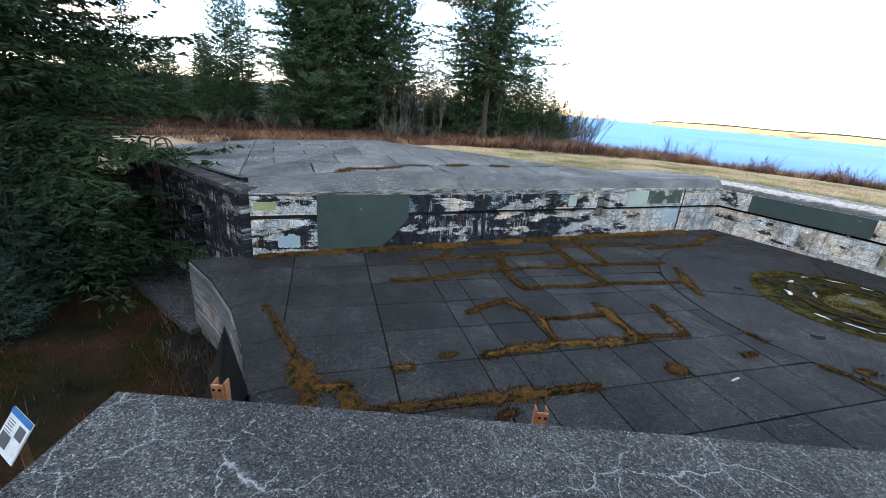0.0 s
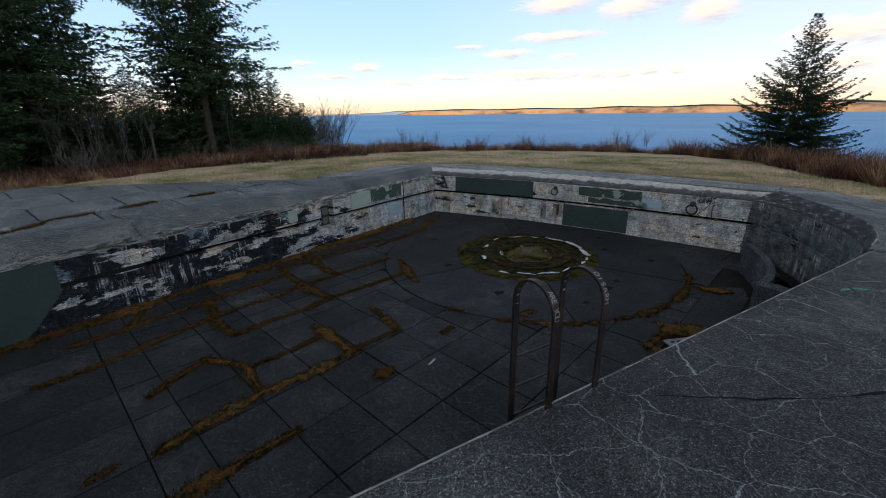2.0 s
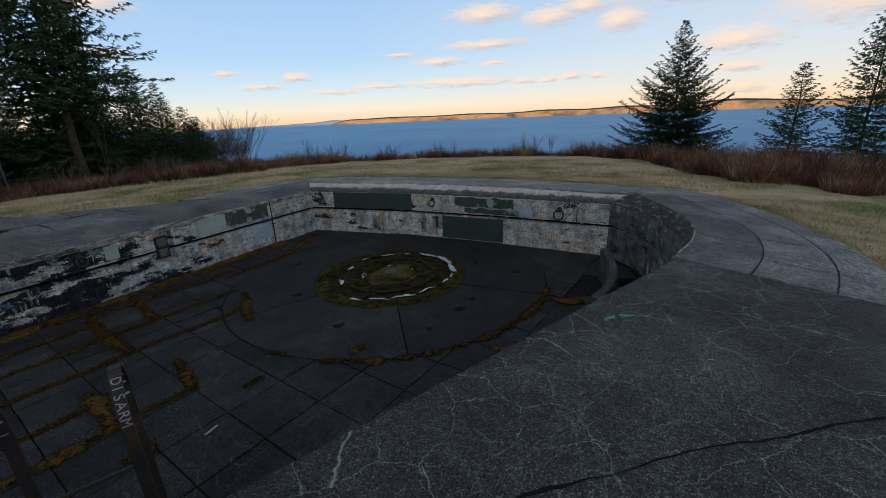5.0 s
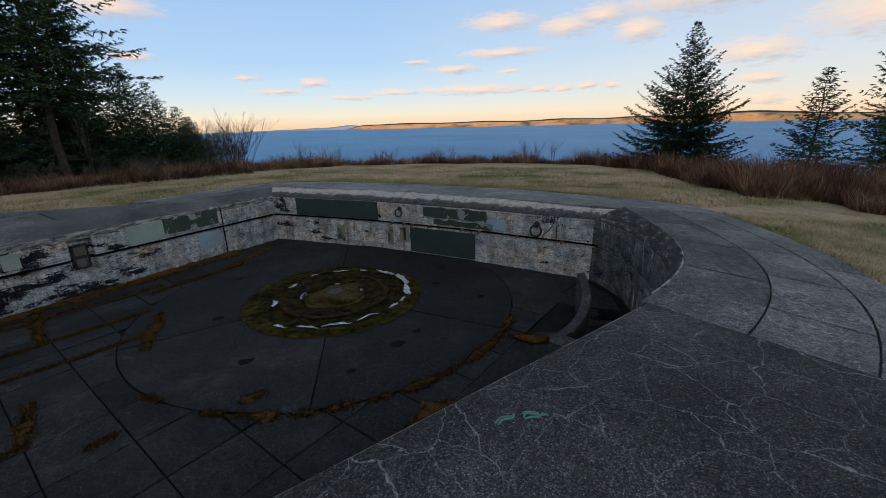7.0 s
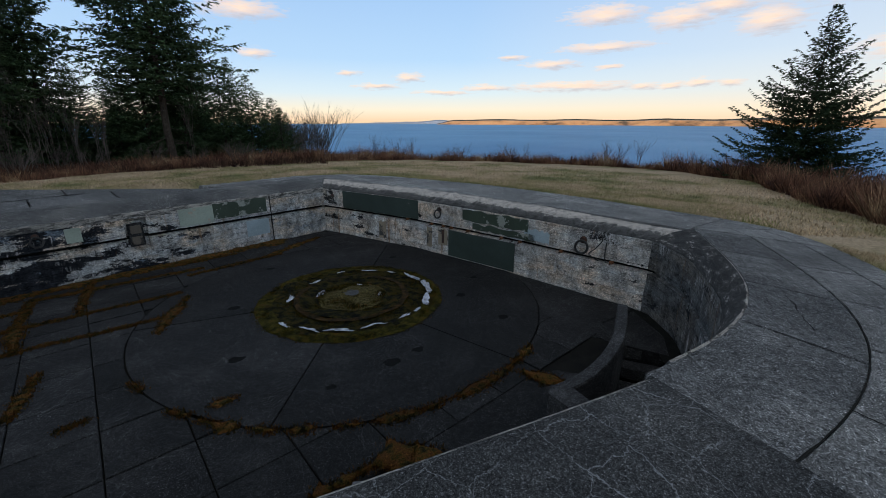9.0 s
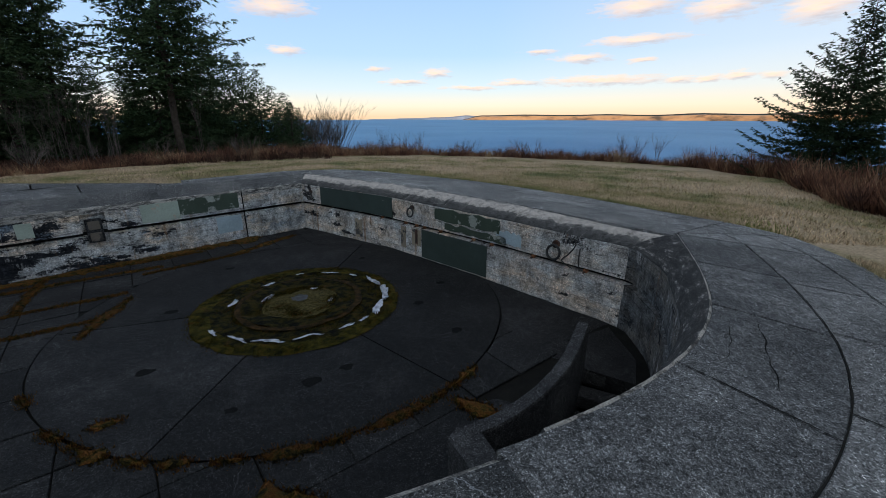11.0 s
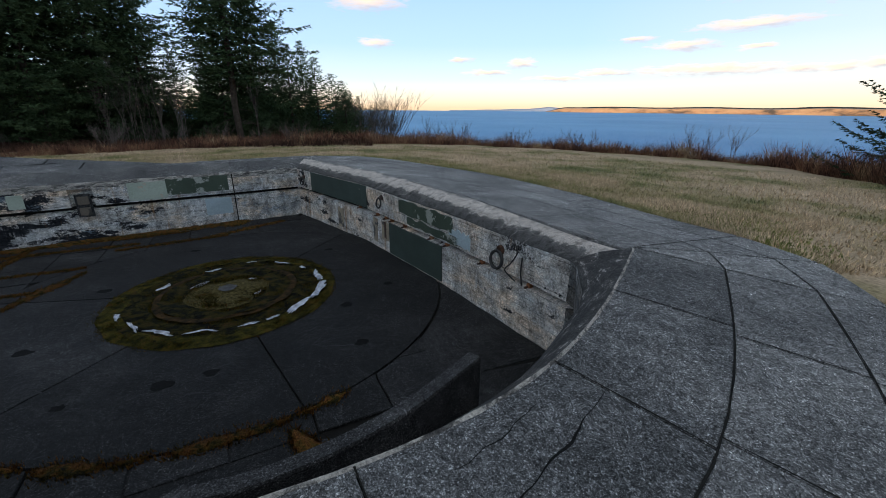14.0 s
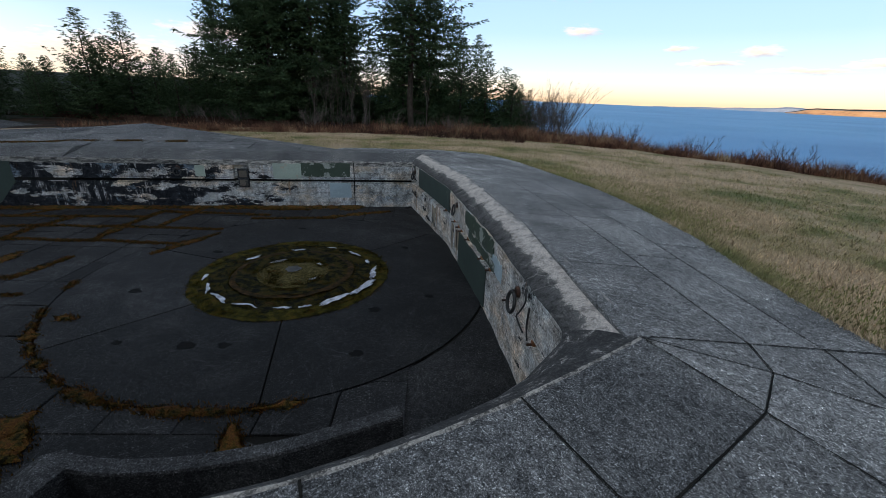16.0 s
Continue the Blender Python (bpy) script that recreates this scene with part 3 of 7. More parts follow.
# distance haze is put into the hills' own blue-grey
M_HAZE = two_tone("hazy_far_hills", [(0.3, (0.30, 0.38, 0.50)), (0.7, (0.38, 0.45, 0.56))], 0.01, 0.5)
M_FARWOOD = two_tone("far_woods", [(0.3, (0.018, 0.026, 0.018)), (0.7, (0.045, 0.048, 0.036))], 0.05, 0.5)

# ---- plan ----
def lerp(a, b, f):
    return a + (b - a) * f


def smooth(a, b, v):
    f = min(1.0, max(0.0, (v - a) / (b - a)))
    return f * f * (3 - 2 * f)


WALL_L = [(-6.2, 8.85), (6.95, 14.68), (8.35, 15.3)]
WALL_F = [(8.35, 15.3), (10.5, 12.0), (12.2, 8.5), (13.25, 5.95)]
TOP_NEAR = [(-3.5, 1.98), (0.0, 2.02), (3.0, 2.04), (6.0, 2.06), (8.0, 2.10), (9.2, 2.18), (10.2, 2.36), (11.1, 2.68), (11.85, 3.12), (12.5, 3.68), (13.05, 4.25), (13.55, 4.82), (14.0, 5.35)]
RIM_END = (14.0, 5.35)
TOP = 1.80
RING_C = (7.9, 8.85)


def part(name, bm, material, parent=None, label=""):
    me = bpy.data.meshes.new(name)
    bm.normal_update()
    bm.to_mesh(me)
    bm.free()
    if material:
        me.materials.append(material)
    ob = new(name, me)
    ob.parent = parent
    if label:
        ob["label"] = label
    return ob


def mesh_ob(name, verts, faces, material, parent=None, smooth_shade=False, label=""):
    me = bpy.data.meshes.new(name)
    me.from_pydata(verts, [], faces)
    me.update()
    if material:
        me.materials.append(material)
    if smooth_shade:
        me.shade_smooth()
    ob = new(name, me)
    ob.parent = parent
    if label:
        ob["label"] = label
    return ob


def box_bm(sx, sy, sz, m=None, bevel=0.0):
    bm = bmesh.new()
    bmesh.ops.create_cube(bm, size=1.0, matrix=(m or Matrix()) @ Matrix.Diagonal((sx, sy, sz, 1)))
    if bevel:
        bmesh.ops.bevel(bm, geom=bm.edges[:], offset=bevel, segments=2, affect="EDGES")
    return bm


def tube_bm(pts, radius, sides=8, bm=None, taper=1.0, closed=False):
    """A round bar along 3D points."""
    bm = bm or bmesh.new()
    pts = [Vector(p) for p in pts]
    rings = []
    side = None
    n = len(pts)
    for i, p in enumerate(pts):
        a = pts[i - 1] if i or closed else p
        c = pts[(i + 1) % n] if i < n - 1 or closed else p
        d = (c - a).normalized()
        if side is None:
            side = d.orthogonal().normalized()
        side = (side - d * side.dot(d)).normalized()
        up = d.cross(side)
        r = radius * lerp(1.0, taper, i / max(1, n - 1))
        rings.append([bm.verts.new(p + (side * math.cos(k * 2 * math.pi / sides) + up * math.sin(k * 2 * math.pi / sides)) * r) for k in range(sides)])
    pairs = list(zip(rings, rings[1:])) + ([(rings[-1], rings[0])] if closed else [])
    for a, b2 in pairs:
        for k in range(sides):
            bm.faces.new((a[k], a[(k + 1) % sides], b2[(k + 1) % sides], b2[k]))
    if not closed:
        bm.faces.new(rings[0][::-1]), bm.faces.new(rings[-1])
    return bm


def curve_pts(pts, step):
    """A smooth curve (Catmull-Rom) through points, about step apart."""
    out = []
    p = [pts[0], *pts, pts[-1]]
    for i in range(1, len(p) - 2):
        n = max(2, round(math.dist(p[i], p[i + 1]) / step))
        for k in range(n):
            t = k / n
            out.append(tuple(0.5 * (2 * b + (c - a) * t + (2 * a - 5 * b + 4 * c - d) * t * t + (3 * b - a - 3 * c + d) * t ** 3) for a, b, c, d in zip(p[i - 1], p[i], p[i + 1], p[i + 2])))
    return out + [tuple(pts[-1])]


def offset_line(pts, d):
    """The 2D line moved by d to its left (one d, or one a point), mitred at corners."""
    out = []
    for i, p in enumerate(pts):
        a = Vector(pts[max(i - 1, 0)]).to_2d()
        b = Vector(p).to_2d()
        c = Vector(pts[min(i + 1, len(pts) - 1)]).to_2d()
        u = (b - a).normalized() if i else (c - b).normalized()
        v = (c - b).normalized() if i < len(pts) - 1 else u
        n1, n2 = Vector((-u.y, u.x)), Vector((-v.y, v.x))
        n = (n1 + n2).normalized()
        k = (d[i] if isinstance(d, list) else d) / max(0.35, n.dot(n1))
        out.append((b.x + n.x * k, b.y + n.y * k))
    return out


def line_at(line, s):
    """The point s metres along a polyline, and the direction there."""
    for a, b in zip(line, line[1:]):
        ln = math.dist(a, b)
        if s <= ln or b == line[-1]:
            u = Vector(((b[0] - a[0]) / ln, (b[1] - a[1]) / ln))
            return Vector(a).to_2d() + u * s, u
        s -= ln


def line_len(line):
    return sum(math.dist(a, b) for a, b in zip(line, line[1:]))


def line_with(line, stops):
    """The polyline's corners and extra stops along it: rows of (s, point)."""
    acc, rows = 0.0, []
    for i, p in enumerate(line):
        if i:
            acc += math.dist(line[i - 1], p)
        rows.append((acc, (p[0], p[1])))
    for s in stops:
        q, _ = line_at(line, s)
        rows.append((s, (q.x, q.y)))
    rows.sort()
    return rows


NEAR_EDGE = [(p[0], p[1]) for p in curve_pts(TOP_NEAR, 0.35)]
TOP_EDGE = offset_line(WALL_L + WALL_F[1:], 0.62)[:-1] + [RIM_END]
EDGE_ALL = []
for a, b in zip(TOP_EDGE, TOP_EDGE[1:]):
    k = max(1, int(math.dist(a, b) / 0.5))
    EDGE_ALL += [(lerp(a[0], b[0], i / k), lerp(a[1], b[1], i / k)) for i in range(k)]
EDGE_ALL += NEAR_EDGE[::-1]
PLATFORM = [(-7.3, 8.2), (-6.35, 7.35), (-5.4, 6.3), (-4.65, 5.2), (-4.05, 4.2), (-3.65, 3.2), (-3.45, 2.2)]
OUTLINE = PLATFORM + NEAR_EDGE + TOP_EDGE[::-1]


def edge_dist(x, y):
    return math.sqrt(min((x - p[0]) ** 2 + (y - p[1]) ** 2 for p in EDGE_ALL))


def inside(x, y, poly):
    hit = False
    for a, b in zip(poly, poly[1:] + poly[:1]):
        if (a[1] > y) != (b[1] > y) and x < (b[0] - a[0]) * (y - a[1]) / (b[1] - a[1]) + a[0]:
            hit = not hit
    return hit


def top_z(x, y, d=None):
    """Height of the concrete round the pit: the roof slab, sloping off to the apron."""
    d = edge_dist(x, y) if d is None else d
    return lerp(2.0, TOP - 0.095 * d, smooth(6, 13.5, x) if y < 6 else 1.0)


def lawn_z(d):
    z = TOP - 0.095 * min(d, 3.7) - 0.04
    z -= 0.05 * min(max(0, d - 3.7), 8)
    return z - 0.03 * max(0, d - 11.7)


YARD = -1.7
DOME = [(-7.2, 9.2), (-12.4, 12.9), (-13.6, 20.4), (-2.5, 21.3), (4.5, 20.8), (7.2, 16.2)]


def apron_width(x, y):
    """Width of the paving between the wall's edge and the grass."""
    return lerp(2.42, lerp(2.72, 3.66, smooth(6.5, 12.5, y)), smooth(4.6, 6.4, y))


def terrain(x, y):
    d = edge_dist(x, y)
    z = lawn_z(d)
    if inside(x, y, OUTLINE) or d < (1.2 if y < 6 else 1.9) and x > -5 or -3.6 < x < 9.4 and -3.9 < y < 2.3:
        return YARD - 0.4
    if y > -1 and x > 8 and d < apron_width(x, y) - 0.85:
        z -= 0.3
    if inside(x, y, DOME):
        z -= 1.2
    # the lower yard beside the battery
    west = smooth(-3.6, -4.6, x) * smooth(2.0, 0.5, y - 9.0 - 0.62 * max(0, -x - 6.3)) if x > -40 else 0
    z = lerp(z, YARD + 0.12 * noise.noise((x * 0.3, y * 0.3, 0)) + 0.9 * smooth(-13, -24, x), west)
    if x < 8 and y < 1.6 and x > -3.4:
        z = min(z, 1.5)
    # cliff to the sea
    az = math.degrees(math.atan2(x - 6, y - 1))
    rim = 26 + 20 * smooth(26, 2, az)
    r = math.hypot(x - 8, y - 8)
    z = lerp(z, -34, smooth(rim, rim + 30, r) * smooth(-8, 4, az) * smooth(140, 115, az))
    # unseen wooded rise to the south-west, added to keep low sun off the battery
    back = math.hypot(x - 6, y - 8)
    a2 = (math.degrees(math.atan2(x - 6, y - 8)) - 215 + 540) % 360 - 180
    z += 34 * smooth(42, 95, back) * smooth(75, 45, abs(a2))
    # land rising behind the woods
    wa = math.degrees(math.atan2(x - 6, y - 8))
    z += 6 * smooth(60, 95, back) * smooth(-14, -30, wa) * smooth(-150, -110, wa)
    return z + 0.05 * noise.noise((x * 0.5, y * 0.5, 3)) * smooth(4, 6, d)


verts, faces = [], []
radii = [0.8 * k for k in range(1, 36)] + [30, 32, 34, 37, 40, 44, 48, 52, 57, 63, 70, 80, 95, 115, 140, 200, 350, 700, 1200]
NA = 200
for r in radii:
    for k in range(NA):
        a = 2 * math.pi * k / NA
        x, y = 6 + r * math.cos(a), 8 + r * math.sin(a)
        verts.append((x, y, terrain(x, y)))
for i in range(len(radii) - 1):
    for k in range(NA):
        a, b2 = i * NA + k, i * NA + (k + 1) % NA
        faces.append((a, a + NA, b2 + NA, b2))
faces.append(tuple(range(NA))[::-1])
ground = tagged(mesh_ob("ground", verts, faces, M_GRASS, None, True), "dry tan winter lawn with greener patches", "ground", kind="structure")
ground.data.materials.append(M_DIRT)
ground.data.materials.append(M_FARWOOD)
for f in ground.data.polygons:
    c = f.center
    if c.x < -8 and math.hypot(c.x - 6, c.y - 8) > 44:
        f.material_index = 2
    elif math.hypot(c.x - 8, c.y - 8) > 29:
        f.material_index = 1
    elif c.x < -3.2 and c.y < 30 and c.z < -0.2 or c.y < 0 and c.x < 0 or c.x > 4 and edge_dist(c.x, c.y) < apron_width(c.x, c.y) - 0.3:
        f.material_index = 1

# sea
verts = [(0, 0, -24)] + [(4850 * math.cos(2 * math.pi * k / 128), 4850 * math.sin(2 * math.pi * k / 128), -24) for k in range(128)]
faces = [(0, k + 1, (k + 1) % 128 + 1) for k in range(128)]
sea = tagged(mesh_ob("water", verts, faces, M_SEA), "calm blue sea reaching the horizon", "sea", kind="structure")

# platform base below the floor slabs
FLOOR_OUT = PLATFORM + [(p[0], p[1]) for p in NEAR_EDGE] + [(13.6, 5.9)] + [p for p in reversed(WALL_F)] + [p for p in reversed(WALL_L[:-1])]
PIT = [(9.45, 3.5), (10.2, 3.78), (10.9, 4.2), (11.5, 4.7), (11.9, 5.15), (12.6, 4.9), (12.0, 4.0), (11.2, 3.35), (10.4, 2.95), (9.6, 2.7)]


def prism(outline, z0, z1, holes=()):
    bm = bmesh.new()
    hi = [bm.verts.new((x, y, z1)) for x, y in outline]
    lo = [bm.verts.new((x, y, z0)) for x, y in outline]
    for k in range(len(hi)):
        j = (k + 1) % len(hi)
        bm.faces.new((lo[k], lo[j], hi[j], hi[k]))
    edges = [bm.edges.get((hi[k], hi[(k + 1) % len(hi)])) for k in range(len(hi))]
    for hole in holes:
        hv = [bm.verts.new((x, y, z1)) for x, y in hole]
        edges += [bm.edges.new((hv[k], hv[(k + 1) % len(hv)])) for k in range(len(hv))]
    bmesh.ops.triangle_fill(bm, use_beauty=True, use_dissolve=False, edges=edges)
    bmesh.ops.recalc_face_normals(bm, faces=bm.faces[:])
    return bm


floor = tagged(part("floor", prism(FLOOR_OUT, YARD - 0.3, -0.035, [PIT]), M_GAP_DIRT_SHADE), "dark weathered concrete gun platform floor", "floor", kind="structure")

# parapet walls: one profile swept along the inner face
NICHE = (10.05, 10.55)
PROFILE = [(0, -0.05), (0, 0.55), (0, 0.556), (0, 0.82), (0.15, 0.83), (0.15, 0.92), (0, 0.92), (0, 1.375), (0, 1.381), (0, 1.52), (0.03, 1.55), (0.27, 1.70), (0.55, TOP), (1.3, TOP - 0.03), (1.3, -0.05)]


def sweep(name, rows, profile, depth, material, cap_material, height=None, end=None):
    """A profile of (depth, height) swept along rows of (s, point); depth(s, k, d) and height(s, z) may change it on the way."""
    line = [p for _, p in rows]
    n = len(profile)
    grid = []
    for k, (d, z) in enumerate(profile):
        offs = offset_line(line, [depth(s, k, d) for s, _ in rows])
        grid.append([(x, y, height(s, z) if height else z) for (x, y), (s, _) in zip(offs, rows)])
    if end:
        p = line[-1]
        for k, (d, z) in enumerate(profile):
            if k >= 10:
                f = d / 0.55
                grid[k][-1] = (p[0] + (end[0] - p[0]) * f, p[1] + (end[1] - p[1]) * f, grid[k][-1][2])
    verts = [grid[k][i] for i in range(len(rows)) for k in range(n)]
    faces, mats = [], []
    for i in range(len(rows) - 1):
        for k in range(n):
            j = (k + 1) % n
            faces.append((i * n + k, i * n + j, (i + 1) * n + j, (i + 1) * n + k))
            # k 4, the groove's back, has its shade painted in near-black
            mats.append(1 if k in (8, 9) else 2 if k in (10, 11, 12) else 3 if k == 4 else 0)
    faces += [tuple(range(n))[::-1], tuple((len(rows) - 1) * n + k for k in range(n))]
    ob = mesh_ob(name, verts, faces, material)
    ob.data.materials.append(M_CHAMFER_MID)
    ob.data.materials.append(cap_material)
    ob.data.materials.append(M_GAP_DIRT_SHADE)
    for f, m in zip(ob.data.polygons, mats):
        f.material_index = m
    return ob


def depth_left(s, k, d):
    if NICHE[0] <= s <= NICHE[1] and 2 <= k <= 7:
        return 0.2
    if s < 9.6 and k in (9, 10):
        return -0.04 - 0.012 * noise.noise((s * 5, 0, k))
    if s < 5.25 and k in (4, 5):
        return 0.0
    if s < 0.5 and k >= 13:
        return 0.7
    return d + 0.012 * math.sin(s * 3.1 + k) + (0.07 * noise.noise((s * 2.1, 0, 1)) if k == 11 else 0)


rows_l = line_with(WALL_L, [NICHE[0] - 0.002, NICHE[0], NICHE[1], NICHE[1] + 0.002, 5.24, 5.25] + [0.25 * k for k in range(1, 62)])
CORNER = offset_line(WALL_L + WALL_F[1:], 0.55)[len(WALL_L) - 1]
wall_left = tagged(sweep("wall_west", rows_l, PROFILE, depth_left, M_WALL_L, M_DOME, lambda s, z: z if z < 1.4 else z - 0.10 * smooth(4, 0, s), CORNER), "stained concrete parapet wall with peeling black paint", "wall", kind="structure")
# the front wall and its curved end: inner and outer line given row by row, with a mitre between them
front_in = [p for _, p in line_with(WALL_F[:-1] + [(13.36, 5.70)], [0.22 * k for k in range(1, 50)])]
front_out = offset_line(front_in, 0.55)
front_out[0] = CORNER
front_out[-1] = RIM_END
ROWS = [(a, b, 0) for a, b in zip(front_in, front_out)]
CURVE = [p for p in NEAR_EDGE[::-1] if p[0] > 8.9]
acc = 0.0
for i, p in enumerate(CURVE[1:], 1):
    acc += math.dist(CURVE[i - 1], p)
    u = (Vector(CURVE[min(i + 1, len(CURVE) - 1)]) - Vector(CURVE[i - 1])).normalized()
    w = lerp(lerp(0.62, 0.30, smooth(0, 1.5, acc)), 0.09, smooth(1.2, 6.2, acc))
    ROWS.append(((p[0] + u.y * w, p[1] - u.x * w), p, 1))
if math.dist(ROWS[-1][0], CURVE[-1]) > math.dist((CURVE[-1][0], CURVE[-1][1] + 0.09), CURVE[-1]) + 1:
    raise ValueError("curve side")
verts, faces, mats = [], [], []
n = len(PROFILE)
for i, (a, b, kind) in enumerate(ROWS):
    lift = top_z(b[0], b[1], 0) - TOP
    out = (Vector(b) - Vector(a)).normalized()
    for k, (d, z) in enumerate(PROFILE):
        if k >= 13:
            q = Vector(b) + out * 0.05
        elif d >= 0.03 and k >= 10:
            q = Vector(a).lerp(Vector(b), (d + (0.03 * noise.noise((i * 0.55, 0, 3)) if k == 11 else 0)) / 0.55)
        else:
            q = Vector(a) + out * (d * (1 if not kind else 0.3) + 0.010 * math.sin(i * 1.3 + k * 1.3))
        jag = 0.012 * noise.noise((i * 0.9, k * 2.0, 5)) if k in (9, 10, 11) else 0
        verts.append((q.x, q.y, z + jag + (lift if z > 1.3 else 0)))
for i in range(len(ROWS) - 1):
    kind = ROWS[i + 1][2]
    for k in range(n):
        j = (k + 1) % n
        faces.append((i * n + k, i * n + j, (i + 1) * n + j, (i + 1) * n + k))
        # same groove back here, shade put into the colour
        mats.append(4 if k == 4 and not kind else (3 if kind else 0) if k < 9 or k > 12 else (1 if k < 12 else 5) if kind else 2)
faces += [tuple(range(n))[::-1], tuple((len(ROWS) - 1) * n + k for k in range(n))]
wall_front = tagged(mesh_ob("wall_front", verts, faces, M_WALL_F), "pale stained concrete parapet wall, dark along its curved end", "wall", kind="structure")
for m in (M_CHAMFER_DARK, M_CHAMFER_FRONT, M_WALL_C, M_GAP_DIRT_SHADE, M_CHAMFER_MID):
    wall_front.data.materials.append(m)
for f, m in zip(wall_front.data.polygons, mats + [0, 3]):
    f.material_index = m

# near straight wall below the roof slab
line_n = [p for p in NEAR_EDGE[::-1] if p[0] <= 9.0]
verts, faces = [], []
for x, y in line_n:
    zt = top_z(x, y, 0)
    w = 0.10 + 0.03 * noise.noise((x * 1.7, 0, 0))
    verts += [(x, y - 0.02, -1.9), (x, y - 0.02, zt - 0.07), (x, y - 0.02 - w, zt + 0.012), (x, y - 0.5, zt - 0.03), (x, y - 0.5, -1.9)]
for i in range(len(line_n) - 1):
    for k in range(5):
        j = (k + 1) % 5
        faces.append((i * 5 + k, i * 5 + j, i * 5 + 5 + j, i * 5 + 5 + k))
faces += [(4, 3, 2, 1, 0), tuple((len(line_n) - 1) * 5 + k for k in range(5))]
wall_near = tagged(mesh_ob("wall_near", verts, faces, M_WALL_C), "plain concrete wall with a worn upper edge", "wall", kind="structure")
wall_near.data.materials.append(M_CHAMFER_MID)
for k, f in enumerate(wall_near.data.polygons):
    f.material_index = 1 if k % 5 in (1, 2) and k < 5 * (len(line_n) - 1) else 0


# ---- concrete pieces laid as panels ----
def panel(name, at, size, thick, parent, material, gap=0.010, cuts=3, zf=None, bevel=0.010):
    """A slab piece over the patch at(u, v) of about that size, its top following zf, with a small chamfer all round."""
    n = cuts
    gu, gv = gap / size[0], gap / size[1]
    bu, bv = (gap + bevel) / size[0], (gap + bevel) / size[1]

    def tops(i, j):
        u = bu if i == 0 else 1 - bu if i == n else i / n
        v = bv if j == 0 else 1 - bv if j == n else j / n
        return at(u, v)

    def sides(i, j):
        u = gu if i == 0 else 1 - gu if i == n else i / n
        v = gv if j == 0 else 1 - gv if j == n else j / n
        return at(u, v)
    verts, faces = [], []
    for j in range(n + 1):
        for i in range(n + 1):
            x, y = tops(i, j)
            verts.append((x, y, zf(x, y)))
    for j in range(n):
        for i in range(n):
            k = j * (n + 1) + i
            faces.append((k, k + 1, k + n + 2, k + n + 1))
    ring = [i for i in range(n + 1)] + [j * (n + 1) + n for j in range(1, n + 1)] + [n * (n + 1) + i for i in range(n - 1, -1, -1)] + [j * (n + 1) for j in range(n - 1, 0, -1)]
    base = len(verts)
    for k in ring:
        x, y = sides(k % (n + 1), k // (n + 1))
        z = zf(x, y)
        verts += [(x, y, z - bevel), (x, y, z - thick)]
    m = len(ring)
    for k in range(m):
        j = (k + 1) % m
        faces.append((ring[k], base + 2 * k, base + 2 * j, ring[j]))
        faces.append((base + 2 * k, base + 2 * k + 1, base + 2 * j + 1, base + 2 * j))
    return mesh_ob(name, verts, faces, material, parent)


def bilinear(quad):
    a, b, c, d = [Vector(p).to_2d() for p in quad]

    def at(u, v):
        p = (a * (1 - u) + b * u) * (1 - v) + (d * (1 - u) + c * u) * v
        return p.x, p.y
    return at, ((b - a).length, (d - a).length)


# far shore
def shore_line(name, az0, az1, r0, r1, height, tip, material, back, seed, label):
    verts, faces = [], []
    n = 90
    for k in range(n + 1):
        az = radians(lerp(az0, az1, k / n))
        r = lerp(r0, r1, k / n) + 90 * noise.noise((k * 0.2, seed, 0))
        h = height * smooth(0, tip, k) * (0.85 + 0.5 * noise.noise((k * 0.09, 0, seed))) + 4
        for d, z in ((0, -25), (12, -24 + h * 0.12), (60, -24 + h * 0.72), (120, -24 + h * 0.8), (260, -24 + h), (600, -24 + h)):
            verts.append(((r + d) * math.sin(az), (r + d) * math.cos(az), z + 1.5 * noise.noise((k * 0.9, d, seed))))
    for k in range(n):
        for i in range(5):
            a = k * 6 + i
            faces.append((a, a + 1, a + 7, a + 6))
    ob = mesh_ob(name, verts, faces, material, None)
    ob.data.materials.append(back)
    for i, f in enumerate(ob.data.polygons):
        f.material_index = 1 if i % 5 >= 3 else 0
    return tagged(ob, label, "shore", kind="structure")


shore_line("backdrop", 23.6, 95, 3900, 2700, 52, 3, M_BLUFF, M_FARWOOD, 1, "far sandy bluff lit by low sun across the water")
shore_line("backdrop", 11, 34, 4600, 4560, 40, 60, M_HAZE, M_HAZE, 4, "far hills on the horizon, blue haze painted in")

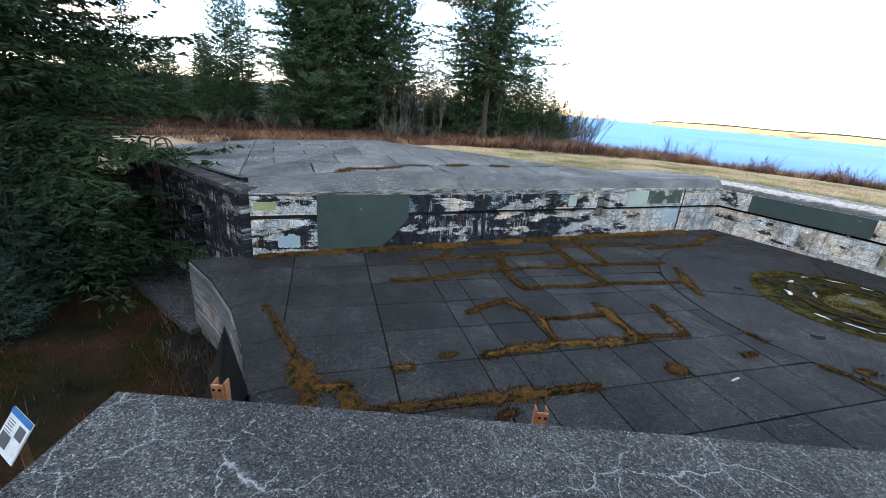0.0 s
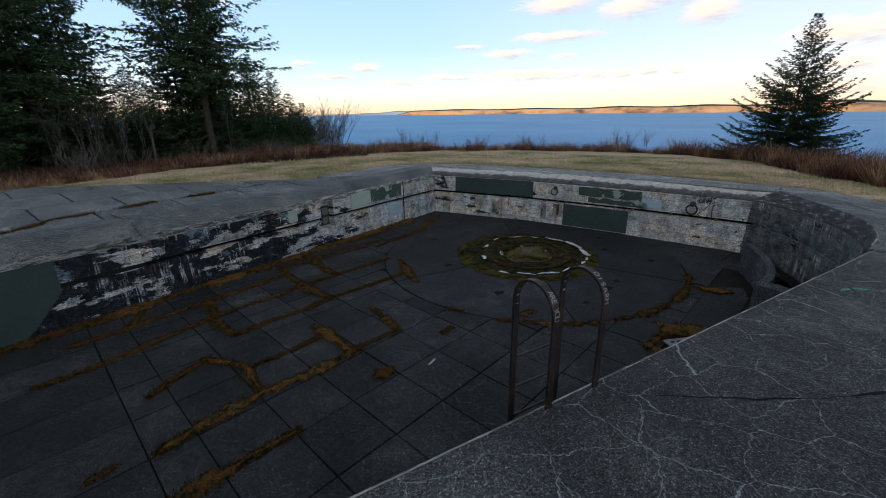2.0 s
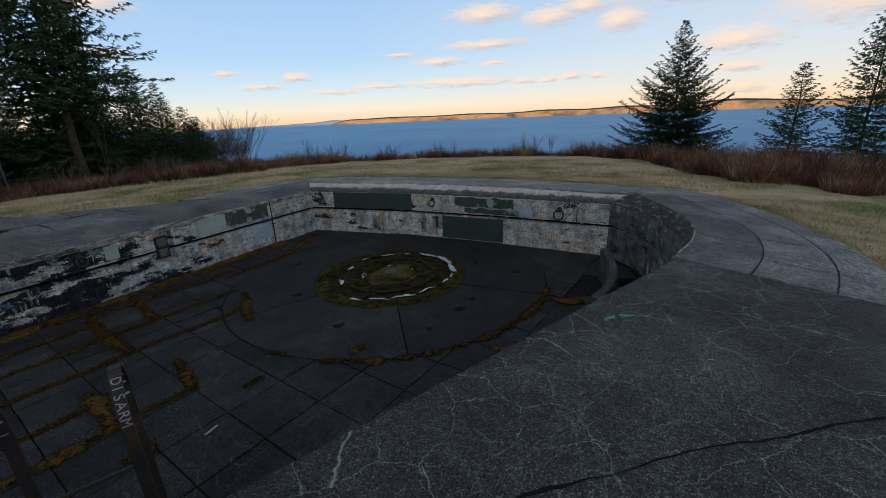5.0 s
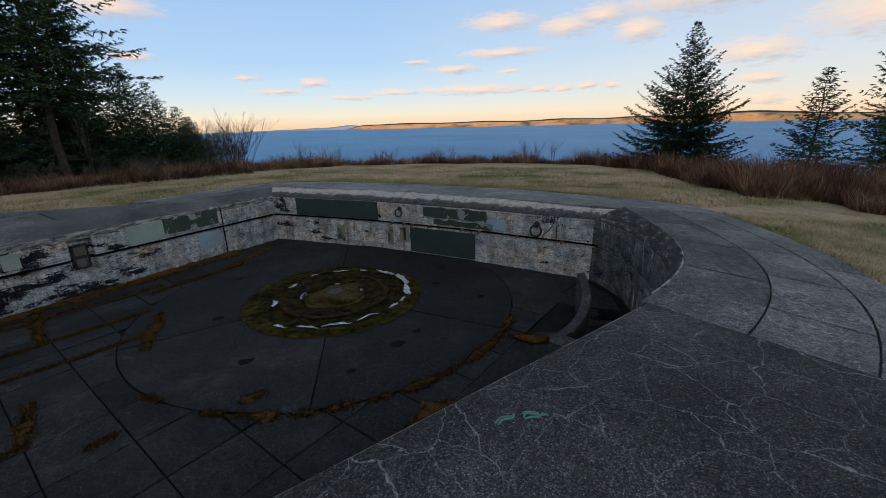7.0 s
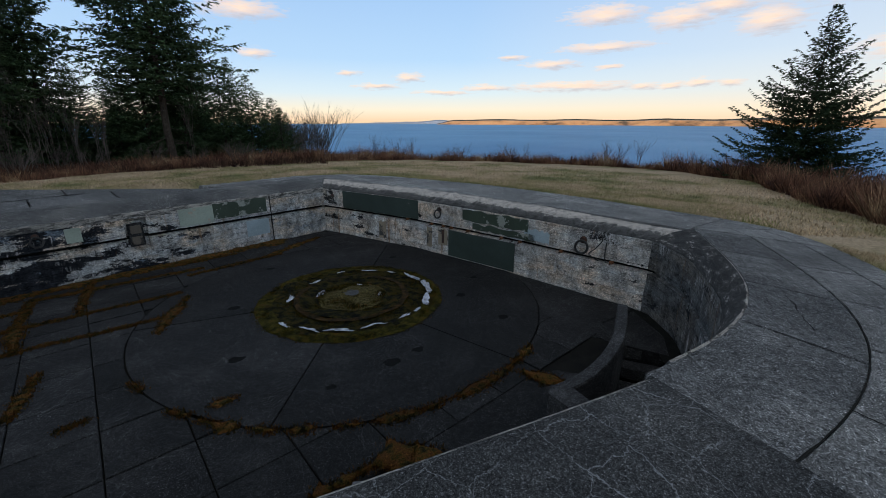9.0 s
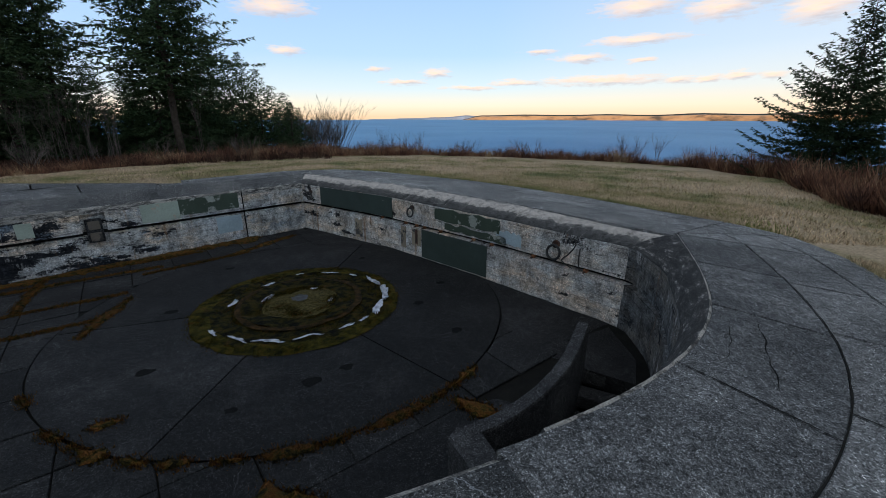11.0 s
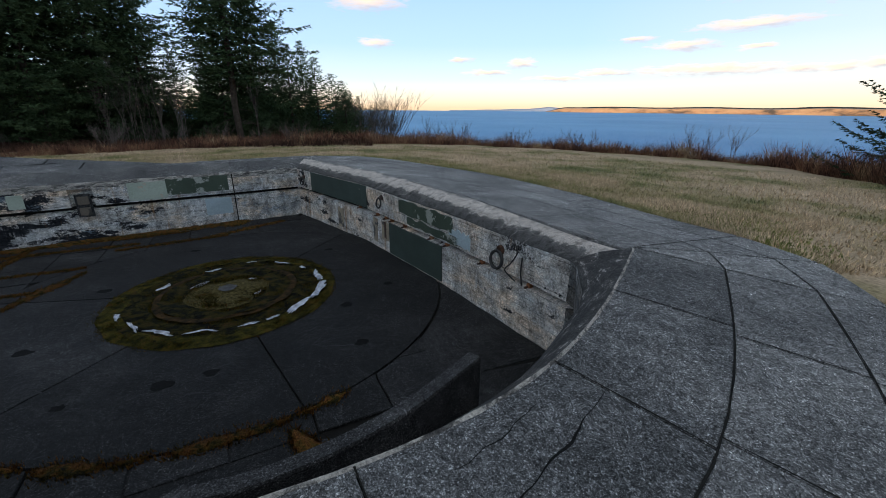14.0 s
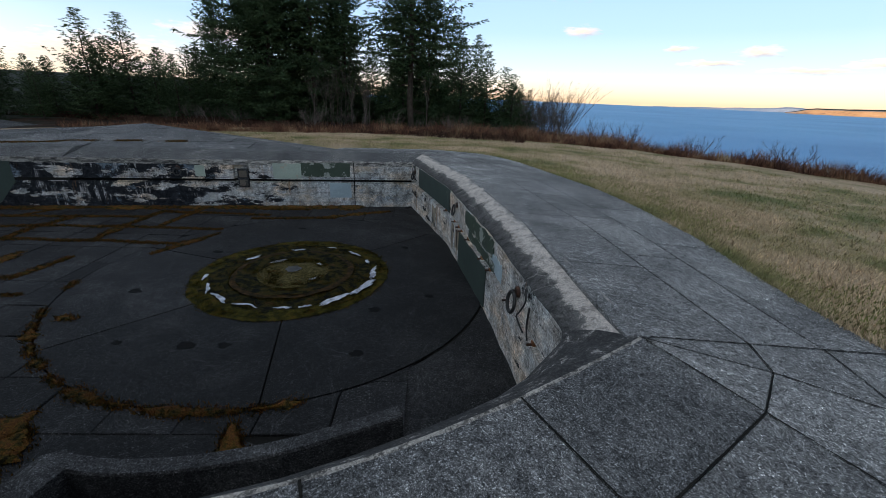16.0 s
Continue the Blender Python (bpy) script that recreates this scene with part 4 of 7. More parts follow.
# ---- wall details ----
def wall_plate(name, line, s0, s1, z0, z1, parent, material, label, proud=0.006, cut=0.0, ragged=0.0):
    """A coat of paint on the wall: a thin plate with a rough outline between s0 and s1 along the line."""
    rnd = random.Random(int(s0 * 100 + z0 * 10))
    n = 10
    bot, top = [], []
    for i in range(n + 1):
        s = lerp(s0, s1, i / n)
        r = ragged * rnd.uniform(-1, 1)
        lift = cut * max(0, (i / n - 0.72) / 0.28) if cut else 0
        bot.append((s, z0 + lift + r * 0.5))
        top.append((s, z1 + ragged * rnd.uniform(-1, 0.3)))
    verts, faces = [], []
    for s, z in bot + top:
        p, u = line_at(line, s)
        nrm = Vector((-u.y, u.x))
        for off in (-proud - 0.014, 0.02):
            verts.append((p.x + nrm.x * off, p.y + nrm.y * off, z))
    m = n + 1
    for i in range(n):
        a, b, c, d = 2 * i, 2 * i + 2, 2 * (m + i) + 2, 2 * (m + i)
        faces += [(a, b, c, d), (a + 1, d + 1, c + 1, b + 1), (a, a + 1, b + 1, b), (d, c, c + 1, d + 1)]
    faces += [(0, 2 * m, 2 * m + 1, 1), (2 * n, 2 * n + 1, 2 * (m + n) + 1, 2 * (m + n))]
    return mesh_ob(name, verts, faces, material, parent, label=label)


wall_plate("painted_panel", WALL_F, 1.0, 4.25, 0.93, 1.515, wall_front, P_GREEN, "dark green painted rectangle")
wall_plate("painted_panel", WALL_F, 5.45, 7.65, 0.03, 0.80, wall_front, P_GREEN, "dark green painted rectangle down to the floor")
wall_plate("painted_panel", WALL_F, 5.95, 8.0, 1.18, 1.50, wall_front, P_GREEN2, "flaking olive green paint", ragged=0.05)
wall_plate("painted_panel", WALL_F, 6.3, 8.2, 0.97, 1.15, wall_front, P_GREEN2, "flaking olive green paint", ragged=0.06)
wall_plate("painted_panel", WALL_F, 7.9, 8.6, 1.0, 1.28, wall_front, P_BLUE, "pale blue paint remains", ragged=0.06)
wall_plate("painted_panel", WALL_L, 1.45, 3.75, 0.02, 1.40, wall_left, P_GREEN, "large dark green painted panel", cut=0.75)
wall_plate("painted_panel", WALL_L, 12.2, 13.8, 1.02, 1.49, wall_left, P_GREEN2, "dark green painted rectangle with a ragged edge", ragged=0.035)
wall_plate("painted_panel", WALL_L, 11.3, 12.2, 0.95, 1.45, wall_left, P_PALE, "pale green paint with a rust run", ragged=0.01)
wall_plate("painted_panel", WALL_L, 13.1, 13.82, 0.30, 0.80, wall_left, P_BLUE, "pale blue painted rectangle")
wall_plate("painted_panel", WALL_L, 0.08, 0.55, 1.05, 1.24, wall_left, P_YELLOW, "faded yellow patch")
wall_plate("painted_panel", WALL_L, 0.55, 1.05, 0.12, 0.45, wall_left, P_BLUE, "pale blue paint patch", ragged=0.06)
wall_plate("painted_panel", WALL_L, 8.9, 9.2, 1.0, 1.36, wall_left, P_PALE, "pale square of paint", ragged=0.02)

for s0, s1, z0, z1, mt, lab, rag in [
        (2.6, 2.9, 0.1, 0.7, P_BUFF, "rust run", 0.06), (4.6, 4.8, 0.15, 0.78, P_BUFF, "rust run", 0.05)]:
    wall_plate("painted_panel", WALL_F, s0, s1, z0, z1, wall_front, mt, lab, 0.002, ragged=rag)

wall_plate("rust_stain", WALL_F, 5.06, 5.40, 0.30, 0.80, wall_front, P_BUFF, "orange rust run below the groove", 0.002, ragged=0.06)
wall_plate("recess", WALL_F, 5.20, 5.29, 0.36, 0.78, wall_front, M_RUST, "dark broken slot in the wall", 0.010, ragged=0.03)

# open seam in the parapet
p, u = line_at(WALL_L, 13.93)
part("crack", box_bm(0.03, 0.05, 1.50, Matrix.Translation((p.x, p.y, 0.76)) @ Matrix.Rotation(math.atan2(u.y, u.x), 4, "Z"), 0.01), M_BLACK, wall_left, "dark open joint between two pours")


def iron_ring(line, s, z, scale=1.0, hang=0.0, label="rusty iron ring hanging from an eye in the wall"):
    p, u = line_at(line, s)
    nrm = Vector((-u.y, u.x))
    e = tagged(new("iron_ring"), label, "iron ring", "tie rings in the wall")
    ang = math.atan2(u.y, u.x)
    e.matrix_basis = Matrix.Translation((p.x - nrm.x * 0.02, p.y - nrm.y * 0.02, z)) @ Matrix.Rotation(ang, 4, "Z")
    bm = bmesh.new()
    bmesh.ops.create_cone(bm, cap_ends=True, segments=14, radius1=0.07 * scale, radius2=0.06 * scale, depth=0.05, matrix=Matrix.Rotation(radians(90), 4, "X"))
    part("plate", bm, M_RUST, e)
    part("eye", tube_bm([(0.035 * math.cos(a), -0.05 - 0.035 * math.sin(a) * 0.9, 0.0) for a in [k * math.pi / 6 for k in range(7)]], 0.016 * scale), M_IRON, e)
    r = 0.115 * scale
    pts = [(r * math.sin(a), -0.06 - 0.02 * (1 - math.cos(a)), -r + r * math.cos(a) - 0.01) for a in [k * 2 * math.pi / 20 for k in range(20)]]
    part("ring", tube_bm(pts, 0.021 * scale, 8, closed=True), M_IRON, e)
    return e


iron_ring(WALL_F, 0.5, 1.30)
iron_ring(WALL_F, 5.1, 1.36)
iron_ring(WALL_F, 9.45, 1.27, 1.25)
iron_ring(WALL_L, 8.4, 1.28, 0.95)

# bent reinforcing bar beside the third ring
p, u = line_at(WALL_F, 9.85)
nrm = Vector((-u.y, u.x))


def on_wall(line, s, z, out):
    q, v = line_at(line, s)
    return (q.x + v.y * out, q.y - v.x * out, z)


rod = tagged(new("bent_rod"), "thin bent iron rod hanging on the wall", "iron rod")
part("rod", tube_bm(curve_pts([on_wall(WALL_F, 9.78, 1.36, 0.02), on_wall(WALL_F, 9.82, 1.48, 0.05), on_wall(WALL_F, 9.9, 1.36, 0.06), on_wall(WALL_F, 9.75, 1.12, 0.07), on_wall(WALL_F, 9.62, 0.98, 0.06), on_wall(WALL_F, 9.85, 0.86, 0.03)], 0.08), 0.012, 6), M_IRON, rod)
part("rod", tube_bm(curve_pts([on_wall(WALL_F, 9.98, 1.30, 0.03), on_wall(WALL_F, 9.97, 1.05, 0.035), on_wall(WALL_F, 10.0, 0.84, 0.02)], 0.08), 0.013, 6), M_IRON, rod)

# rusty brackets in the groove
for s in (3.75, 4.75, 5.2, 5.5, 6.1, 7.2, 7.75, 8.9, 10.1):
    bk = tagged(new("bracket"), "small rusted bracket stub in the wall groove", "bracket", "brackets in the groove")
    q = on_wall(WALL_F, s, 0.865, -0.055)
    _, v = line_at(WALL_F, s)
    bk.matrix_basis = Matrix.Translation(q) @ Matrix.Rotation(math.atan2(v.y, v.x), 4, "Z")
    part("flange", box_bm(0.07, 0.09, 0.07, None, 0.008), M_ORANGE, bk)
    part("stub", box_bm(0.03, 0.13, 0.03, Matrix.Translation((0, -0.05, -0.02)), 0.006), M_RUST, bk)

# old plate in the niche, its tan dimmed to hold the recess's shade
nb = tagged(new("niche_box"), "old stained box plate, the wall niche's shade painted in", "box")
p, u = line_at(WALL_L, 10.3)
nb.matrix_basis = Matrix.Translation((p.x - u.y * 0.17, p.y + u.x * 0.17, 0.92)) @ Matrix.Rotation(math.atan2(u.y, u.x), 4, "Z")
part("backplate", box_bm(0.34, 0.05, 0.62, None, 0.008), M_CURB, nb)
for z in (0.14, -0.16):
    part("cover", box_bm(0.24, 0.05, 0.22, Matrix.Translation((0, -0.035, z)), 0.012), P_NICHE, nb)

# ---- building end wall west of the corner ----
FACE = [(-6.35, 8.72), (-12.2, 13.0)]
fa, fb = Vector(FACE[0]), Vector(FACE[1])
fd = (fb - fa).normalized()
fn = Vector((fd.y, -fd.x)) * -1
flen = (fb - fa).length


def face_block(name, s0, s1, z0, z1, mat, parent=None, depth=0.6, front=0.0, label=""):
    bm = bmesh.new()
    c = []
    for s, d in ((s0, front), (s1, front), (s1, -depth), (s0, -depth)):
        q = fa + fd * s + fn * d
        c.append((q.x, q.y))
    vs = [bm.verts.new((x, y, z)) for z in (z0, z1) for x, y in c]
    for f in ((0, 1, 2, 3), (7, 6, 5, 4), (0, 4, 5, 1), (1, 5, 6, 2), (2, 6, 7, 3), (3, 7, 4, 0)):
        bm.faces.new([vs[k] for k in f])
    bmesh.ops.recalc_face_normals(bm, faces=bm.faces[:])
    bmesh.ops.bevel(bm, geom=bm.edges[:], offset=0.012, segments=1, affect="EDGES")
    return part(name, bm, mat, parent, label)


end_wall = tagged(new("wall_end"), "dark streaked end wall of the bunker with doorways", "wall", kind="structure")
if fn.dot(Vector((-1, -1))) < 0:
    fn = -fn
face_block("pier", 0.0, 1.95, YARD - 0.1, 1.42, M_WALL_END, end_wall)
face_block("lintel", 1.955, 2.645, 0.75, 1.42, M_WALL_END, end_wall)
face_block("pier", 2.65, 4.95, YARD - 0.1, 1.42, M_WALL_END, end_wall)
face_block("lintel", 4.955, 5.845, 0.55, 1.42, M_WALL_END, end_wall)
face_block("pier", 5.85, flen, YARD - 0.1, 1.42, M_WALL_END, end_wall)
face_block("opening_back", 1.96, 2.64, YARD - 0.05, 0.8, M_BLACK, end_wall, 0.6, -0.5, "dark inside of a doorway")
face_block("opening_back", 4.96, 5.84, YARD - 0.05, 0.6, M_BLACK, end_wall, 0.6, -0.5, "dark inside of a doorway")
face_block("coping", -0.02, flen, 1.425, 1.56, M_CHAMFER_DARK, end_wall, 0.5, 0.05, "worn dark concrete coping")
q = fa + fd * 4.55 + fn * 0.05
part("drainpipe", tube_bm([(q.x, q.y, YARD), (q.x, q.y, -0.2), (q.x, q.y, 1.4)], 0.05, 10), M_RUST, end_wall, "rusty drainpipe")

hoop = tagged(new("ladder_hoop"), "rusty ladder hoops above the roof edge", "ladder")
for ds in (0.0, 0.35):
    q0 = fa + fd * (4.1 + ds)
    pts = [(q0.x + fn.x * o, q0.y + fn.y * o, z) for o, z in ((0.12, 0.2), (0.12, 1.9), (0.05, 2.12), (-0.1, 2.18), (-0.24, 2.1), (-0.3, 1.9), (-0.3, 1.5))]
    part("rail", tube_bm(curve_pts(pts, 0.12), 0.022, 8), M_RUST, hoop)
for z in (0.4, 0.7, 1.0, 1.3):
    a0, b0 = fa + fd * 4.1 + fn * 0.12, fa + fd * 4.45 + fn * 0.12
    part("rung", tube_bm([(a0.x, a0.y, z), (b0.x, b0.y, z)], 0.014, 6), M_RUST, hoop)

# concrete walk and steps below the end wall
walk_slab = tagged(new("path"), "narrow concrete walk along the bunker wall", "path", kind="structure")
s = 0.2
while s < flen - 0.2:
    ln = min(1.25, flen - 0.2 - s)
    face_block("slab", s, s + ln - 0.015, YARD - 0.05, YARD + 0.16, M_SLAB, walk_slab, -1.25, 0.02)
    s += ln
stair = tagged(new("steps"), "flight of pale concrete steps beside the bunker", "stairs")
for k in range(6):
    q0 = fa + fd * (flen + 0.15 + 0.3 * k) + fn * 0.7
    part("step", box_bm(0.32, 1.7, 0.18 * (k + 1), Matrix.Translation((q0.x, q0.y, YARD + 0.09 * (k + 1))) @ Matrix.Rotation(math.atan2(fd.y, fd.x), 4, "Z"), 0.015), M_CHAMFER, stair)

# roof volume under the dome panels
E0, E1 = (-6.75, 9.55), (5.2, 14.75)
R0, R1 = (-10.5, 18.5), (-4.8, 16.8)
DZ = {"E0": 1.69, "E1": TOP - 0.01, "R0": 1.50, "R1": 2.06, "L1": 1.50, "B0": 1.0, "B1": 1.05}
L1, B0, B1 = (-12.1, 13.3), (-13.2, 20.0), (2.5, 20.5)
corners = {"E0": E0, "E1": E1, "R0": R0, "R1": R1, "L1": L1, "B0": B0, "B1": B1}
FACETS = [("E0", "E1", "R1"), ("E0", "R1", "R0"), ("L1", "E0", "R0"), ("E1", "B1", "R1"), ("R1", "B1", "R0"), ("R0", "B1", "B0"), ("L1", "R0", "B0")]
bm = bmesh.new()
tv = {k: bm.verts.new((*p, DZ[k] - 0.06)) for k, p in corners.items()}
bv = {k: bm.verts.new((*p, 0.2)) for k, p in corners.items()}
for f in FACETS:
    bm.faces.new([tv[k] for k in f])
rim = ["E0", "E1", "B1", "B0", "L1"]
for a, b2 in zip(rim, rim[1:] + rim[:1]):
    bm.faces.new((tv[a], bv[a], bv[b2], tv[b2]))
bmesh.ops.recalc_face_normals(bm, faces=bm.faces[:])
roof = tagged(part("roof", bm, M_GAP_DIRT_SHADE), "sloping concrete bunker roof of large weathered slabs", "roof", kind="structure")


def plane_z(a, b, c):
    """Height over the plane through three corners of the roof."""
    pa, pb, pc = [Vector((*corners[k], DZ[k])) for k in (a, b, c)]
    n = (pb - pa).cross(pc - pa)
    return lambda x, y: pa.z - (n.x * (x - pa.x) + n.y * (y - pa.y)) / n.z


# a second low bunker further along the yard
far_b = tagged(new("bunker"), "low dark concrete bunker with a slanted roof", "bunker")
far_b.matrix_basis = Matrix.Translation((-20.5, 21.0, -1.2)) @ Matrix.Rotation(radians(35), 4, "Z")
part("wall", box_bm(5.0, 3.0, 1.7, Matrix.Translation((0, 0, 0.85)), 0.03), M_WALL_C, far_b)
part("roof", box_bm(5.6, 3.7, 0.25, Matrix.Translation((0, 0, 1.9)) @ Matrix.Rotation(radians(9), 4, "Y"), 0.03), M_SLAB, far_b, "dark slanted concrete roof")
part("doorway", box_bm(0.9, 0.1, 1.4, Matrix.Translation((0.6, -1.5, 0.75)), 0.01), M_BLACK, far_b, "dark doorway")

# ---- gun ring ----
def disc(name, r0, r1, z0, z1, material, parent, label="", seg=120, rings=6, rough=0.03, seed=0, centre=RING_C):
    """A low ring or mound between two radii, its surface uneven."""
    verts, faces = [], []
    for j in range(rings + 1):
        f = j / rings
        r = lerp(r0, r1, f)
        for k in range(seg):
            a = 2 * math.pi * k / seg
            rr = r * (1 + 0.025 * noise.noise((math.cos(a) * 3, math.sin(a) * 3, seed))) + 0.035 * noise.noise((math.cos(a) * 4.5, math.sin(a) * 4.5, seed + j * 0.3))
            z = lerp(z0, z1, f) + rough * noise.noise((math.cos(a) * r * 2.2, math.sin(a) * r * 2.2, seed + 5))
            verts.append((centre[0] + rr * math.cos(a), centre[1] + rr * math.sin(a), z))
    for j in range(rings):
        for k in range(seg):
            a, b2 = j * seg + k, j * seg + (k + 1) % seg
            faces.append((a, a + seg, b2 + seg, b2))
    return mesh_ob(name, verts, faces, material, parent, True, label)


ring = tagged(new("gun_mount"), "round mossy gun mount with white ice in its rings", "gun mount")
ring.location = (0, 0, 0)
disc("outer_moss", 1.68, 2.02, 0.026, 0.012, M_MOSS_RIM, ring, "olive moss rim", rough=0.02, seed=1)
disc("channel", 1.22, 1.84, 0.02, 0.014, M_MOSS_RING, ring, "dark mossy ring channel", rough=0.05, seed=2)
disc("rust_rim", 1.14, 1.26, 0.055, 0.05, M_MOSS_BROWN, ring, "rust-brown rim", rough=0.02, rings=2, seed=3)
disc("inner_moss", 0.72, 1.16, 0.03, 0.05, M_MOSS_RING, ring, "dark wet moss", rough=0.05, seed=4)
disc("centre_mound", 0.12, 0.76, 0.12, 0.03, M_MOUND, ring, "low mound of dead grass", rough=0.05, seed=6)
disc("centre_plate", 0.005, 0.17, 0.135, 0.12, M_CENTRE, ring, "small grey plate", rough=0.0, rings=2, seed=7, seg=20)


def puddle(cx, cy, length, width, turn, seed, bend=0.0):
    """A ragged sheet of thin ice."""
    rnd = random.Random(seed)
    n = 44
    bm = bmesh.new()
    vs = []
    for k in range(n):
        a = 2 * math.pi * k / n
        r = 1 + 0.85 * noise.noise((math.cos(a) * 1.8, math.sin(a) * 1.8, seed * 1.7)) + 0.6 * noise.noise((math.cos(a) * 5, math.sin(a) * 5, seed * 2.3)) + rnd.uniform(-0.1, 0.1)
        x, y = length * 0.5 * math.cos(a) * r, width * 0.5 * math.sin(a) * r
        y += bend * (x * x) + 0.055 * noise.noise((x * 5.5, seed * 0.9, 3.0)) + 0.02 * noise.noise((x * 17, seed * 1.3, 8.0))
        vs.append(bm.verts.new((cx + x * math.cos(turn) - y * math.sin(turn), cy + x * math.sin(turn) + y * math.cos(turn), 0.062)))
    bm.faces.new(vs)
    bmesh.ops.triangulate(bm, faces=bm.faces[:])
    bmesh.ops.recalc_face_normals(bm, faces=bm.faces[:])
    for f in bm.faces:
        if f.normal.z < 0:
            f.normal_flip()
    return part("ice_patch", bm, M_ICE, ring, "thin white ice")


for i, (ang, r, ln, wd) in enumerate([(-30, 1.70, 0.85, 0.22), (-6, 1.72, 0.80, 0.24), (16, 1.70, 0.62, 0.16), (40, 1.62, 0.30, 0.12), (62, 1.58, 0.42, 0.10), (88, 1.55, 0.22, 0.07), (118, 1.30, 0.32, 0.14), (166, 1.32, 0.36, 0.15), (-112, 1.62, 0.65, 0.10), (-88, 1.60, 0.5, 0.09), (-132, 1.66, 0.5, 0.09), (-150, 1.75, 0.3, 0.12), (-62, 1.62, 0.36, 0.13), (-50, 1.7, 0.3, 0.1), (150, 0.72, 0.30, 0.16), (60, 0.62, 0.16, 0.10), (-20, 0.62, 0.18, 0.1)]):
    a = radians(ang)
    puddle(RING_C[0] + r * math.cos(a), RING_C[1] + r * math.sin(a), ln * 0.85, wd * (0.62 if r > 1.2 else 0.8), a + math.pi / 2, i + 3, -0.28 if r > 1.2 else 0.0)

# ---- curb round the stairwell ----
CURB_IN = curve_pts([(9.22, 3.58), (9.75, 3.66), (10.4, 3.92), (11.05, 4.33), (11.80, 4.98)], 0.12)
curb = tagged(new("curb_wall"), "low curved concrete wall round a sunken stairwell", "low wall")
line = [(p[0], p[1]) for p in CURB_IN]
inn, outl = offset_line(line, -0.17), line
verts, faces = [], []
for (x, y), (x2, y2) in zip(outl, inn):
    verts += [(x, y, -0.05), (x, y, 0.72), (x + (x2 - x) * 0.08, y + (y2 - y) * 0.08, 0.745), (x2 - (x2 - x) * 0.08, y2 - (y2 - y) * 0.08, 0.745), (x2, y2, 0.72), (x2, y2, -1.9)]
for i in range(len(line) - 1):
    for k in range(6):
        j = (k + 1) % 6
        faces.append((i * 6 + k, i * 6 + j, i * 6 + 6 + j, i * 6 + 6 + k))
faces += [tuple(range(6))[::-1], tuple((len(line) - 1) * 6 + k for k in range(6))]
mesh_ob("curved_wall", verts, faces, M_CURB, curb)
part("end_wall", prism([(9.24, 3.60), (9.10, 3.48), (9.33, 2.1), (9.5, 2.1), (9.44, 3.44)], -1.9, 0.742), M_CURB, curb)

well = tagged(new("stairwell"), "dark sunken concrete stairwell behind the low wall", "stairwell", kind="structure")
part("bottom", prism([(9.4, 2.3), (9.4, 3.6), (10.4, 3.95), (11.7, 5.1), (13.2, 5.6), (12.6, 4.2), (11.4, 3.1), (10.2, 2.4)], -2.0, -1.85), M_GAP_DIRT_SHADE, well)
for k in range(6):
    a = (11.95 - 0.28 * k, 5.05 - 0.24 * k)
    part("step", box_bm(0.30, 0.95, 0.2, Matrix.Translation((a[0] + 0.25, a[1] - 0.35, -0.16 - 0.2 * k)) @ Matrix.Rotation(radians(42), 4, "Z"), 0.01), M_CURB, well)
part("landing", prism([(11.72, 5.1), (12.15, 5.6), (13.2, 5.75), (12.85, 4.75), (12.35, 4.25)], -0.3, -0.03), M_FLOOR, well)

# ---- steel cover and floor sockets ----
grate = tagged(new("drain_cover"), "perforated grey steel drain cover set in moss", "drain cover")
gm = Matrix.Translation((7.05, 3.45, 0.03)) @ Matrix.Rotation(radians(-20), 4, "Z")
part("plate", box_bm(0.72, 0.62, 0.025, gm, 0.006), M_PLATE, grate)
for i in range(5):
    for j in range(4):
        bm = bmesh.new()
        bmesh.ops.create_cone(bm, cap_ends=True, segments=10, radius1=0.028, radius2=0.028, depth=0.006, matrix=gm @ Matrix.Translation((-0.26 + 0.13 * i + 0.03 * (j % 2), -0.21 + 0.14 * j, 0.0125)) @ Matrix.Diagonal((1.4, 0.8, 1, 1)))
        part("hole", bm, M_BLACK, grate)

for i, (x, y, r) in enumerate([(7.93, 5.97, 0.13), (8.47, 6.15, 0.10), (5.58, 7.1, 0.12), (10.2, 7.95, 0.11), (5.5, 9.3, 0.12), (10.5, 6.6, 0.10), (6.3, 11.6, 0.10), (9.6, 11.2, 0.10), (11.0, 8.8, 0.09), (6.9, 5.7, 0.08)]):
    rnd = random.Random(i)
    bm = bmesh.new()
    vs = []
    for k in range(14):
        a = 2 * math.pi * k / 14
        q = r * (1 + rnd.uniform(-0.2, 0.3))
        vs.append(bm.verts.new((x + q * math.cos(a), y + 0.8 * q * math.sin(a), 0.006)))
    bm.faces.new(vs)
    bmesh.ops.triangulate(bm, faces=bm.faces[:])
    tagged(part("bolt_pocket", bm, M_BLACK), "broken dark bolt pocket in the platform floor", "bolt pocket", "bolt pockets round the mount")

tagged(part("scrap", box_bm(0.20, 0.035, 0.015, Matrix.Translation((2.9, 5.45, 0.02)) @ Matrix.Rotation(radians(30), 4, "Z"), 0.005), P_PALE), "pale scrap lying on the platform floor", "scrap")


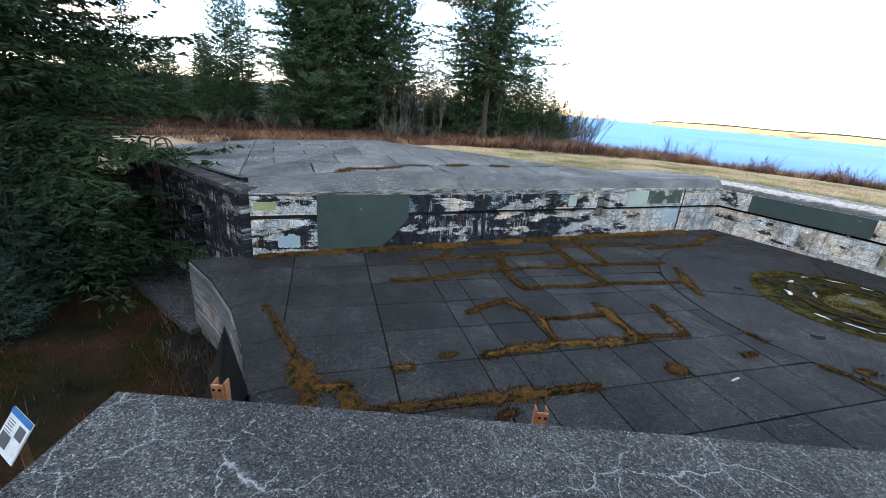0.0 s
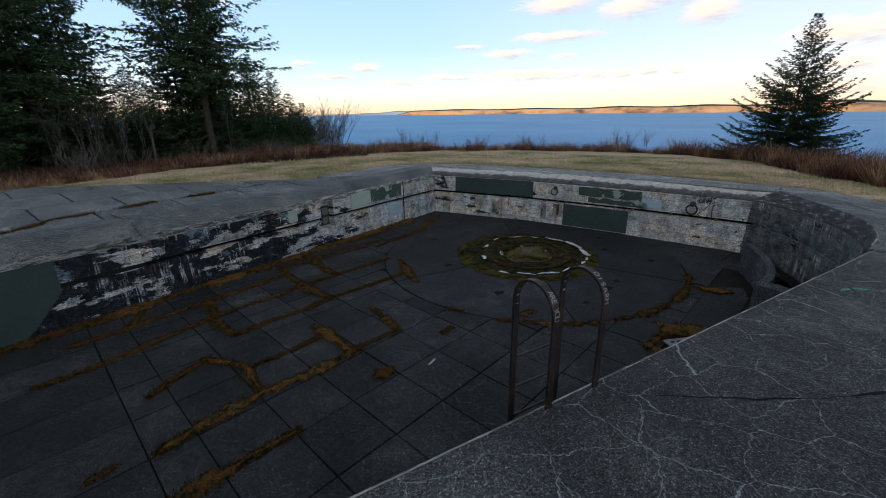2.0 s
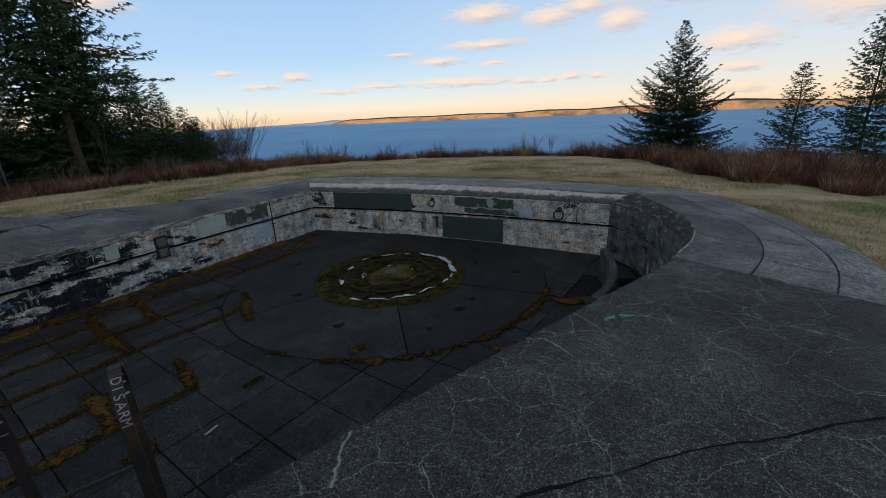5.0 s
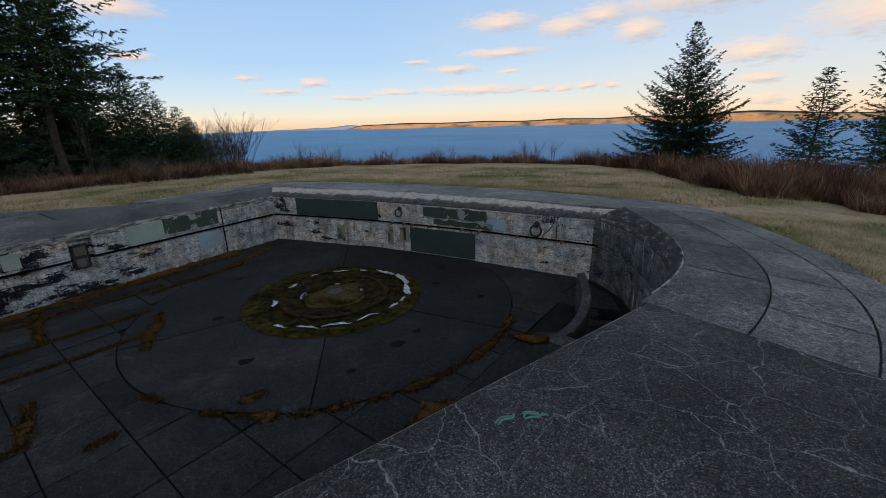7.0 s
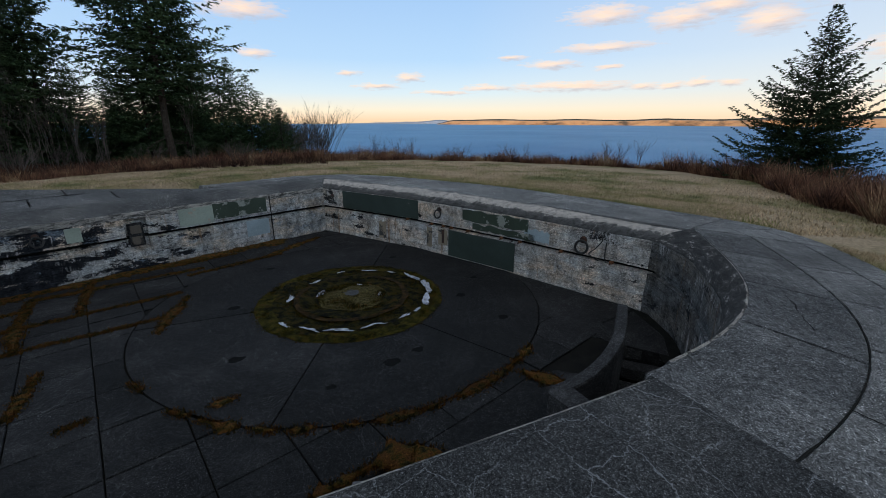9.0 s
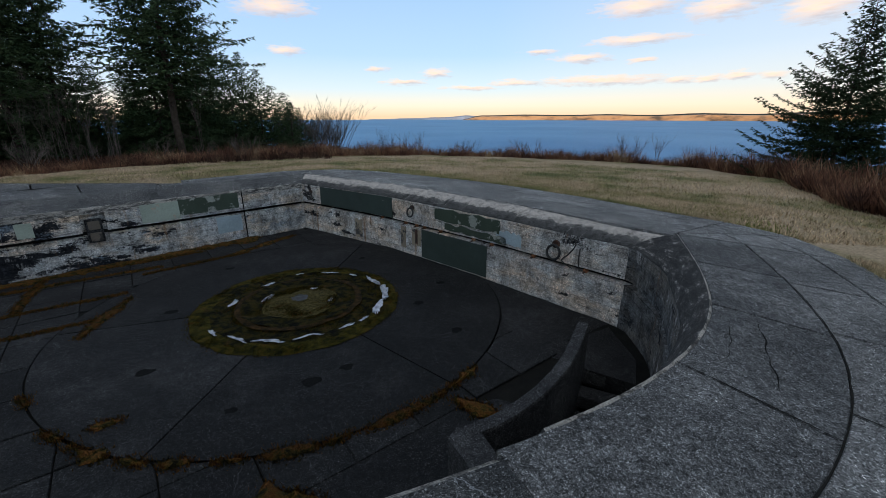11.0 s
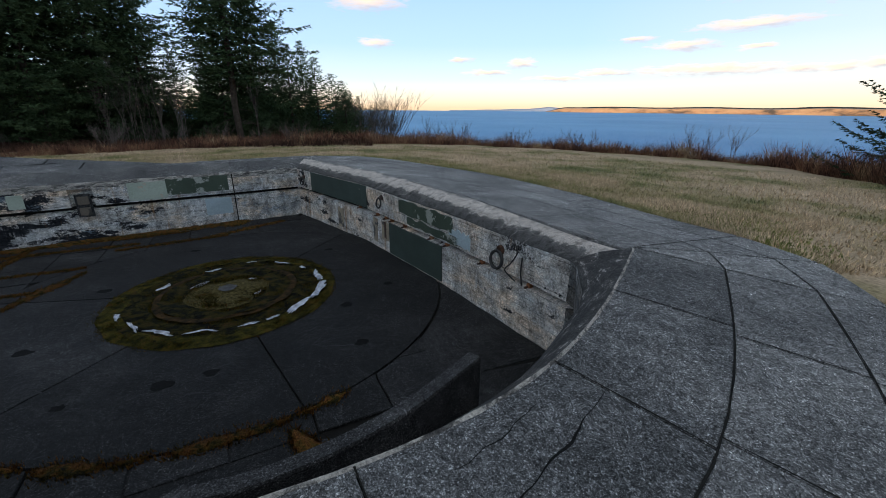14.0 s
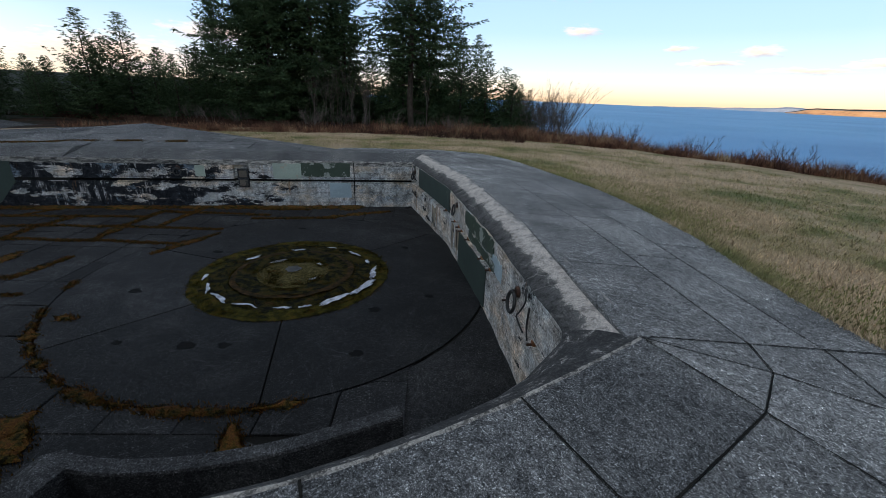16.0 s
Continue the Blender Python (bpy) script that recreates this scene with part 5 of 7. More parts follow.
# ---- access ladder with hooped rails ----
ladder = tagged(new("ladder"), "rusty iron ladder with hooped rails over the wall edge", "ladder")
RAIL_X = (1.98, 2.46)
rails = []
for x in RAIL_X:
    y0, y1 = 1.90, 2.30
    pts = [(x, y1, -0.0), (x, y1, 1.2), (x, y1, 2.64)]
    pts += [(x, (y0 + y1) / 2 + 0.20 * math.cos(a), 2.73 + 0.20 * math.sin(a)) for a in [k * math.pi / 10 for k in range(0, 11)]]
    pts += [(x, y0, 2.3), (x, y0, 1.97)]
    bm = bmesh.new()
    prof = [(-0.009, -0.026), (0.009, -0.026), (0.009, 0.026), (-0.009, 0.026)]
    rings = []
    for i, q in enumerate(pts):
        a = Vector(pts[max(0, i - 1)])
        c = Vector(pts[min(len(pts) - 1, i + 1)])
        d = (c - a).normalized()
        sx, sy = Vector((1, 0, 0)), d.cross(Vector((1, 0, 0)))
        rings.append([bm.verts.new(Vector(q) + sx * w + sy * h) for h, w in prof])
    for a, b2 in zip(rings, rings[1:]):
        for k in range(4):
            bm.faces.new((a[k], a[(k + 1) % 4], b2[(k + 1) % 4], b2[k]))
    bm.faces.new(rings[0][::-1]), bm.faces.new(rings[-1])
    bmesh.ops.recalc_face_normals(bm, faces=bm.faces[:])
    rail = part("rail", bm, M_RAIL, ladder, "flat iron rail scratched with chalk writing")
    rails.append(rail)
    rnd = random.Random(int(x * 100))
    for k in range(7):
        f = 0.35 + 0.06 * k
        q, nx = Vector(pts[2 + k]), Vector(pts[3 + k])
        mid = q.lerp(nx, 0.5)
        d = (nx - q).normalized()
        w = d.cross(Vector((1, 0, 0)))
        sx = Vector((1, 0, 0)) * 0.014
        hh = d * rnd.uniform(0.004, 0.010)
        c0 = mid - w * 0.0115
        bm = bmesh.new()
        bm.faces.new([bm.verts.new(c0 + sx + hh), bm.verts.new(c0 - sx + hh * 0.3), bm.verts.new(c0 - sx - hh), bm.verts.new(c0 + sx - hh * 0.6)])
        part("chalk_mark", bm, M_CHALK, rail)


def chalk_word(word, x, a0, a1, parent):
    """Chalk letters along the hoop's outer face, from angle a0 to a1."""
    for k, ch in enumerate(word):
        if ch == " ":
            continue
        a = radians(lerp(a0, a1, k / max(1, len(word) - 1)))
        cu = bpy.data.curves.new("letter", "FONT")
        cu.body, cu.size, cu.align_x, cu.align_y = ch, 0.062, "CENTER", "CENTER"
        tmp = bpy.data.objects.new("letter", cu)
        me = bpy.data.meshes.new_from_object(tmp)
        bpy.data.objects.remove(tmp)
        me.name = "letter"
        me.materials.append(M_CHALK)
        ob = new("letter", me)
        ob.parent = parent
        out = Vector((0, math.cos(a), math.sin(a)))
        along = Vector((0, math.sin(a), -math.cos(a))) * -1
        c = Vector((x, 2.1 + 0.2125 * math.cos(a), 2.73 + 0.2125 * math.sin(a)))
        up = Vector((1, 0, 0))
        m = Matrix((up.cross(out), up, out)).transposed().to_4x4()
        ob.matrix_basis = Matrix.Translation(c) @ m


chalk_word("ARE YOU", RAIL_X[0], 130, 178, rails[0])
chalk_word("DISARM", RAIL_X[1], 118, 176, rails[1])
for k in range(8):
    part("rung", tube_bm([(RAIL_X[0], 2.30, 0.25 + 0.28 * k), (RAIL_X[1], 2.30, 0.25 + 0.28 * k)], 0.011, 8), M_RAIL, ladder)

# ---- steel posts fixed to the wall face ----
for x in (-3.10, -1.08):
    pst = tagged(new("steel_post"), "orange rusted steel channel post at the wall edge", "post", "posts along the wall")
    pst.location = (x, 2.10, 0)
    part("web", box_bm(0.075, 0.014, 1.95, Matrix.Translation((0, 0.0, 0.95)), 0.003), M_ORANGE, pst)
    for sx in (-0.034, 0.034):
        part("flange", box_bm(0.010, 0.06, 1.95, Matrix.Translation((sx, 0.045, 0.95)), 0.003), M_ORANGE, pst)
    for sx in (-0.018, 0.018):
        bm = bmesh.new()
        bmesh.ops.create_cone(bm, cap_ends=True, segments=10, radius1=0.009, radius2=0.009, depth=0.02, matrix=Matrix.Translation((sx, -0.0, 1.89)) @ Matrix.Rotation(radians(90), 4, "X"))
        part("bolt_hole", bm, M_BLACK, pst)

# ---- information sign ----
sign = tagged(new("sign"), "blue and white information sign on a slanted wooden post", "sign")
sx, sy = -6.12, 3.35
base_z = terrain(sx, sy)
sign.matrix_basis = Matrix.Translation((sx, sy, base_z)) @ Matrix.Rotation(radians(-28), 4, "Z") @ Matrix.Diagonal((0.8, 0.8, 1.0, 1))
part("post", box_bm(0.09, 0.09, 1.75, Matrix.Translation((0, 0, 0.82)), 0.008), M_WOOD, sign)
pm = Matrix.Translation((0, -0.05, 1.72)) @ Matrix.Rotation(radians(48), 4, "X")
board = part("board", box_bm(0.62, 0.46, 0.02, pm, 0.006), P_WHITE, sign, "white printed panel")
part("header", box_bm(0.62, 0.07, 0.004, pm @ Matrix.Translation((0, 0.195, 0.0125))), P_SIGN_BLUE, board, "blue title band")
part("picture", box_bm(0.2, 0.13, 0.004, pm @ Matrix.Translation((0.15, 0.06, 0.0125))), P_SIGN_GREY, board, "small grey picture")
part("picture", box_bm(0.26, 0.14, 0.004, pm @ Matrix.Translation((-0.12, -0.1, 0.0125))), P_SIGN_GREY, board, "small grey picture")
for k in range(5):
    part("text_line", box_bm(0.2 - 0.02 * (k % 3), 0.008, 0.003, pm @ Matrix.Translation((-0.16, 0.11 - 0.03 * k, 0.0125))), P_SIGN_GREY, board)

# mint chalk scribble on the roof slab
SCR_X, SCR_Y = 6.4, 1.55
scr = tagged(new("chalk_drawing"), "mint green chalk scribble on the roof slab", "chalk mark")
rnd = random.Random(3)
for line in ([(-0.19, 0.10), (-0.11, 0.12), (-0.02, 0.07)], [(-0.18, 0.07), (-0.12, 0.10), (-0.06, 0.06), (-0.01, 0.09)],
             [(0.03, 0.02), (0.08, 0.03), (0.13, -0.03), (0.19, -0.07)], [(0.02, -0.01), (0.09, -0.01), (0.12, -0.06), (0.18, -0.05), (0.20, -0.10)],
             [(0.06, 0.05), (0.12, 0.02), (0.15, -0.02)]):
    pts = [(SCR_X + u * 0.8 + rnd.uniform(-0.008, 0.008), SCR_Y + v * 0.8 + rnd.uniform(-0.008, 0.008)) for u, v in line]
    pts = [(x, y, top_z(x, y) + 0.026) for x, y in pts]
    part("stroke", tube_bm(curve_pts(pts, 0.03), 0.007, 5), P_MINT, scr)

# ---- trees ----
def conifer_mesh(height, width, seed, boughs, bare, droop, material, leaf=0.3, tip_pow=0.8, ragged=0.35, lift=0.25, whorl=3, flat=1.0, spray=4):
    """A crown of boughs that sag and turn up at the tip, each with side twigs set with small needle sprays."""
    rnd = random.Random(seed)
    verts, faces = [], []
    for k in range(boughs):
        f = bare + (1 - bare) * (k // whorl * whorl + whorl * rnd.uniform(0.2, 0.8)) / boughs
        f = min(0.995, f)
        g = (f - bare) / (1 - bare)
        a = k * 2.39996 + rnd.uniform(-0.5, 0.5)
        ca, sa = math.cos(a), math.sin(a)
        lump = noise.noise((ca * 1.3 + seed, sa * 1.3, f * height * 0.28))
        prof = (1 - g) ** tip_pow * (0.55 + 0.45 * smooth(0, 0.16, g))
        ln = 0.10 + width * 0.5 * prof * max(0.25, 1 + ragged * 1.6 * lump + rnd.uniform(-ragged, ragged * 0.6))
        z0 = height * f
        slope = lerp(-droop, 0.8, g ** 1.6) + rnd.uniform(-0.15, 0.15)
        step = leaf * 0.62
        n = max(2, int(ln * 0.9 / step))
        for i in range(n):
            q = 0.10 + 0.90 * (i + rnd.random()) / n
            c = Vector((ca * ln * q, sa * ln * q, z0 + ln * (slope * q - 0.30 * droop * q * q + lift * q ** 3)))
            twig = min(1.1, leaf * 0.8 + ln * 0.30 * (1 - q)) * rnd.uniform(0.5, 1.15)
            for side in (-1, 1):
                fw = rnd.uniform(0.35, 1.2)
                d = Vector((ca * fw - sa * side * rnd.uniform(0.4, 1.1), sa * fw + ca * side * rnd.uniform(0.4, 1.1), rnd.uniform(-0.55, 0.30) * flat - 0.15 * droop)).normalized()
                m = max(1, int(twig / leaf))
                for j in range(m):
                    p = c + d * twig * (j + rnd.random() * 0.7) / m
                    for _ in range(spray):
                        o = (d + Vector((rnd.uniform(-1, 1), rnd.uniform(-1, 1), rnd.uniform(-0.9, 0.6) * flat)) * 0.85).normalized()
                        w = o.cross(Vector((rnd.uniform(-1, 1), rnd.uniform(-1, 1), rnd.uniform(-1, 1)))).normalized() * leaf * rnd.uniform(0.09, 0.20)
                        t = p + o * leaf * rnd.uniform(0.6, 1.25)
                        v = len(verts)
                        verts += [p - w, p + w, t]
                        faces.append((v, v + 1, v + 2))
    me = bpy.data.meshes.new("crown")
    me.from_pydata(verts, [], faces)
    me.materials.append(material)
    return me


def trunk_mesh(height, r0, seed, limbs=0, low=0.06, high=0.95, reach=2.0):
    rnd = random.Random(seed)
    bm = bmesh.new()
    pts = [(rnd.uniform(-1, 1) * 0.05, rnd.uniform(-1, 1) * 0.05, height * 0.97 * k / 8) for k in range(9)]
    tube_bm(pts, r0, 8, bm, 0.06)
    for _ in range(limbs):
        z = rnd.uniform(low, high) * height
        a = rnd.uniform(0, 6.28)
        ln = rnd.uniform(0.5, 1.0) * reach * (1.1 - z / height)
        d = Vector((math.cos(a), math.sin(a), rnd.uniform(-0.3, 0.05)))
        p0 = Vector((0, 0, z))
        tube_bm([p0, p0 + d * ln * 0.5, p0 + d * ln + Vector((0, 0, -0.15 * ln))], 0.035, 4, bm, 0.3)
    me = bpy.data.meshes.new("trunk")
    bm.to_mesh(me)
    bm.free()
    me.materials.append(M_BARK)
    return me


KINDS = []
for i, (h, w, boughs, bare, droop, leaf, limbs, tp, mat, ragged, lift) in enumerate([
        (20, 9.0, 300, 0.06, 0.30, 0.30, 30, 0.60, M_NEEDLE, 0.40, 0.25),
        (16, 8.5, 260, 0.03, 0.22, 0.28, 14, 0.85, M_NEEDLE, 0.35, 0.25),
        (22, 9.0, 250, 0.22, 0.30, 0.30, 60, 0.55, M_NEEDLE, 0.45, 0.28),
        (9, 5.0, 170, 0.02, 0.12, 0.20, 6, 0.85, M_NEEDLE, 0.35, 0.25),
        (10.5, 10.4, 240, 0.04, 0.10, 0.15, 50, 1.15, M_NEEDLE_SHADED, 0.34, 0.22),
        (16, 10.5, 300, 0.05, 0.34, 0.22, 40, 0.55, M_NEEDLE_SHADED, 0.40, 0.22),
        (4.0, 2.8, 110, 0.02, 0.00, 0.12, 8, 0.8, M_NEEDLE_PALE, 0.25, 0.3),
        (9, 4.2, 130, 0.10, 0.20, 0.22, 14, 0.65, M_NEEDLE, 0.50, 0.25),
        (9, 6.0, 150, 0.02, 0.05, 0.22, 8, 1.05, M_NEEDLE, 0.45, 0.35)]):
    KINDS.append((h, conifer_mesh(h, w, 10 + i, boughs, bare, droop, mat, leaf, tp, ragged, lift, 8 if i == 4 else 4, 0.75 if i == 4 else 0.8, 6 if i == 4 else 4), trunk_mesh(h, 0.009 * h + 0.03, 20 + i, limbs, 0.05, 0.9, w * 0.30)))


def conifer(x, y, height, kind, turn=0.0, z=None, label="tall dark green fir at the edge of the woods", wide=1.0, group="woods"):
    h, crown, trunk = KINDS[kind]
    e = tagged(new("fir_tree"), label, "tree", group)
    s = height / h
    e.matrix_basis = Matrix.Translation((x, y, (terrain(x, y) if z is None else z) - 0.15)) @ Matrix.Rotation(turn, 4, "Z") @ Matrix.Diagonal((s * wide, s * wide, s, 1))
    for nm, me in (("crown", crown), ("trunk", trunk)):
        o = new(nm, me)
        o.parent = e
    return e


for i, (x, y, h, kind, wide) in enumerate([
        (-9.3, 38, 23, 0, 0.95), (-12.3, 36, 25, 0, 0.95), (-14.4, 37, 24, 2, 1.1), (-13, 41, 24, 1, 0.9),
        (-7.3, 40.5, 18, 0, 0.85), (-15.8, 39.5, 16, 2, 0.8), (-24.5, 43, 13.5, 1, 1.0), (-27.5, 43.5, 7.5, 3, 1.2),
        (0.8, 36.5, 22, 2, 1.15), (1.6, 39, 18, 0, 0.7), (-0.9, 39.2, 15, 1, 0.9),
        (6.3, 42, 7.2, 3, 1.3), (4.9, 44, 8.8, 1, 1.1), (8.3, 46, 5.6, 3, 1.3), (9.8, 49, 4.4, 3, 1.2), (11.3, 52, 3.4, 3, 1.1), (7.2, 48, 6.4, 3, 1.3), (4.2, 40.5, 8, 3, 1.3), (9.0, 47, 4.8, 3, 1.2),
        (-7, 46, 8, 1, 1.3), (-5, 48, 8, 1, 1.3), (-3.5, 44, 6.5, 3, 1.5), (-11, 46, 17, 0, 0.9), (2, 47, 11, 1, 1.1), (-18.5, 44, 6.6, 3, 1.3),
        (-14.5, 34.2, 6, 3, 1.2), (-17.6, 37.5, 4.6, 3, 1.2), (-11, 34.5, 5, 3, 1.3), (-20.5, 37, 5.0, 3, 1.1),
        (-29.2, 32.6, 9.4, 3, 1.25), (-29.2, 36.4, 9.8, 3, 1.25), (-29.4, 28.2, 4.6, 3, 1.2), (-31.5, 42, 7.5, 3, 1.0), (-32.6, 40.7, 6.4, 3, 0.9), (-32, 38.4, 5.6, 3, 0.9), (-30.6, 43, 6.6, 3, 1.2),
        (-22, 41, 12.0, 1, 1.1), (-24, 38.5, 7.0, 3, 1.2), (-26, 42, 8.0, 1, 1.2), (-25, 35.5, 6, 3, 1.3), (-28, 39, 7, 3, 1.2), (-22, 35, 6, 3, 1.3), (-36, 36, 6.0, 3, 1.1), (-35, 33, 5.5, 3, 1.2), (-38, 40, 7, 3, 1.0), (-34, 27, 5.5, 3, 1.1)]):
    conifer(x, y, h, (3, 7, 8)[i % 3] if kind == 3 else kind, i * 1.7, None, wide=wide)
rnd = random.Random(31)
for k in range(54):
    x, y = rnd.uniform(-19, 9), rnd.uniform(40, 50)
    conifer(x, y, rnd.uniform(3.2, 6.2), (3, 7, 8)[k % 3], k * 2.3, None, "young dark fir in the understory of the woods", rnd.uniform(1.2, 1.7))
for k in range(16):
    a, r = radians(rnd.uniform(-76, -50)), rnd.uniform(52, 64)
    conifer(13 + r * math.sin(a), 2 + r * math.cos(a), rnd.uniform(5.0, 8.5), (3, 7, 8)[k % 3], k * 1.9, None, "dark fir in the woods behind the bunker", rnd.uniform(1.2, 1.6))
conifer(32.9, 12.7, 10.3, 4, 0.6, -0.9, "lone open-branched fir above the bluff", 1.0, "firs on the bluff")
conifer(33.6, 6.4, 6.8, 3, 1.2, -0.6, "bushy dark fir above the bluff", 1.2, "firs on the bluff")
conifer(36.5, 3.8, 10.0, 1, 2.2, -0.8, "tall dark fir above the bluff", 1.0, "firs on the bluff")
conifer(38.5, 0.5, 12.5, 1, 3.0, -0.8, "tall dark fir above the bluff", 1.0, "firs on the bluff")
conifer(-12.6, 9.8, 15.0, 5, 0.4, None, "large dark spruce with hanging boughs in the lower yard", 1.12, "yard trees")
conifer(-16.5, 13.0, 14.0, 5, 2.4, None, "large dark spruce beside the bunker steps", 0.8, "yard trees")
conifer(-11.2, 8.3, 3.9, 6, 1.9, None, "young pale spruce in the lower yard", 1.0, "yard trees")
conifer(-10.6, 7.2, 2.3, 6, 0.9, None, "young pale spruce in the lower yard", 1.0, "yard trees")


# ---- bare shrubs ----
def shrub_mesh(height, spread, seed, stems=9, depth=3, lean=0.35, r0=0.022, turn=0.55):
    rnd = random.Random(seed)
    verts, faces = [], []

    def blade(a, b, r):
        d = (b - a).normalized()
        s = d.orthogonal().normalized()
        t = d.cross(s)
        i = len(verts)
        for k in range(3):
            o = s * math.cos(k * 2.094) + t * math.sin(k * 2.094)
            verts.append(a + o * r)
        verts.append(b)
        faces.extend(((i, i + 1, i + 3), (i + 1, i + 2, i + 3), (i + 2, i, i + 3)))

    def grow(p, d, ln, r, lv):
        q = p + d * ln
        blade(p, q + d * ln * 0.2, r)
        if lv == 0:
            return
        for _ in range(rnd.choice((2, 3, 3))):
            f = rnd.uniform(0.45, 1.0)
            nd = (d + Vector((rnd.uniform(-1, 1), rnd.uniform(-1, 1), rnd.uniform(-0.1, 0.7))) * turn).normalized()
            grow(p.lerp(q, f), nd, ln * rnd.uniform(0.45, 0.75), r * 0.6, lv - 1)

    for _ in range(stems):
        a = rnd.uniform(0, 6.28)
        d = Vector((math.cos(a) * lean, math.sin(a) * lean, 1)).normalized()
        p0 = Vector((math.cos(a), math.sin(a), 0)) * rnd.uniform(0, spread * 0.25)
        grow(p0, d, height * rnd.uniform(0.3, 0.5), r0 * rnd.uniform(0.7, 1.3), depth)
    me = bpy.data.meshes.new("branches")
    me.from_pydata(verts, [], faces)
    me.materials.append(M_TWIG)
    return me


SHRUBS = [shrub_mesh(3.2, 2.5, 1, 10, 4, 0.5), shrub_mesh(2.2, 2.0, 2, 9, 4, 0.6), shrub_mesh(2.6, 0.8, 3, 5, 3, 0.10, 0.016), shrub_mesh(8.0, 1.8, 4, 3, 4, 0.03, 0.030, 0.26)]


def shrub(x, y, kind, scale=1.0, turn=0.0, label="leafless grey shrub in the brush", z=None):
    o = tagged(new("bare_shrub", SHRUBS[kind]), label, "shrub", "bare shrubs")
    o.matrix_basis = Matrix.Translation((x, y, (terrain(x, y) if z is None else z) - 0.05)) @ Matrix.Rotation(turn, 4, "Z") @ Matrix.Scale(scale, 4)
    return o


rnd = random.Random(8)
for k in range(26):
    shrub(11.5 + rnd.uniform(-3.5, 2.5), 50 + rnd.uniform(-6, 4), rnd.choice((0, 1)), rnd.uniform(1.1, 1.9), k, "leafless grey thicket at the end of the woods")
for k, (x, y) in enumerate([(15.4, 34), (16.3, 34.5), (17.2, 33.8), (18.2, 33), (30.5, 22.5), (31.3, 21.5), (29.6, 23), (35, 17.5), (36, 16), (34, 19.5), (26, 29), (22, 32), (33, 15)]):
    shrub(x, y, 2 if k < 7 else 1, rnd.uniform(0.75, 1.1), k, "thin leafless saplings above the brush" if k < 7 else "leafless shrub above the brush")
for k, (x, y) in enumerate([(-7.6, 35), (-6.6, 35.5), (-5.6, 35), (-4.4, 36), (-5.0, 37), (-8.2, 36), (2.0, 37), (-3.4, 36.5), (-6.2, 37.5), (-2.8, 35.5)]):
    shrub(x, y, 3, rnd.uniform(0.8, 1.15), k, "slender leafless alder at the edge of the woods")
for k in range(14):
    shrub(rnd.uniform(-22, 8), rnd.uniform(32, 37), 1, rnd.uniform(0.7, 1.2), k, "leafless brown bush below the firs")
for k in range(7):
    shrub(-7.6 - rnd.uniform(0, 3), 2.2 + rnd.uniform(-1.5, 2.5), 1, rnd.uniform(0.45, 0.75), k, "dry leafless bush in the lower yard")


# ---- grasses and brush ----
def blades(name, count, seed, place, h0, h1, width, material, lean=0.3):
    """Upright slivers at the places that place(rnd) gives."""
    rnd = random.Random(seed)
    verts, faces = [], []
    while len(faces) < count:
        p = place(rnd)
        if p is None:
            continue
        x, y, z, s = p
        h = rnd.uniform(h0, h1) * s
        a = rnd.uniform(0, 6.28)
        w = width * rnd.uniform(0.6, 1.4) * (0.5 + 0.5 * s)
        dx, dy = math.cos(a) * w, math.sin(a) * w
        lx, ly = rnd.uniform(-lean, lean) * h, rnd.uniform(-lean, lean) * h
        i = len(verts)
        verts += [(x - dx, y - dy, z - 0.03), (x + dx, y + dy, z - 0.03), (x + lx, y + ly, z + h)]
        faces.append((i, i + 1, i + 2))
    return mesh_ob(name, verts, faces, material)


def lawn_place(rnd):
    az = radians(rnd.uniform(-60, 110))
    r = rnd.uniform(6, 26)
    x, y = 8 + r * math.sin(az), 8 + r * math.cos(az)
    d = edge_dist(x, y)
    w = apron_width(x, y)
    if d < w or d > 17 or inside(x, y, DOME) or inside(x, y, OUTLINE):
        return None
    return x, y, terrain(x, y), 1.5 if d < w + 0.3 else 1.0


def green_place(rnd):
    p = lawn_place(rnd)
    if p is None:
        return None
    d = edge_dist(p[0], p[1]) - apron_width(p[0], p[1])
    return p if d + 2.2 * noise.noise((p[0] * 0.35, p[1] * 0.35, 4)) < rnd.uniform(0.1, 1.7) else None


tagged(blades("lawn_grass", 14000, 6, green_place, 0.02, 0.07, 0.020, M_BLADE_GREEN, 0.9), "short olive green grass along the paving", "grass", kind="stuff")
tagged(blades("lawn_grass", 60000, 1, lawn_place, 0.03, 0.11, 0.022, M_BLADE, 0.9), "short dry tan and green grass", "grass", kind="stuff")


def brush_rim(az):
    """Distance of the brush from the battery's middle, by bearing in degrees."""
    return 25.5 - 11.5 * smooth(62, 100, az) - 2 * smooth(10, -40, az)


def brush_place(rnd):
    az = rnd.uniform(-62, 118)
    r = brush_rim(az) + rnd.random() ** 2.0 * 9 + 1.5 * noise.noise((az * 0.15, 0, 0))
    x, y = 8 + r * math.sin(radians(az)), 8 + r * math.cos(radians(az))
    s = 0.75 + 0.75 * noise.noise((x * 0.35, y * 0.35, 2)) + 0.4 * noise.noise((x * 1.4, y * 1.4, 6)) + 0.25 * smooth(60, 95, az)
    return x, y, terrain(x, y), max(0.22, s * (1 - 0.5 * smooth(-12, -32, az)))


tagged(blades("dry_brush", 70000, 2, brush_place, 0.22, 1.15, 0.020, M_BRUSH, 0.7), "dry red-brown brush along the bluff edge", "brush", kind="stuff")


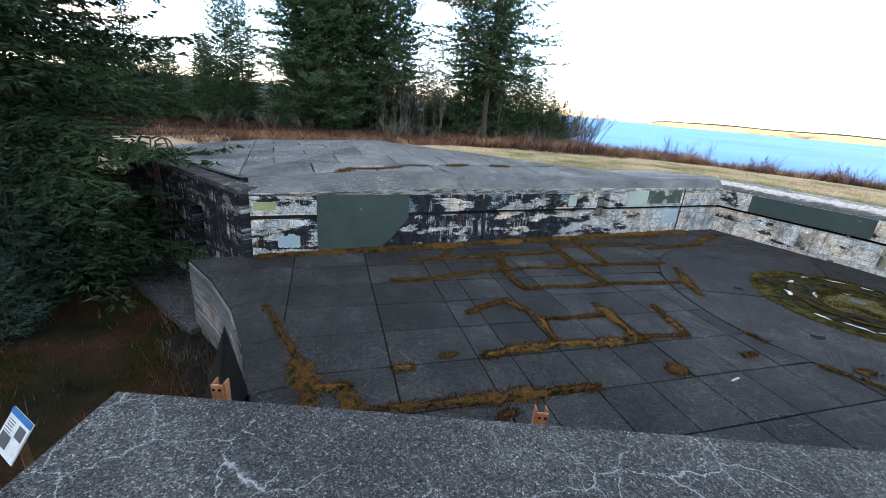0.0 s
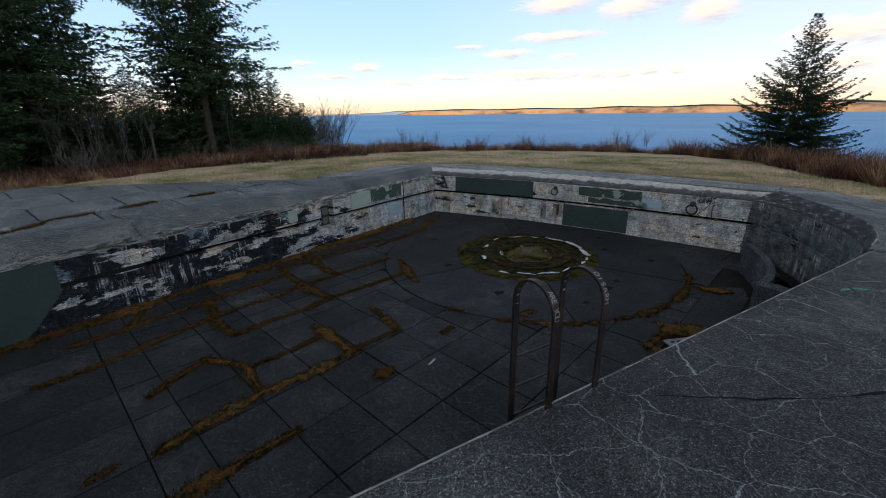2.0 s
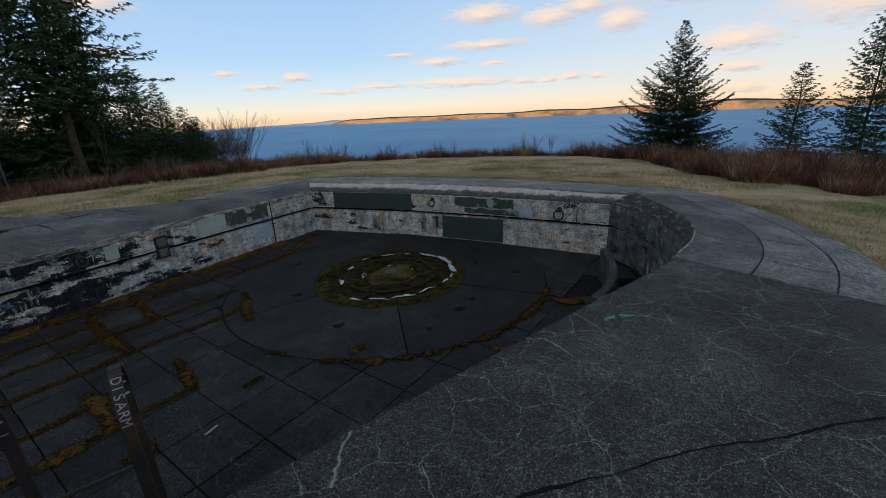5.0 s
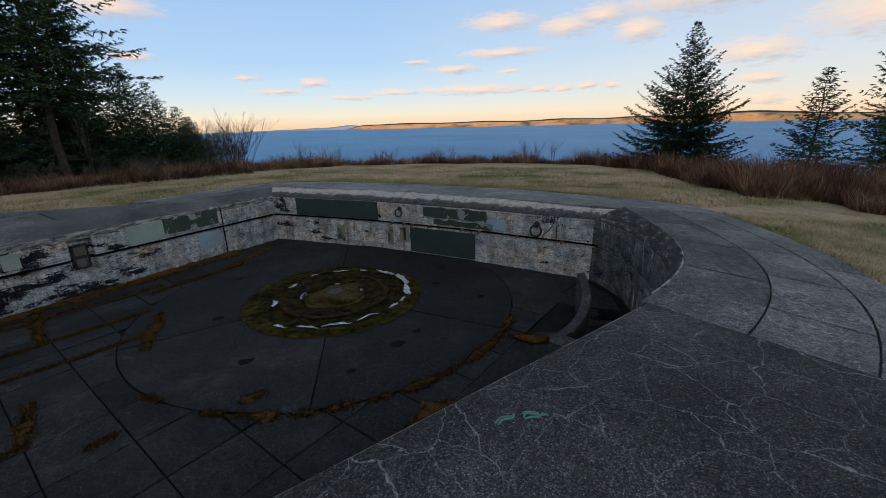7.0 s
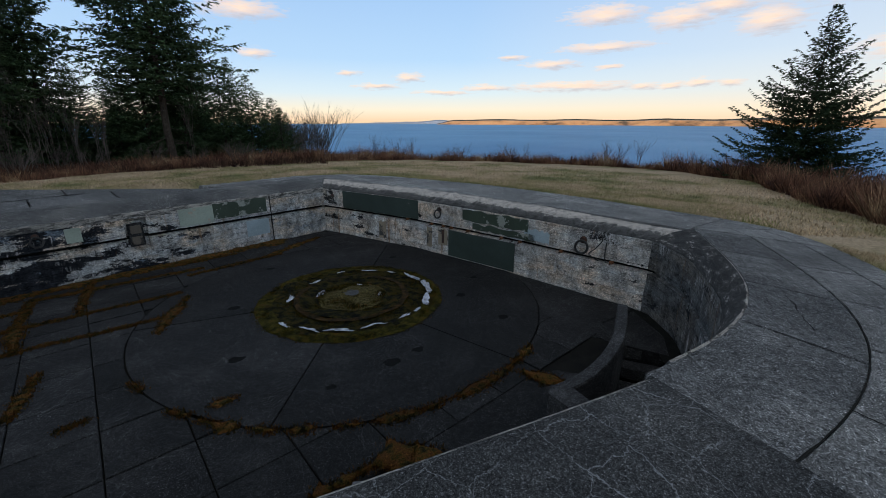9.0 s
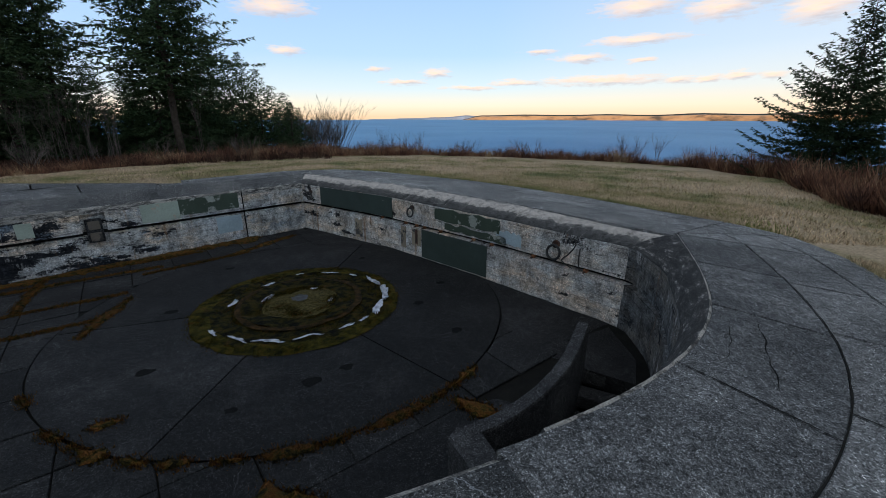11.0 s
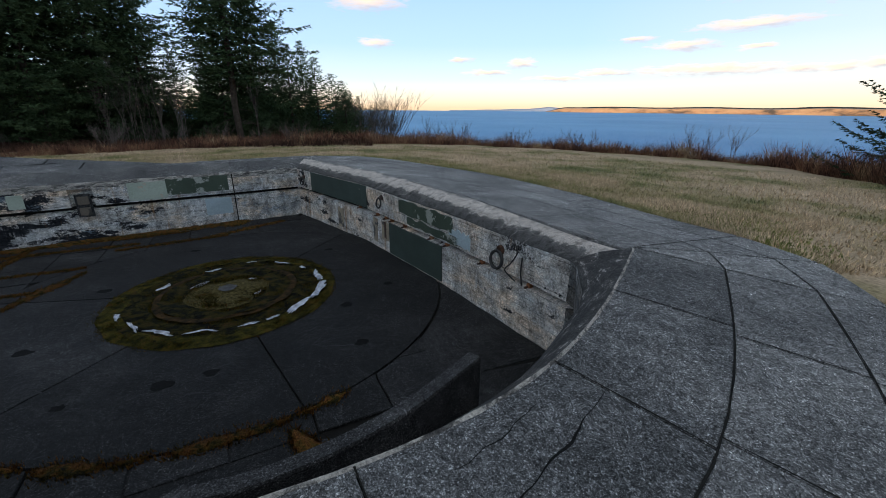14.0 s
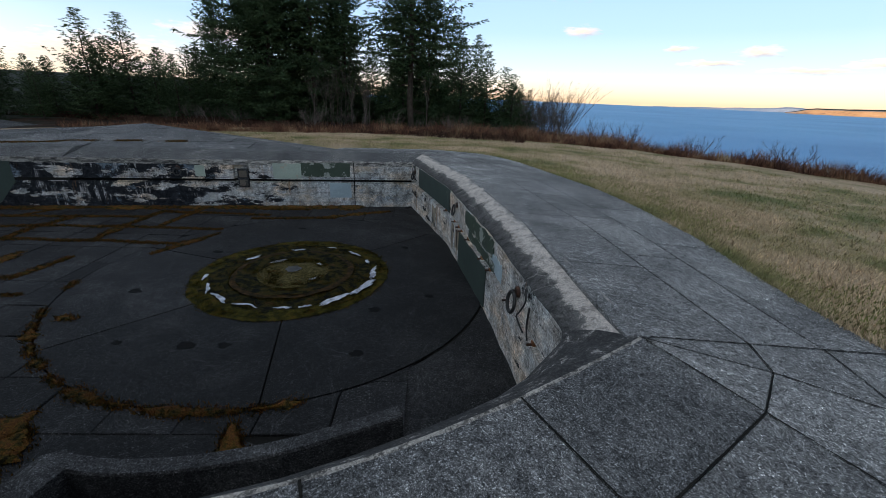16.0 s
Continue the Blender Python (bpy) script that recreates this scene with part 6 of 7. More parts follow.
def woods_place(rnd):
    x, y = rnd.uniform(-42, 11), rnd.uniform(30.5, 40)
    return x, y + abs(min(0, x + 20)) * 0.1, terrain(x, y), 0.9 + 0.5 * noise.noise((x * 0.3, y * 0.3, 5))


tagged(blades("dry_brush", 30000, 3, woods_place, 0.12, 0.65, 0.026, M_WOOD_BRUSH, 0.7), "dry reddish undergrowth below the firs", "brush", kind="stuff")


def yard_place(rnd):
    x, y = rnd.uniform(-17, -4.2), rnd.uniform(-1.5, 12)
    path = abs((x + 7.4) + 0.62 * (y - 4.5)) 
    if inside(x, y, OUTLINE) or path < 1.5 and rnd.random() < 0.93 or y > 8.6 - 0.67 * (x + 6.3):
        return None
    if math.dist((x, y), (-6.12, 3.35)) < 0.3:
        return None
    return x, y, terrain(x, y), 0.5 + 0.5 * smooth(1.5, 3.5, path)


tagged(blades("yard_weeds", 26000, 4, yard_place, 0.10, 0.75, 0.011, M_YARD_BRUSH, 0.6), "dry brown weeds beside the dirt path", "weeds", kind="stuff")


def path_grass(rnd):
    x, y = rnd.uniform(-14, -4.4), rnd.uniform(-1.0, 12)
    path = abs((x + 7.4) + 0.62 * (y - 4.5))
    if inside(x, y, OUTLINE) or not 0.75 < path < 2.2 or y > 8.3 - 0.67 * (x + 6.3) or noise.noise((x * 0.9, y * 0.9, 4)) < -0.1:
        return None
    return x, y, terrain(x, y), 1.0


tagged(blades("path_grass", 14000, 14, path_grass, 0.03, 0.10, 0.010, M_MOSS_RIM, 0.8), "short green grass along the dirt path", "grass", kind="stuff")

# ---- platform floor slabs ----
GA = radians(17)
GU, GV = Vector((math.cos(GA), math.sin(GA))), Vector((-math.sin(GA), math.cos(GA)))
V_LINES = [1.64 + 0.97 * k for k in range(15)]
U_LINES = [-9.0, -7.2, -5.4, -3.9, -2.4, -0.8, 0.55, 1.1, 2.0, 2.9, 3.8, 4.7, 5.6, 6.5, 7.4, 8.3, 9.2, 10.1, 11.0, 11.9, 12.8]
CIRC_R = 4.15


def clip(poly, a, b):
    """The part of a convex polygon to the left of the line from a to b."""
    out = []
    side = [(b[0] - a[0]) * (p[1] - a[1]) - (b[1] - a[1]) * (p[0] - a[0]) for p in poly]
    for i, p in enumerate(poly):
        j = (i + 1) % len(poly)
        if side[i] >= 0:
            out.append(p)
        if (side[i] >= 0) != (side[j] >= 0):
            f = side[i] / (side[i] - side[j])
            out.append((lerp(p[0], poly[j][0], f), lerp(p[1], poly[j][1], f)))
    return out


def area(poly):
    return 0.5 * sum(a[0] * b[1] - b[0] * a[1] for a, b in zip(poly, poly[1:] + poly[:1]))


def flat_piece(poly, top, gap, parent, material, name="slab", thick=0.05, bevel=0.010):
    cx, cy = sum(p[0] for p in poly) / len(poly), sum(p[1] for p in poly) / len(poly)
    verts = []
    n = len(poly)

    def shrink(p, g):
        d = math.hypot(p[0] - cx, p[1] - cy)
        k = max(0.3, 1 - g / max(d, 0.05))
        return cx + (p[0] - cx) * k, cy + (p[1] - cy) * k
    for p in poly:
        verts.append((*shrink(p, gap + bevel), top))
    for p in poly:
        verts.append((*shrink(p, gap), top - bevel))
    for p in poly:
        verts.append((*shrink(p, gap), top - thick))
    faces = [tuple(range(n))]
    for k in range(n):
        j = (k + 1) % n
        faces.append((k, n + k, n + j, j))
        faces.append((n + k, 2 * n + k, 2 * n + j, n + j))
    return mesh_ob(name, verts, faces, material, parent)


LIMITS = [((-3.42, 2.22), (9.2, 2.22)), ((13.0, 6.0), (8.2, 15.1)), ((8.2, 15.1), (-6.35, 8.65)), ((-6.5, 8.6), (-2.75, 2.2))]
rnd = random.Random(11)
for i in range(len(V_LINES) - 1):
    for j in range(len(U_LINES) - 1):
        corners4 = []
        for uu, vv in ((U_LINES[j], V_LINES[i]), (U_LINES[j + 1], V_LINES[i]), (U_LINES[j + 1], V_LINES[i + 1]), (U_LINES[j], V_LINES[i + 1])):
            p = GU * uu + GV * vv
            corners4.append((p.x, p.y))
        poly = corners4
        for a, b in LIMITS:
            poly = clip(poly, a, b)
            if len(poly) < 3:
                break
        if len(poly) >= 3 and sum(p[0] for p in poly) / len(poly) > 9.15:
            poly = clip(poly, (9.3, 3.62), (11.72, 5.1))
        if len(poly) < 3 or area(poly) < 0.05:
            continue
        dense = []
        for a, b in zip(poly, poly[1:] + poly[:1]):
            dense += [(lerp(a[0], b[0], t / 6), lerp(a[1], b[1], t / 6)) for t in range(6)]
        rr = [math.dist(p, RING_C) for p in dense]
        if max(rr) < CIRC_R + 0.12:
            continue
        if min(rr) < CIRC_R:
            dense = [p if r >= CIRC_R else (RING_C[0] + (p[0] - RING_C[0]) * CIRC_R / max(r, 0.1), RING_C[1] + (p[1] - RING_C[1]) * CIRC_R / max(r, 0.1)) for p, r in zip(dense, rr)]
            if area(dense) < 0.06:
                continue
        else:
            dense = poly
        flat_piece(dense, rnd.uniform(-0.008, 0.006), 0.012, floor, M_FLOOR)

flat_piece([(7.6, 2.25), (9.12, 2.25), (9.02, 3.45), (9.24, 3.72), (10.2, 4.0), (10.7, 4.35), (10.3, 4.7), (9.3, 4.75), (7.8, 4.65)], -0.02, 0.0, floor, M_FLOOR)
edge = [(RING_C[0] + (CIRC_R + 0.03) * math.cos(radians(a)), RING_C[1] + (CIRC_R + 0.03) * math.sin(radians(a))) for a in range(90, -43, -6)]
flat_piece(edge + [(11.75, 5.12), (12.2, 5.62), (13.3, 5.85), (12.25, 8.5), (10.55, 12.0), (8.4, 15.2)], -0.022, 0.0, floor, M_FLOOR)
# round slab sectors about the gun mount
CUTS = [-62, 62, 178, 243]
for a0, a1 in zip(CUTS, CUTS[1:] + [CUTS[0] + 360]):
    poly = []
    n = max(3, int((a1 - a0) / 4))
    for k in range(n + 1):
        a = radians(lerp(a0, a1, k / n))
        poly.append((RING_C[0] + (CIRC_R - 0.02) * math.cos(a), RING_C[1] + (CIRC_R - 0.02) * math.sin(a)))
    for k in range(n, -1, -1):
        a = radians(lerp(a0, a1, k / n))
        poly.append((RING_C[0] + 1.95 * math.cos(a), RING_C[1] + 1.95 * math.sin(a)))
    verts, faces = [], []
    m = n + 1
    for k in range(m):
        for (x, y) in (poly[k], poly[2 * m - 1 - k]):
            kx = 0.014 if k == 0 else -0.014 if k == m - 1 else 0
            ang = radians(lerp(a0, a1, k / n)) + kx / max(0.5, math.dist((x, y), RING_C))
            r = math.dist((x, y), RING_C)
            x, y = RING_C[0] + r * math.cos(ang), RING_C[1] + r * math.sin(ang)
            verts += [(x, y, 0.002), (x, y, -0.045)]
    for k in range(n):
        o, o2 = 4 * k, 4 * k + 4
        faces += [(o, o2, o2 + 2, o + 2), (o, o + 1, o2 + 1, o2), (o + 2, o2 + 2, o2 + 3, o + 3)]
    faces += [(0, 2, 3, 1), (4 * n, 4 * n + 1, 4 * n + 3, 4 * n + 2)]
    ob = mesh_ob("sector", verts, faces, M_FLOOR, floor)
    # keep to the platform: sectors past the parapet are cut by the wall that stands on them

# edge band along the open west side
band = offset_line(PLATFORM, -0.0)
inner_b = [(-6.35, 8.7), (-5.75, 7.9), (-4.9, 6.9), (-4.1, 5.6), (-3.5, 4.5), (-3.08, 3.4), (-2.8, 2.3)]
for k in range(len(PLATFORM) - 1):
    q = [PLATFORM[k], inner_b[k], inner_b[k + 1], PLATFORM[k + 1]]
    if area(q) < 0:
        q = q[::-1]
    flat_piece(q, 0.012, 0.004, floor, M_FLOOR, "band")
verts, faces = [], []
for x, y in PLATFORM:
    verts += [(x - 0.02, y - 0.02, YARD - 0.3), (x - 0.02, y - 0.02, -0.06), (x + 0.05, y + 0.05, 0.012)]
for k in range(len(PLATFORM) - 1):
    for i in range(2):
        a = k * 3 + i
        faces.append((a, a + 3, a + 4, a + 1))
tagged(mesh_ob("wall_west_edge", verts, faces, M_WALL_C), "curved retaining wall below the platform edge", "wall", kind="structure")


# ---- moss along the joints ----
def moss_strip(p0, p1, width, seed, height=0.022, label="strip of orange-green moss in a floor joint"):
    rnd = random.Random(seed)
    a, b = Vector(p0), Vector(p1)
    ln = (b - a).length
    d = (b - a).normalized()
    nrm = Vector((-d.y, d.x))
    n = max(4, int(ln / 0.07))
    verts, faces = [], []
    for i in range(n + 1):
        f = i / n
        c = a + d * ln * f + nrm * 0.03 * noise.noise((f * ln * 1.5, seed, 0))
        taper = min(1, 5 * f + 0.12, 5 * (1 - f) + 0.12)
        w = width * taper * (0.8 + 1.0 * noise.noise((f * ln * 2.3, seed + 0.5, 3)) + 0.5 * noise.noise((f * ln * 8, seed, 9)) + rnd.uniform(-0.2, 0.2)) * 0.5
        w = max(0.012, w)
        for t, h in ((-1, -0.01), (-0.6, 0.7), (0, 1.0), (0.6, 0.7), (1, -0.01)):
            q = c + nrm * w * t * rnd.uniform(0.8, 1.2)
            verts.append((q.x, q.y, height * h * (0.7 + rnd.uniform(0, 0.6)) + 0.004))
    for i in range(n):
        for k in range(4):
            o = i * 5 + k
            faces.append((o, o + 5, o + 6, o + 1))
    return verts, faces


mv, mf = [], []


def add_moss(p0, p1, width, seed, height=0.022):
    v, f = moss_strip(p0, p1, width, seed, height)
    o = len(mv)
    mv.extend(v)
    mf.extend(tuple(k + o for k in q) for q in f)


def add_path(pts, width, seed, height=0.022):
    """Moss along a bent line, as one strip."""
    ln = line_len(pts)
    n = max(4, int(ln / 0.07))
    o = len(mv)
    rnd = random.Random(seed)
    for i in range(n + 1):
        f = i / n
        c, d = line_at(pts, min(ln - 1e-4, ln * f))
        nrm = Vector((-d.y, d.x))
        c = c + nrm * (0.05 * noise.noise((f * ln * 1.1, seed, 0)) + 0.025 * noise.noise((f * ln * 4.7, seed, 6)))
        taper = min(1, 5 * f + 0.1, 5 * (1 - f) + 0.1)
        w = max(0.010, width * taper * 0.5 * (0.80 + 1.5 * noise.noise((f * ln * 2.3, seed + 0.5, 3)) + 0.8 * noise.noise((f * ln * 8, seed, 9)) + rnd.uniform(-0.35, 0.35)))
        for t, h in ((-1, -0.01), (-0.6, 0.7), (0, 1.0), (0.6, 0.7), (1, -0.01)):
            q = c + nrm * w * t * rnd.uniform(0.8, 1.2)
            mv.append((q.x, q.y, height * h * (0.7 + rnd.uniform(0, 0.6)) + 0.004))
    for i in range(n):
        for k in range(4):
            a = o + i * 5 + k
            mf.append((a, a + 5, a + 6, a + 1))


MOSS_LINES = [
    ([(-1.0, 5.5), (-0.4, 5.8), (0.3, 6.1), (0.9, 6.17), (1.6, 6.38), (2.05, 6.54)], 0.19), ([(-0.45, 7.55), (0.17, 6.9), (0.3, 6.1)], 0.16), ([(1.47, 7.75), (1.73, 6.9), (1.82, 6.4)], 0.17),
    ([(-2.75, 4.05), (-2.4, 4.15), (-1.5, 4.42), (-0.7, 4.62), (0.1, 4.85), (0.65, 5.0)], 0.17), ([(-2.93, 4.56), (-2.7, 4.0)], 0.24), ([(-4.9, 6.5), (-4.2, 5.6), (-3.75, 5.0)], 0.13),
    ([(-3.8, 5.05), (-3.4, 4.4), (-3.2, 3.75)], 0.34), ([(-3.40, 4.39), (-2.9, 4.55)], 0.12), ([(-2.8, 8.05), (-2.0, 8.3), (-1.3, 8.7), (-0.32, 9.2)], 0.14), ([(-0.32, 9.2), (0.07, 8.2)], 0.13),
    ([(-0.32, 10.2), (-0.25, 9.2)], 0.12), ([(1.4, 11.5), (1.7, 9.95), (2.1, 8.87)], 0.17), ([(2.6, 10.3), (2.4, 11.3), (2.2, 12.6)], 0.16), ([(4.5, 10.4), (4.32, 9.5), (4.2, 8.7)], 0.15),
    ([(6.15, 12.7), (7.0, 13.45), (7.9, 14.3)], 0.20), ([(2.85, 6.75), (2.75, 7.9)], 0.13), ([(-1.2, 6.9), (-0.45, 7.55)], 0.05), ([(0.3, 6.9), (1.6, 7.3)], 0.04), ([(-0.3, 9.2), (1.7, 9.95)], 0.07),
    ([(1.7, 9.95), (4.3, 10.7)], 0.06), ([(-2.6, 9.3), (-0.32, 10.15)], 0.07), ([(-0.3, 10.2), (1.5, 10.9)], 0.08), ([(1.4, 11.5), (4.6, 12.4)], 0.09), ([(2.2, 12.4), (5.4, 13.4)], 0.09),
    ([(4.4, 11.9), (6.6, 12.9)], 0.12), ([(0.1, 8.2), (2.1, 8.87)], 0.05), ([(2.1, 8.87), (4.2, 9.4)], 0.05), ([(1.85, 6.5), (2.85, 6.75)], 0.05), ([(-1.6, 10.4), (-1.75, 9.6)], 0.10),
    ([(1.95, 5.55), (2.25, 5.68)], 0.26), ([(-2.35, 5.0), (-2.1, 5.1)], 0.16), ([(-0.9, 4.15), (-0.7, 4.35)], 0.14), ([(3.55, 6.2), (3.8, 6.3)], 0.10), ([(5.3, 5.95), (5.6, 6.0)], 0.12), ([(-1.7, 5.4), (-1.45, 5.5)], 0.16)]
for i, (pts, w) in enumerate(MOSS_LINES):
    add_path(pts, w * 1.0, i)
# along the foot of the west wall
for i in range(14):
    a, u = line_at(WALL_L, i * 1.02 + 0.1)
    b, _ = line_at(WALL_L, min(14.2, i * 1.02 + 1.25))
    off = Vector((u.y, -u.x)) * 0.17
    add_moss(a + off, b + off, 0.46 + 0.26 * noise.noise((i * 1.3, 0, 0)) + (0.12 if i > 10 else 0), 40 + i, 0.04)
# along the round joint and the west edge band
for a0, a1, w in ((222, 226, 0.05), (229, 237, 0.15), (240, 244, 0.06), (247, 251, 0.09), (255, 259, 0.05), (262, 270, 0.13), (272, 276, 0.06), (279, 295, 0.15), (297, 305, 0.22), (206, 210, 0.05)):
    pts = [(RING_C[0] + (CIRC_R + 0.02) * math.cos(radians(a)), RING_C[1] + (CIRC_R + 0.02) * math.sin(radians(a))) for a in range(a0, a1 + 1, 4)]
    add_path(pts, w * 0.9, a0)
add_moss((9.75, 4.85), (10.15, 4.35), 0.17, 77, 0.04)
add_path([(6.4, 3.86), (7.0, 3.98), (7.65, 4.08)], 0.40, 78, 0.05)
add_path([(7.65, 4.08), (7.75, 3.5), (7.7, 3.0)], 0.36, 80, 0.05)
add_path([(6.45, 3.85), (6.4, 3.2)], 0.26, 81, 0.05)
tagged(mesh_ob("joint_moss", mv, mf, M_MOSS, None, True), "orange and olive moss growing along the floor joints", "moss", kind="stuff")


def tuft_place(rnd):
    i = rnd.randrange(len(mv))
    x, y, z = mv[i]
    return x + rnd.gauss(0, 0.045), y + rnd.gauss(0, 0.045), 0.004 + 0.5 * z, rnd.choice((0.7, 1.0, 1.0, 1.6))


tagged(blades("moss_tufts", 90000, 9, tuft_place, 0.008, 0.032, 0.010, M_MOSS, 1.1), "short moss and dead grass tufts in the joints", "moss", kind="stuff")


# ---- apron and roof slab panels ----
JOINTS, BORDERS = [], []


def strip_panels(parent, line, offs, spans, zf, material, name="panel", side=1, stagger=0.0, first=None, gap=0.0065):
    """Rows of panels outside a line: offs are the row borders, spans the joints along each row."""
    dense = []
    for a, b in zip(line, line[1:]):
        k = max(1, int(math.dist(a, b) / 0.25))
        dense += [(lerp(a[0], b[0], t / k), lerp(a[1], b[1], t / k)) for t in range(k)]
    dense.append(line[-1])
    acc = [0.0]
    for a, b in zip(dense, dense[1:]):
        acc.append(acc[-1] + math.dist(a, b))
    lines = [offset_line(dense, [lerp(o[0], o[1], smooth(acc[-1] - 7.0, acc[-1], a)) * side if isinstance(o, tuple) else o * side for a in acc]) for o in offs]
    width = [o[0] if isinstance(o, tuple) else o for o in offs]

    def at(row, s):
        i = max(0, min(len(acc) - 2, next((k for k in range(len(acc) - 1) if acc[k + 1] >= s), len(acc) - 2)))
        f = (s - acc[i]) / max(1e-6, acc[i + 1] - acc[i])
        p, q = lines[row][i], lines[row][i + 1]
        return (lerp(p[0], q[0], f), lerp(p[1], q[1], f))
    for r in range(1, len(offs) - 1):
        JOINTS.append(lines[r])
    BORDERS.extend(zip(lines[-2], lines[-1]))
    for r in range(len(offs) - 1):
        joints = [0.0]
        while joints[-1] < acc[-1] - spans[r] * 0.6:
            joints.append(min(acc[-1], joints[-1] + spans[r] + (stagger * (r % 2) if len(joints) == 1 else 0)))
        joints[-1] = acc[-1]
        JOINTS.extend([at(r, q), at(r + 1, q)] for q in joints[1:-1])
        for s0, s1 in zip(joints, joints[1:]):
            def cell(u, v, r=r, s0=s0, s1=s1):
                s = lerp(s0, s1, u)
                p, q = at(r, s), at(r + 1, s)
                return lerp(p[0], q[0], v), lerp(p[1], q[1], v)
            panel(name, cell, (s1 - s0, width[r + 1] - width[r]), 0.14, parent, first if first and r == 0 else material, gap, 10, zf, gap)


apron = tagged(new("pavement"), "sloping grey concrete apron of jointed panels", "pavement", kind="structure")
fl = [(5.3, 14.8)] + [p for p in TOP_EDGE[1:]]
strip_panels(apron, fl, [-0.12, 1.1, (2.1, 1.9), (3.7, 2.7)], [2.3, 1.9, 2.1], lambda x, y: top_z(x, y) + 0.012, M_APRON, gap=0.007)
curve_line = [p for p in NEAR_EDGE[::-1] if p[0] > 8.8]
strip_panels(apron, curve_line, [0.02, 1.0, 1.85, 2.45], [1.5, 1.25, 1.7], lambda x, y: top_z(x, y) + 0.006, M_APRON, stagger=0.4, first=M_APRON_DARK, gap=0.006)
# corner wedge where the front and the curved apron meet
c0 = TOP_EDGE[-1]
fr = [offset_line(TOP_EDGE, o)[-1] for o in (0.1, 1.1, 1.9, 2.7)]
cr = [offset_line(NEAR_EDGE[::-1], o)[0] for o in (0.02, 1.0, 1.85, 2.45)]
WEDGE = [(RIM_END[0] + 0.06, RIM_END[1] - 0.02), (15.05, 5.28), (15.90, 5.12), (16.55, 5.0)]
for k in range(3):
    for quad in ([fr[k], WEDGE[k], WEDGE[k + 1], fr[k + 1]], [WEDGE[k], cr[k], cr[k + 1], WEDGE[k + 1]]):
        at, _ = bilinear(quad)
        panel("panel", at, (1.0, 1.2), 0.14, apron, M_APRON, 0.008, 3, lambda x, y: top_z(x, y) + 0.008)
    JOINTS.extend(([fr[k], fr[k + 1]], [WEDGE[k], WEDGE[k + 1]], [cr[k], cr[k + 1]]))
    if k:
        JOINTS.append([fr[k], WEDGE[k], cr[k]])
jv, jf = [], []
for j, pts in enumerate(JOINTS):
    ln = line_len(pts)
    n = max(2, int(ln / 0.07))
    o = len(jv)
    for i in range(n + 1):
        c, d = line_at(pts, min(ln - 1e-4, ln * i / n))
        nrm = Vector((-d.y, d.x))
        w = 0.0065 * (1 + 0.7 * noise.noise((i * 0.35, j * 3.7, 1))) + 0.003 * noise.noise((i * 1.7, j, 5))
        for t in (-1, 1):
            q = c + nrm * w * t
            jv.append((q.x, q.y, top_z(q.x, q.y) + 0.0145))
    for i in range(n):
        jf.append((o + 2 * i, o + 2 * i + 1, o + 2 * i + 3, o + 2 * i + 2))
joint_fill = mesh_ob("joint_dirt", jv, jf, M_GAP_DIRT_SHADE)
for f in joint_fill.data.polygons:
    if f.normal.z < 0:
        f.flip()
tagged(joint_fill, "dark dirt packed into the paving joints", "dirt", kind="stuff")

BORDERS.extend(zip((fr[2], WEDGE[2], cr[2]), (fr[3], WEDGE[3], cr[3])))
BORDERS = [(a, b) for a, b in BORDERS if b[0] > 9.5 and b[1] < 15]


def border_place(rnd):
    a, b = BORDERS[rnd.randrange(len(BORDERS))]
    u = (Vector(b) - Vector(a)).normalized()
    o = rnd.random() ** 1.6 * 4.0 - 0.03
    q = Vector(b) + u * o + Vector((-u.y, u.x)) * rnd.uniform(-0.25, 0.25)
    return q.x, q.y, terrain(q.x, q.y), 1.5 if o < 0.25 else 1.0


tagged(blades("lawn_grass", 46000, 21, border_place, 0.03, 0.10, 0.007, M_BLADE, 1.0), "tufted dry grass along the paving", "grass", kind="stuff")

roof_near = tagged(new("roof_slab"), "cracked dark concrete roof slab beside the platform", "slab", kind="structure")


def big_panel(x0, x1, y1, slant=0.0, mat=None):
    ys = lambda x: line_y(x) - 0.10

    def at(u, v):
        x = lerp(x0, x1, u)
        y = lerp(y1, ys(x), v)
        return x + slant * u * (ys(x) - y), y
    return panel("slab", at, (x1 - x0, ys(x0) - y1), 0.2, roof_near, mat or M_SLAB, 0.005, 20, lambda x, y: top_z(x, y) + 0.02)


def line_y(x):
    for a, b in zip(NEAR_EDGE, NEAR_EDGE[1:]):
        if a[0] <= x <= b[0]:
            return lerp(a[1], b[1], (x - a[0]) / (b[0] - a[0]))
    return NEAR_EDGE[0][1] if x < NEAR_EDGE[0][0] else NEAR_EDGE[-1][1]


big_panel(-3.53, 8.86, -4.2, 0.10)


